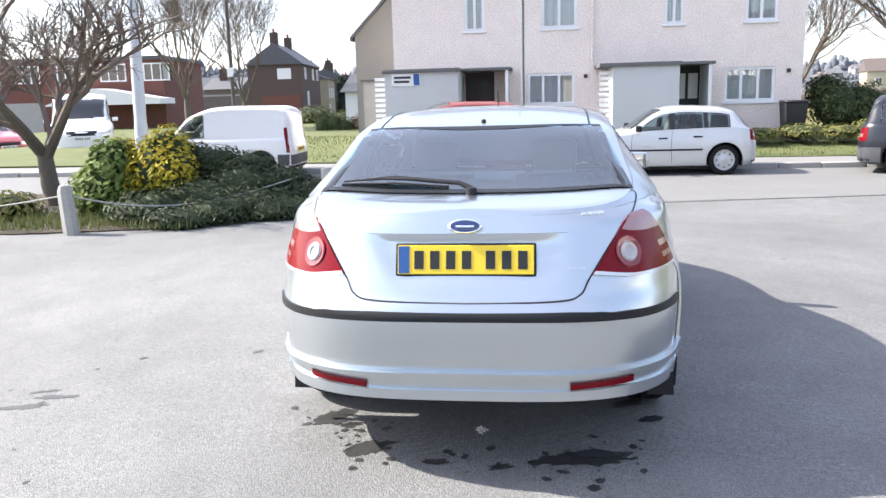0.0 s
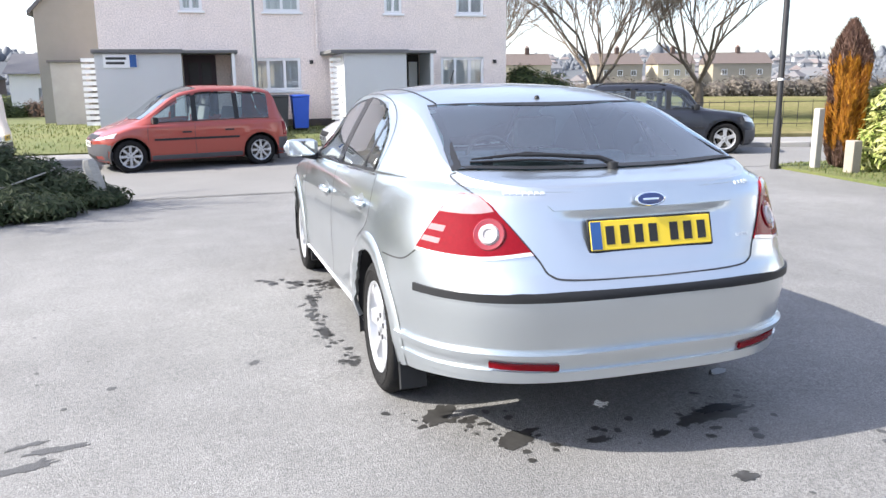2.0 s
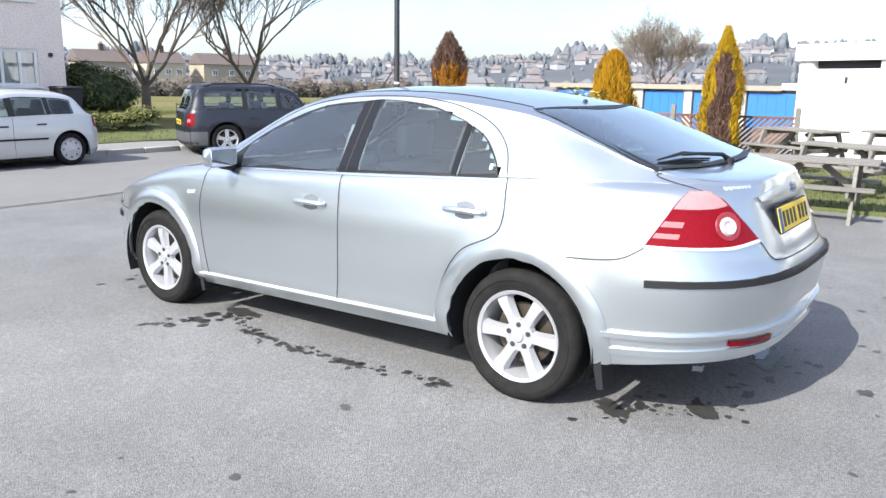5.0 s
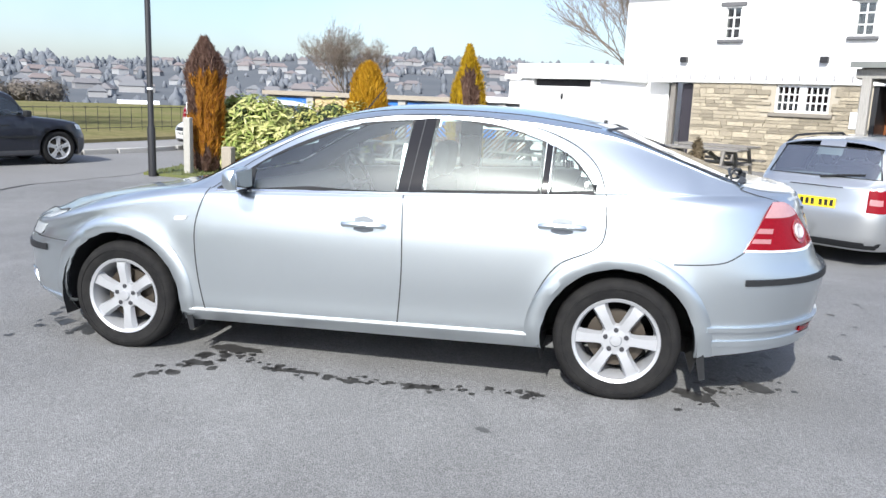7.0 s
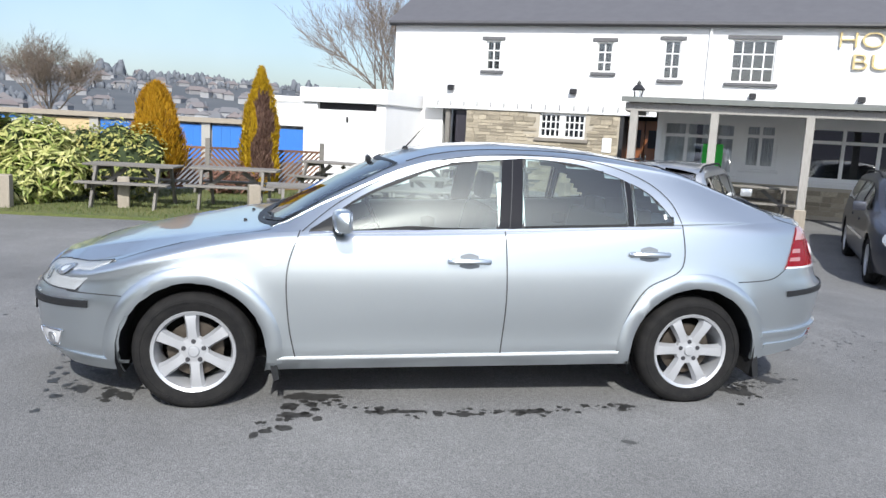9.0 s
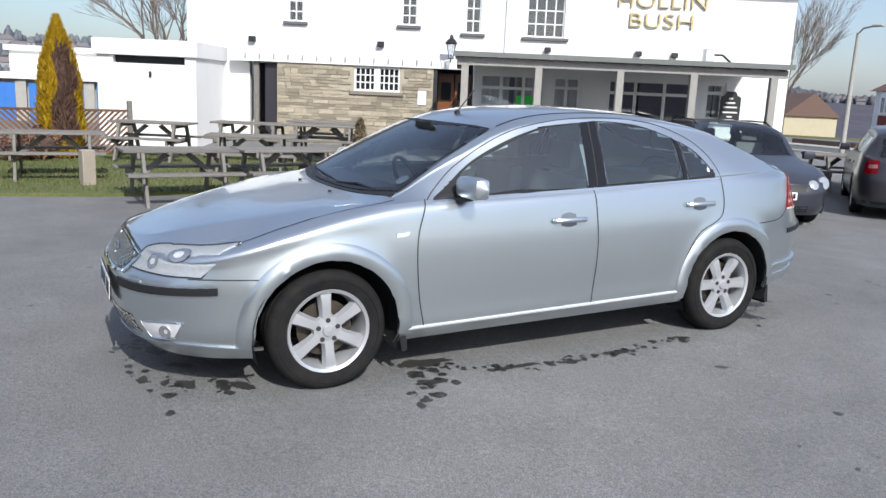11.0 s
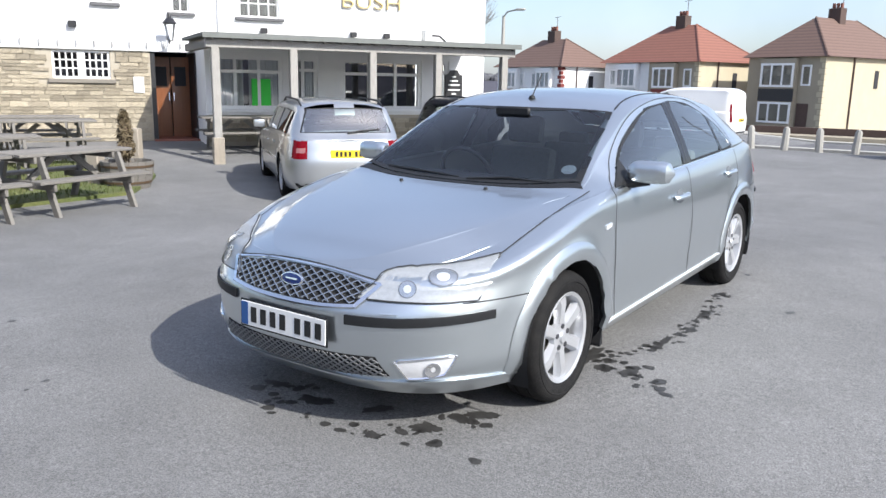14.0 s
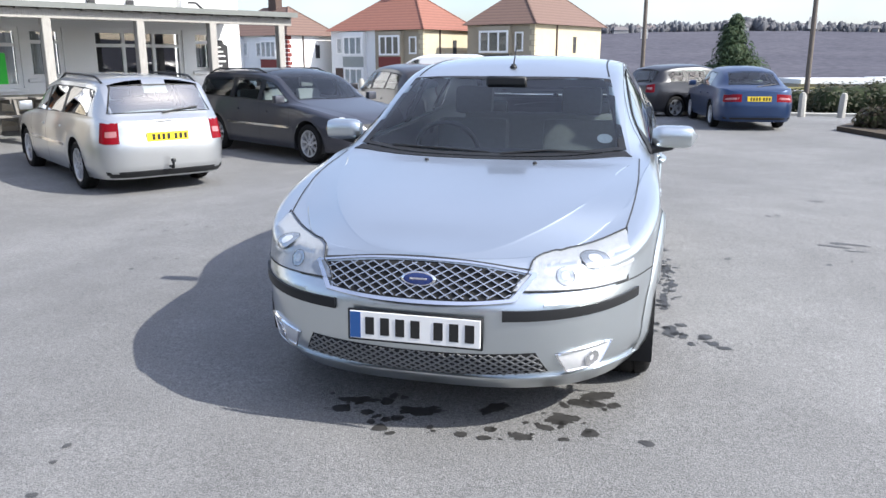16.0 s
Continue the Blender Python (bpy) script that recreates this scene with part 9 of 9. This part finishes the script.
shrub("field_hedge", 60, 96, [(k * 3.2 - 48, -k * 0.65 + 9 + (k % 3) * 0.4, 1.5 + 0.3 * (k % 2), 2.6, 1.9 + 0.25 * (k % 3)) for k in range(30)], 16000, 0.28, leafy("winter_hedge_twigs", (0.17, 0.145, 0.12), (0.13, 0.12, 0.10)), "long bare brown hedge beyond the playing field", 77, material("hedge_shaded_inner", (0.10, 0.085, 0.072), 0.95, vary=0.5, scale=1.5), 2.2)
# across the green, beyond the shrubs
DARKBRICK = material("dark_brown_brick", (0.105, 0.072, 0.062), 0.9, vary=0.35, scale=5, fine=0.2, bump_scale=14)
brick = gabled("brick_house", -22.1, 68.5, 97, 11, 5.1, 5.25, 2.0, DARKBRICK, SLATE, "dark brick house with slate roof and tall chimneys", [(1.5, 3.9, 0.8, 1.1), (6, 3.9, 0.9, 1.1), (2.5, 1.4, 0.9, 1.4), (8.6, 3.9, 1, 1.1)], [(0.4, 2.2), (7.2, 2.2)], base=-0.3)
part("end_window", box(-0.03, 1.0, 3.9, 0.0, 2.3, 4.9), UPVC, brick, smooth=False)
part("end_brick_panel", box(-0.025, 0.2, 0.4, 0.0, 3.9, 2.4), REDBRICK, brick, smooth=False)
b = thing("brick_hall", pose(-30.5, 37.5, land(-25, 38) - 0.2, 0, 0, 6), "long flat-roofed red brick building with white windows", "building")
part("wall", box(0, 0, 0, 9.4, 7, 4.5), REDBRICK, b, smooth=False)
part("roof_edge", box(-0.1, -0.1, 4.5, 9.5, 7.1, 4.7), SLATE, b, smooth=False)
part("porch_roof", prism([(3.4, 2.0), (9.9, 2.0), (9.9, 2.3), (6.6, 2.9), (6.0, 2.9)], 2.4, Matrix.Translation((0, 0.2, 0)) @ Matrix.Rotation(math.pi / 2, 4, "X")), UPVC, b, smooth=False)
for k in range(4):
    window(b, 0.8 + k * 2.5, 3.3, 1.5, 1.0, -0.06, 3, 1, 0.07, 0.06)
part("side_fence", box(-1.0, -2.0, 0.1, 3.2, -1.9, 2.2), CONCRETE, b, smooth=False)
EVERGREEN = leafy("street_evergreen", (0.04, 0.06, 0.045), (0.07, 0.085, 0.06))
STREETBRICK = material("sooty_street_brick", (0.15, 0.125, 0.115), 0.9, vary=0.4, scale=4, fine=0.2, bump_scale=14)
for x, y, rz, w, d, h, rf, wm in ((-23.8, 84, 100, 9, 6, 5.0, 1.2, BUFFRENDER), (-24.3, 96, 102, 8, 6, 5.6, 1.6, STREETBRICK), (-22.2, 97, 110, 12, 5, 3.6, 1.8, STREETBRICK)):
    gabled("terraced_house", x, y, rz, w, d, h, rf, wm, SLATE, "distant sooty terraced house along the side street", [(1.0, 2.9, 0.9, 1.1), (3.6, 2.9, 0.9, 1.1), (1.0, 0.9, 0.9, 1.3), (6.2, 2.9, 0.9, 1.1)], [(0.5, 2.2), (w - 1.5, 2.2)])
gabled("terraced_house", -36.86, 80, 0, 4.07, 6, 4.15, 1.3, STREETBRICK, SLATE, "distant row of sooty brick houses behind a garden wall", [(0.5, 2.2, 0.8, 1.0), (2.0, 2.2, 0.8, 1.0)], [(1.0, 2.2)])
gw = thing("garden_wall", pose(-28.39, 60, land(-25, 60) - 0.1), "sooty brick garden wall with a pale coping", "wall")
part("brickwork", box(0, 0, 0, 3.49, 0.3, 2.44), STREETBRICK, gw, smooth=False)
part("coping", box(-0.1, -0.06, 2.44, 3.59, 0.36, 2.58), CONCRETE, gw, smooth=False)
shrub("dark_garden_hedge", -28.02, 55, [(-.5, 0, 1.2, .7, 1.3), (.2, .2, 1.1, .7, 1.2), (.8, 0, .9, .6, 1.0), (-.3, 0, 2.5, .5, .8)], 3500, 0.11, EVERGREEN, "dark evergreen hedge beside the brick building", 95, INNER, 1.8)
gabled("white_house", -8.95, 32, 0, 4.0, 4.5, 2.3, 0.9, WHITEWASH, SLATE, "small white extension behind the brown house", [(1, 0.8, 1.6, 1.0)], [])
shrub("evergreen_tree", -28.1, 100, [(0, 0, 3.0, 1.6, 2.2), (0.2, 0, 5.0, 1.2, 1.6), (-.1, 0, 6.4, .8, 1.2), (0, 0, 7.4, .4, .8)], 3500, 0.22, EVERGREEN, "dark pointed evergreen above the street roofs", 91, INNER, 2.2)
shrub("evergreen_tree", -20.5, 78, [(-.25, 0, 1.6, .6, 1.6), (.3, .3, 2.2, .6, 1.7), (-.3, 0, 3.6, .45, 1.2), (.25, .3, 3.5, .4, 1.0)], 3500, 0.16, EVERGREEN, "pair of dark columnar evergreens beside the side street", 92, INNER, 2.2)
shrub("street_hedge", -8.8, 28.6, [(-.35, 0, .55, .42, .6), (.15, .1, .6, .45, .65), (.65, .1, .5, .42, .55), (1.0, .3, .5, .35, .5)], 5000, 0.05, leafy("hedge_green", (0.09, 0.12, 0.04), (0.05, 0.075, 0.03)), "clipped dark green garden hedge", 93, INNER, 1.8)
shrub("brown_hedge", -7.35, 28.9, [(-.3, 0, .55, .4, .6), (.2, 0, .6, .4, .62), (.6, .2, .5, .35, .5)], 2600, 0.06, leafy("beech_brown", (0.30, 0.19, 0.13), (0.20, 0.13, 0.09)), "brown winter beech hedge beside the brown house", 94, material("hedge_shaded_inner", (0.10, 0.085, 0.072), 0.95, vary=0.5, scale=1.5), 1.8)


def poles():
    g = thing("grey_lamp_post", pose(-9.9, 14.0, land(-10, 14), 0, 1.5, 0), "tall pale grey lamp post behind the shrubs", "lamp post")
    part("column", lathe([(0.165, -0.3), (0.165, 1.2), (0.15, 1.3), (0.12, 8.0), (0.0, 8.0)], 14), material("galvanised", (0.46, 0.49, 0.51), 0.55, 0.2, vary=0.3, scale=3), g)
    part("inspection_door", box(-0.07, -0.172, 0.35, 0.07, -0.15, 0.95, 0.006), material("galvanised", (0.46, 0.49, 0.51), 0.55, 0.2), g)
    h = thing("house_lamp_post", pose(-0.17, 15.5, 0.0), "slim grey lamp post in front of the pink houses", "lamp post")
    part("column", lathe([(0.06, -0.3), (0.06, 1.2), (0.042, 1.3), (0.038, 7.0), (0.0, 7.0)], 12), material("dark_galvanised", (0.16, 0.18, 0.18), 0.6, 0.3), h)
    wood = material("telegraph_pole", (0.13, 0.11, 0.095), 0.9, vary=0.4, scale=4)
    for x, y, ht in ((-13.7, 30, 9), (-0.35, -30.4, 9), (-6.1, -25.6, 9)):
        t = thing("telegraph_pole", pose(x, y, land(x, y)), "brown wooden telegraph pole", "pole", "telegraph poles")
        part("pole", lathe([(0.095, -0.3), (0.068, ht), (0.0, ht)], 10), wood, t)
        part("pole_plate", box(-0.14, -0.16, 2.9, 0.14, -0.14, 3.3), PLATE_W, t, smooth=False)
    s = thing("street_lamp", pose(16.7, -26.8, land(16.7, -26.8)), "concrete street lamp with a curved arm", "street lamp")
    part("column", lathe([(0.11, -0.3), (0.07, 4.8), (0.0, 4.8)], 10), CONCRETE, s)
    part("arm", tube([(0, 0, 4.75), (-0.25, 0.1, 4.95), (-0.9, 0.35, 5.0)], 0.035, 6), CONCRETE, s)
    part("lamp_head", box(-1.3, 0.28, 4.95, -0.85, 0.48, 5.04, 0.03), CONCRETE, s)
    n = thing("notice_board", pose(19.0, 12.4, land(19, 12.4)), "white notice board on posts by the field fence", "sign")
    part("board", box(-0.5, -0.02, 0.7, 0.5, 0.02, 1.2), PLATE_W, n, smooth=False)
    for x in (-0.4, 0.4):
        part("leg", box(x - 0.03, 0.02, -0.2, x + 0.03, 0.07, 1.2), OLDWOOD, n, smooth=False)


poles()


def field_fence():
    root = thing("field_fence", Matrix(), "dark open railing along the playing field", "fence")
    pts = [(10.5, 17.5), (26, 14.6), (46, 11)]
    for (x0, y0), (x1, y1) in zip(pts, pts[1:]):
        L = math.hypot(x1 - x0, y1 - y0)
        for i in range(int(L / 0.5)):
            t = i * 0.5 / L
            x, y = x0 + (x1 - x0) * t, y0 + (y1 - y0) * t
            part("railing_bar", box(x - 0.006, y - 0.006, land(x, y), x + 0.006, y + 0.006, land(x, y) + 0.95), BLACKPAINT, root, smooth=False)
        for z in (0.2, 0.9):
            part("rail", tube([(x0, y0, land(x0, y0) + z), (x1, y1, land(x1, y1) + z)], 0.012, 5), BLACKPAINT, root)


field_fence()


def far_town():
    crng = random.Random(17)

    def crown(vs, fs, cx, cy, cz, s):
        """One far treetop: an uneven dome."""
        base, K, tall = len(vs), 8, crng.uniform(0.9, 1.7)
        for z, w in ((0.0, 0.75), (0.55, 1.0), (1.1, 0.8), (1.5, 0.42)):
            for k in range(K):
                a = k * math.tau / K
                q = w * s * crng.uniform(0.5, 1.3)
                vs.append((cx + q * math.cos(a), cy + q * math.sin(a), cz - 0.3 + z * s * tall * crng.uniform(0.75, 1.25)))
        vs.append((cx, cy, cz + 1.7 * s * tall))
        for i in range(3):
            for k in range(K):
                fs.append((base + i * K + k, base + i * K + (k + 1) % K, base + (i + 1) * K + (k + 1) % K, base + (i + 1) * K + k))
        fs += [(base + 3 * K + k, base + 3 * K + (k + 1) % K, base + 4 * K) for k in range(K)]
    """Houses and woods on the far hillsides, each too small to tell apart."""
    rnd = random.Random(91)
    walls, roofs, trees = bmesh.new(), bmesh.new(), bmesh.new()
    W = ([], [])
    R = ([], [])
    for k in range(760):
        a = rnd.uniform(-2.1, 1.45)
        r = rnd.uniform(225, 440) if rnd.random() < 0.75 else rnd.uniform(175, 240)
        if -0.75 < a < -0.15:
            continue
        if a < -0.75:
            r = rnd.uniform(400, 455)
            if rnd.random() < 0.4:
                continue
        x, y = r * math.cos(a), r * math.sin(a)
        z = land(x, y)
        w, d, h = rnd.uniform(1.7, 3.6), rnd.uniform(1.6, 2.2), rnd.uniform(1.6, 2.6)
        M = pose(x, y, z - 0.5, 0, 0, math.degrees(a) + rnd.choice((0, 90)) + rnd.uniform(-25, 25))
        i = len(W[0])
        W[0].extend([tuple(M @ Vector(p)) for p in ((-w, -d, 0), (w, -d, 0), (w, d, 0), (-w, d, 0), (-w, -d, h), (w, -d, h), (w, d, h), (-w, d, h))])
        W[1].extend([(i, i + 1, i + 5, i + 4), (i + 1, i + 2, i + 6, i + 5), (i + 2, i + 3, i + 7, i + 6), (i + 3, i, i + 4, i + 7)])
        i = len(R[0])
        rh = rnd.uniform(1.0, 1.7)
        R[0].extend([tuple(M @ Vector(p)) for p in ((-w - .3, -d - .3, h), (w + .3, -d - .3, h), (w + .3, d + .3, h), (-w - .3, d + .3, h), (-w + 1, 0, h + rh), (w - 1, 0, h + rh))])
        R[1].extend([(i, i + 1, i + 5, i + 4), (i + 2, i + 3, i + 4, i + 5), (i + 1, i + 2, i + 5), (i + 3, i, i + 4)])
    # town colours are paled towards grey, painting in the haze
    wm = leafy("hazed_town_walls", (0.46, 0.47, 0.485), (0.27, 0.265, 0.27), 0.9)
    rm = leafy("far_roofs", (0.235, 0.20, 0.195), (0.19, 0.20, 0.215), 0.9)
    for nm, (vs, fs), mt, lab in (("far_houses", W, wm, "pale house walls of the far town"), ("far_roofs", R, rm, "brown and grey roofs of the far town, paled for haze")):
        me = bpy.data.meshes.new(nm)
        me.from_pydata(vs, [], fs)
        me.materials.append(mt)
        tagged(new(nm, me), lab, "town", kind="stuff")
    vs, fs = [], []
    for k in range(7000):
        a = rnd.uniform(-2.2, 2.2) if k % 5 else rnd.uniform(-2.0, -0.8)
        r, s = rnd.uniform(140, 450), rnd.uniform(0.6, 1.4)
        if k % 3 == 0:
            # the wooded skyline
            r, s = rnd.uniform(420, 480), rnd.uniform(0.9, 1.8) + 1.6 * max(0, math.sin(a * 17) * math.sin(a * 41 + 1))
            s *= 0.6 if a < -0.6 else 1.0
        elif k % 3 == 1:
            # clumps on the slopes
            a = round(a * 9 + rnd.gauss(0, 0.25)) / 9 + rnd.gauss(0, 0.03)
            r = 200 + 60 * ((int(a * 9) * 7) % 4) + rnd.gauss(0, 12)
        if a < -0.7 and r < 415:
            continue
        cx, cy = r * math.cos(a), r * math.sin(a)
        cz = land(cx, cy)
        crown(vs, fs, cx, cy, cz, s)
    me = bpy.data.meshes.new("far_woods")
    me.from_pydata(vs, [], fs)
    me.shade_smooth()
    # treetops carry the haze as a bluish grey base colour
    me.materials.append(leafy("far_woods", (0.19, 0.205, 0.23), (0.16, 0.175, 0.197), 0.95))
    tagged(new("far_woods", me), "leafless woods on the far slopes, greyed in colour for haze", "trees", kind="stuff")
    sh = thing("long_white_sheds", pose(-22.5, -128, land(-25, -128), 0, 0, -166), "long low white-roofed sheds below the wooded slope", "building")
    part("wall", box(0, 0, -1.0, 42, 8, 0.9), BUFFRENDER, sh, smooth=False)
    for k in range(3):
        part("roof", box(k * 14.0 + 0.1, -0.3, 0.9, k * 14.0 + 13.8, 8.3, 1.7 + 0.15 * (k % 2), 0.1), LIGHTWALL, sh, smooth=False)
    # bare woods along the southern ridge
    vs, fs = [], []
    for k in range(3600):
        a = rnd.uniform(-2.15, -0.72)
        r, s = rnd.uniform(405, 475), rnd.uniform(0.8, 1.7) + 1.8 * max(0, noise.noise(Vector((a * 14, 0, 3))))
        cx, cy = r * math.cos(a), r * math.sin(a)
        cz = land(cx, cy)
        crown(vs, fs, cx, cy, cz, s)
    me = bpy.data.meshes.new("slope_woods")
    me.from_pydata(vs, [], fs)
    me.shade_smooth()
    # haze over the ridge is mixed into this grey
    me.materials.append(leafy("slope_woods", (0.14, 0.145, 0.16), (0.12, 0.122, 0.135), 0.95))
    tagged(new("slope_woods", me), "leafless woods along the southern ridge, haze mixed into their colour", "trees", kind="stuff")
    p = thing("sports_pavilion", pose(113, 77, land(113, 77), 0, 0, -55), "low white-roofed pavilion on the playing field", "building")
    part("wall", box(-3, 0, 0, 3, 3, 1.3), REDBRICK, p, smooth=False)
    part("roof", prism([(-0.4, 1.3), (3.4, 1.3), (1.5, 1.9)], 6.6, Matrix(((0, 0, 1, -3.3), (1, 0, 0, 0), (0, 1, 0, 0), (0, 0, 0, 1)))), WHITEWASH, p, smooth=False)


far_town()


# ---- marks on the tarmac ----
WET = material("wet_stain", (0.02, 0.0195, 0.019), 0.5, vary=0.5, scale=25, colour2=(0.05, 0.049, 0.048))
DAMP = material("damp_tarmac", (0.06, 0.06, 0.061), 0.6, vary=0.5, scale=20, bump=0.3, bump_scale=120)


def stain(x, y, rx, ry, ang, seed, mat, lift=0.0022, name="wet_stain", label="dark wet stain on the tarmac"):
    """A thin ragged film of liquid on the ground."""
    rnd = random.Random(seed)
    bm = bmesh.new()
    c = bm.verts.new((x, y, ground_z(x, y) + lift))
    n = 34
    ring = []
    ca, sa = math.cos(ang), math.sin(ang)
    for k in range(n):
        a = k * math.tau / n
        f = 0.72 + 0.30 * noise.noise(Vector((math.cos(a) * 1.8 + seed, math.sin(a) * 1.8, seed * 0.37))) + rnd.uniform(-0.16, 0.16)
        u, v = rx * f * math.cos(a), ry * f * math.sin(a)
        px, py = x + u * ca - v * sa, y + u * sa + v * ca
        ring.append(bm.verts.new((px, py, ground_z(px, py) + lift)))
    for k in range(n):
        bm.faces.new((c, ring[k], ring[(k + 1) % n]))
    ob = part(name, bm, mat, smooth=False)
    return tagged(ob, label, "stain", kind="structure")


def splashes(path, count, spread, size, seed, mat, label):
    """Many small drips along a line, as one film."""
    rnd = random.Random(seed)
    bm = bmesh.new()
    for i in range(count):
        t = rnd.random() * (len(path) - 1)
        k = min(int(t), len(path) - 2)
        x = path[k][0] + (path[k + 1][0] - path[k][0]) * (t - k) + rnd.gauss(0, spread)
        y = path[k][1] + (path[k + 1][1] - path[k][1]) * (t - k) + rnd.gauss(0, spread)
        r = size * rnd.uniform(0.3, 1.0) ** 1.6
        e = rnd.uniform(0.5, 1.0)
        a0 = rnd.uniform(0, 3.1)
        vs = []
        for j in range(9):
            a = j * math.tau / 9
            f = rnd.uniform(0.65, 1.15)
            u, v = r * f * math.cos(a), r * e * f * math.sin(a)
            px, py = x + u * math.cos(a0) - v * math.sin(a0), y + u * math.sin(a0) + v * math.cos(a0)
            vs.append(bm.verts.new((px, py, ground_z(px, py) + 0.0026)))
        bm.faces.new(vs)
    bmesh.ops.recalc_face_normals(bm, faces=bm.faces[:])
    ob = part("drip_marks", bm, mat, smooth=False)
    return tagged(ob, label, "stain", kind="stuff")


for k, (x, y, rx, ry, an) in enumerate(((-0.70, -1.80, .17, .075, 1.0), (-0.46, -2.13, .17, .085, .6), (0.45, -2.18, .27, .10, .1), (0.22, -2.70, .07, .05, 0), (-0.72, 0.78, .20, .10, 1.5), (-1.0, 0.86, .10, .05, 1.0),
                                        (-0.67, 1.79, .13, .06, .5), (-0.55, 2.05, .10, .06, .3), (0.33, 2.08, .10, .05, .2), (0.05, 2.12, .13, .06, .4), (-0.25, 2.02, .10, .05, .9), (-0.40, 2.24, .07, .045, 0),
                                        (-0.99, -0.40, .16, .045, 1.5), (-1.02, -0.05, .12, .03, 1.55), (-0.97, 0.3, .18, .035, 1.6), (-0.15, -2.25, .08, .04, 0), (0.12, -2.28, .07, .035, .2), (0.70, -1.55, .12, .06, .4))):
    stain(x, y, rx * 0.95, ry * 0.95, an, k + 3, WET)
for k, (x, y, rx, ry, an) in enumerate(((-2.40, -1.68, .22, .045, 0.1), (-2.30, -1.55, .16, .04, 0.0), (-2.42, -1.45, .11, .03, 0.2), (-1.43, -0.82, .06, .03, 1.2), (-2.85, -3.6, .05, .03, 0), (-2.6, -4.0, .13, .05, .4))):
    stain(x, y, rx, ry, an, k + 40, DAMP)
splashes([(-0.72, 0.9), (-0.98, 0.35), (-1.0, -0.4), (-0.95, -1.0)], 110, 0.03, 0.034, 1, WET, "trail of wet drips along the sill line")
splashes([(-0.75, 0.75), (-1.25, 1.0)], 40, 0.06, 0.05, 2, WET, "wet splashes by the front wheel")
splashes([(0.5, 2.1), (0.0, 2.2), (-0.6, 2.1), (-0.7, 1.8)], 55, 0.09, 0.045, 3, WET, "wet drips under the front bumper")
splashes([(-0.75, -1.8), (-0.4, -2.2), (0.3, -2.25), (0.7, -2.1)], 70, 0.09, 0.032, 4, WET, "wet drips under the rear bumper")
splashes([(-2.5, 6), (-3, 0), (-2.4, -3.4), (0.8, -3.2), (3.2, -2.5), (3.4, 3), (0.5, 4.0)], 150, 0.55, 0.035, 5, DAMP, "scattered small dark marks on the tarmac")
splashes([(-0.1, -2.6), (0.3, -3.2), (0.9, -3.4)], 45, 0.16, 0.022, 6, DAMP, "line of small drips behind the car")
PUDDLE = material("puddle", (0.05, 0.052, 0.055), 0.12, vary=0.2, spec=0.2)
stain(0.50, -2.14, .13, .055, .1, 90, PUDDLE, 0.004, "puddle", "small shiny puddle behind the rear wheel")
stain(0.79, -1.74, .08, .045, .5, 91, PUDDLE, 0.004, "puddle", "small shiny puddle beside the rear wheel")
seam = bmesh.new()
rnd = random.Random(15)
prev = None
for k in range(91):
    t = k / 90
    sx = -2.9 + 9.4 * t
    sy = 7.36 + (0.1 * t / 0.52 if t < 0.52 else 0.1 + 0.75 * (t - 0.52) / 0.48) + 0.05 * noise.noise(Vector((k * 0.35, 3, 0))) + rnd.uniform(-0.012, 0.012)
    sw = 0.012 + 0.022 * abs(noise.noise(Vector((k * 0.5, 0, 7))))
    cur = [seam.verts.new((sx, sy + d, land(sx, sy) + 0.012)) for d in (-sw, sw)]
    if prev:
        seam.faces.new((prev[0], cur[0], cur[1], prev[1]))
    prev = cur
tagged(part("road_seam", seam, WET, smooth=False), "ragged dark seam where the tarmac meets the road", "crack", kind="structure")
pp = bmesh.new()
rnd = random.Random(5)
for k in range(14):
    a, b, c = [Vector((0.02 + rnd.uniform(-.035, .035), -1.95 + rnd.uniform(-.03, .03), ground_z(0, -1.95) + rnd.uniform(0.002, .03))) for _ in range(3)]
    pp.faces.new([pp.verts.new(q) for q in (a, b, c)])
tagged(part("crumpled_litter", pp, PLATE_W, smooth=False), "crumpled scrap of white paper on the tarmac", "litter")

stones()
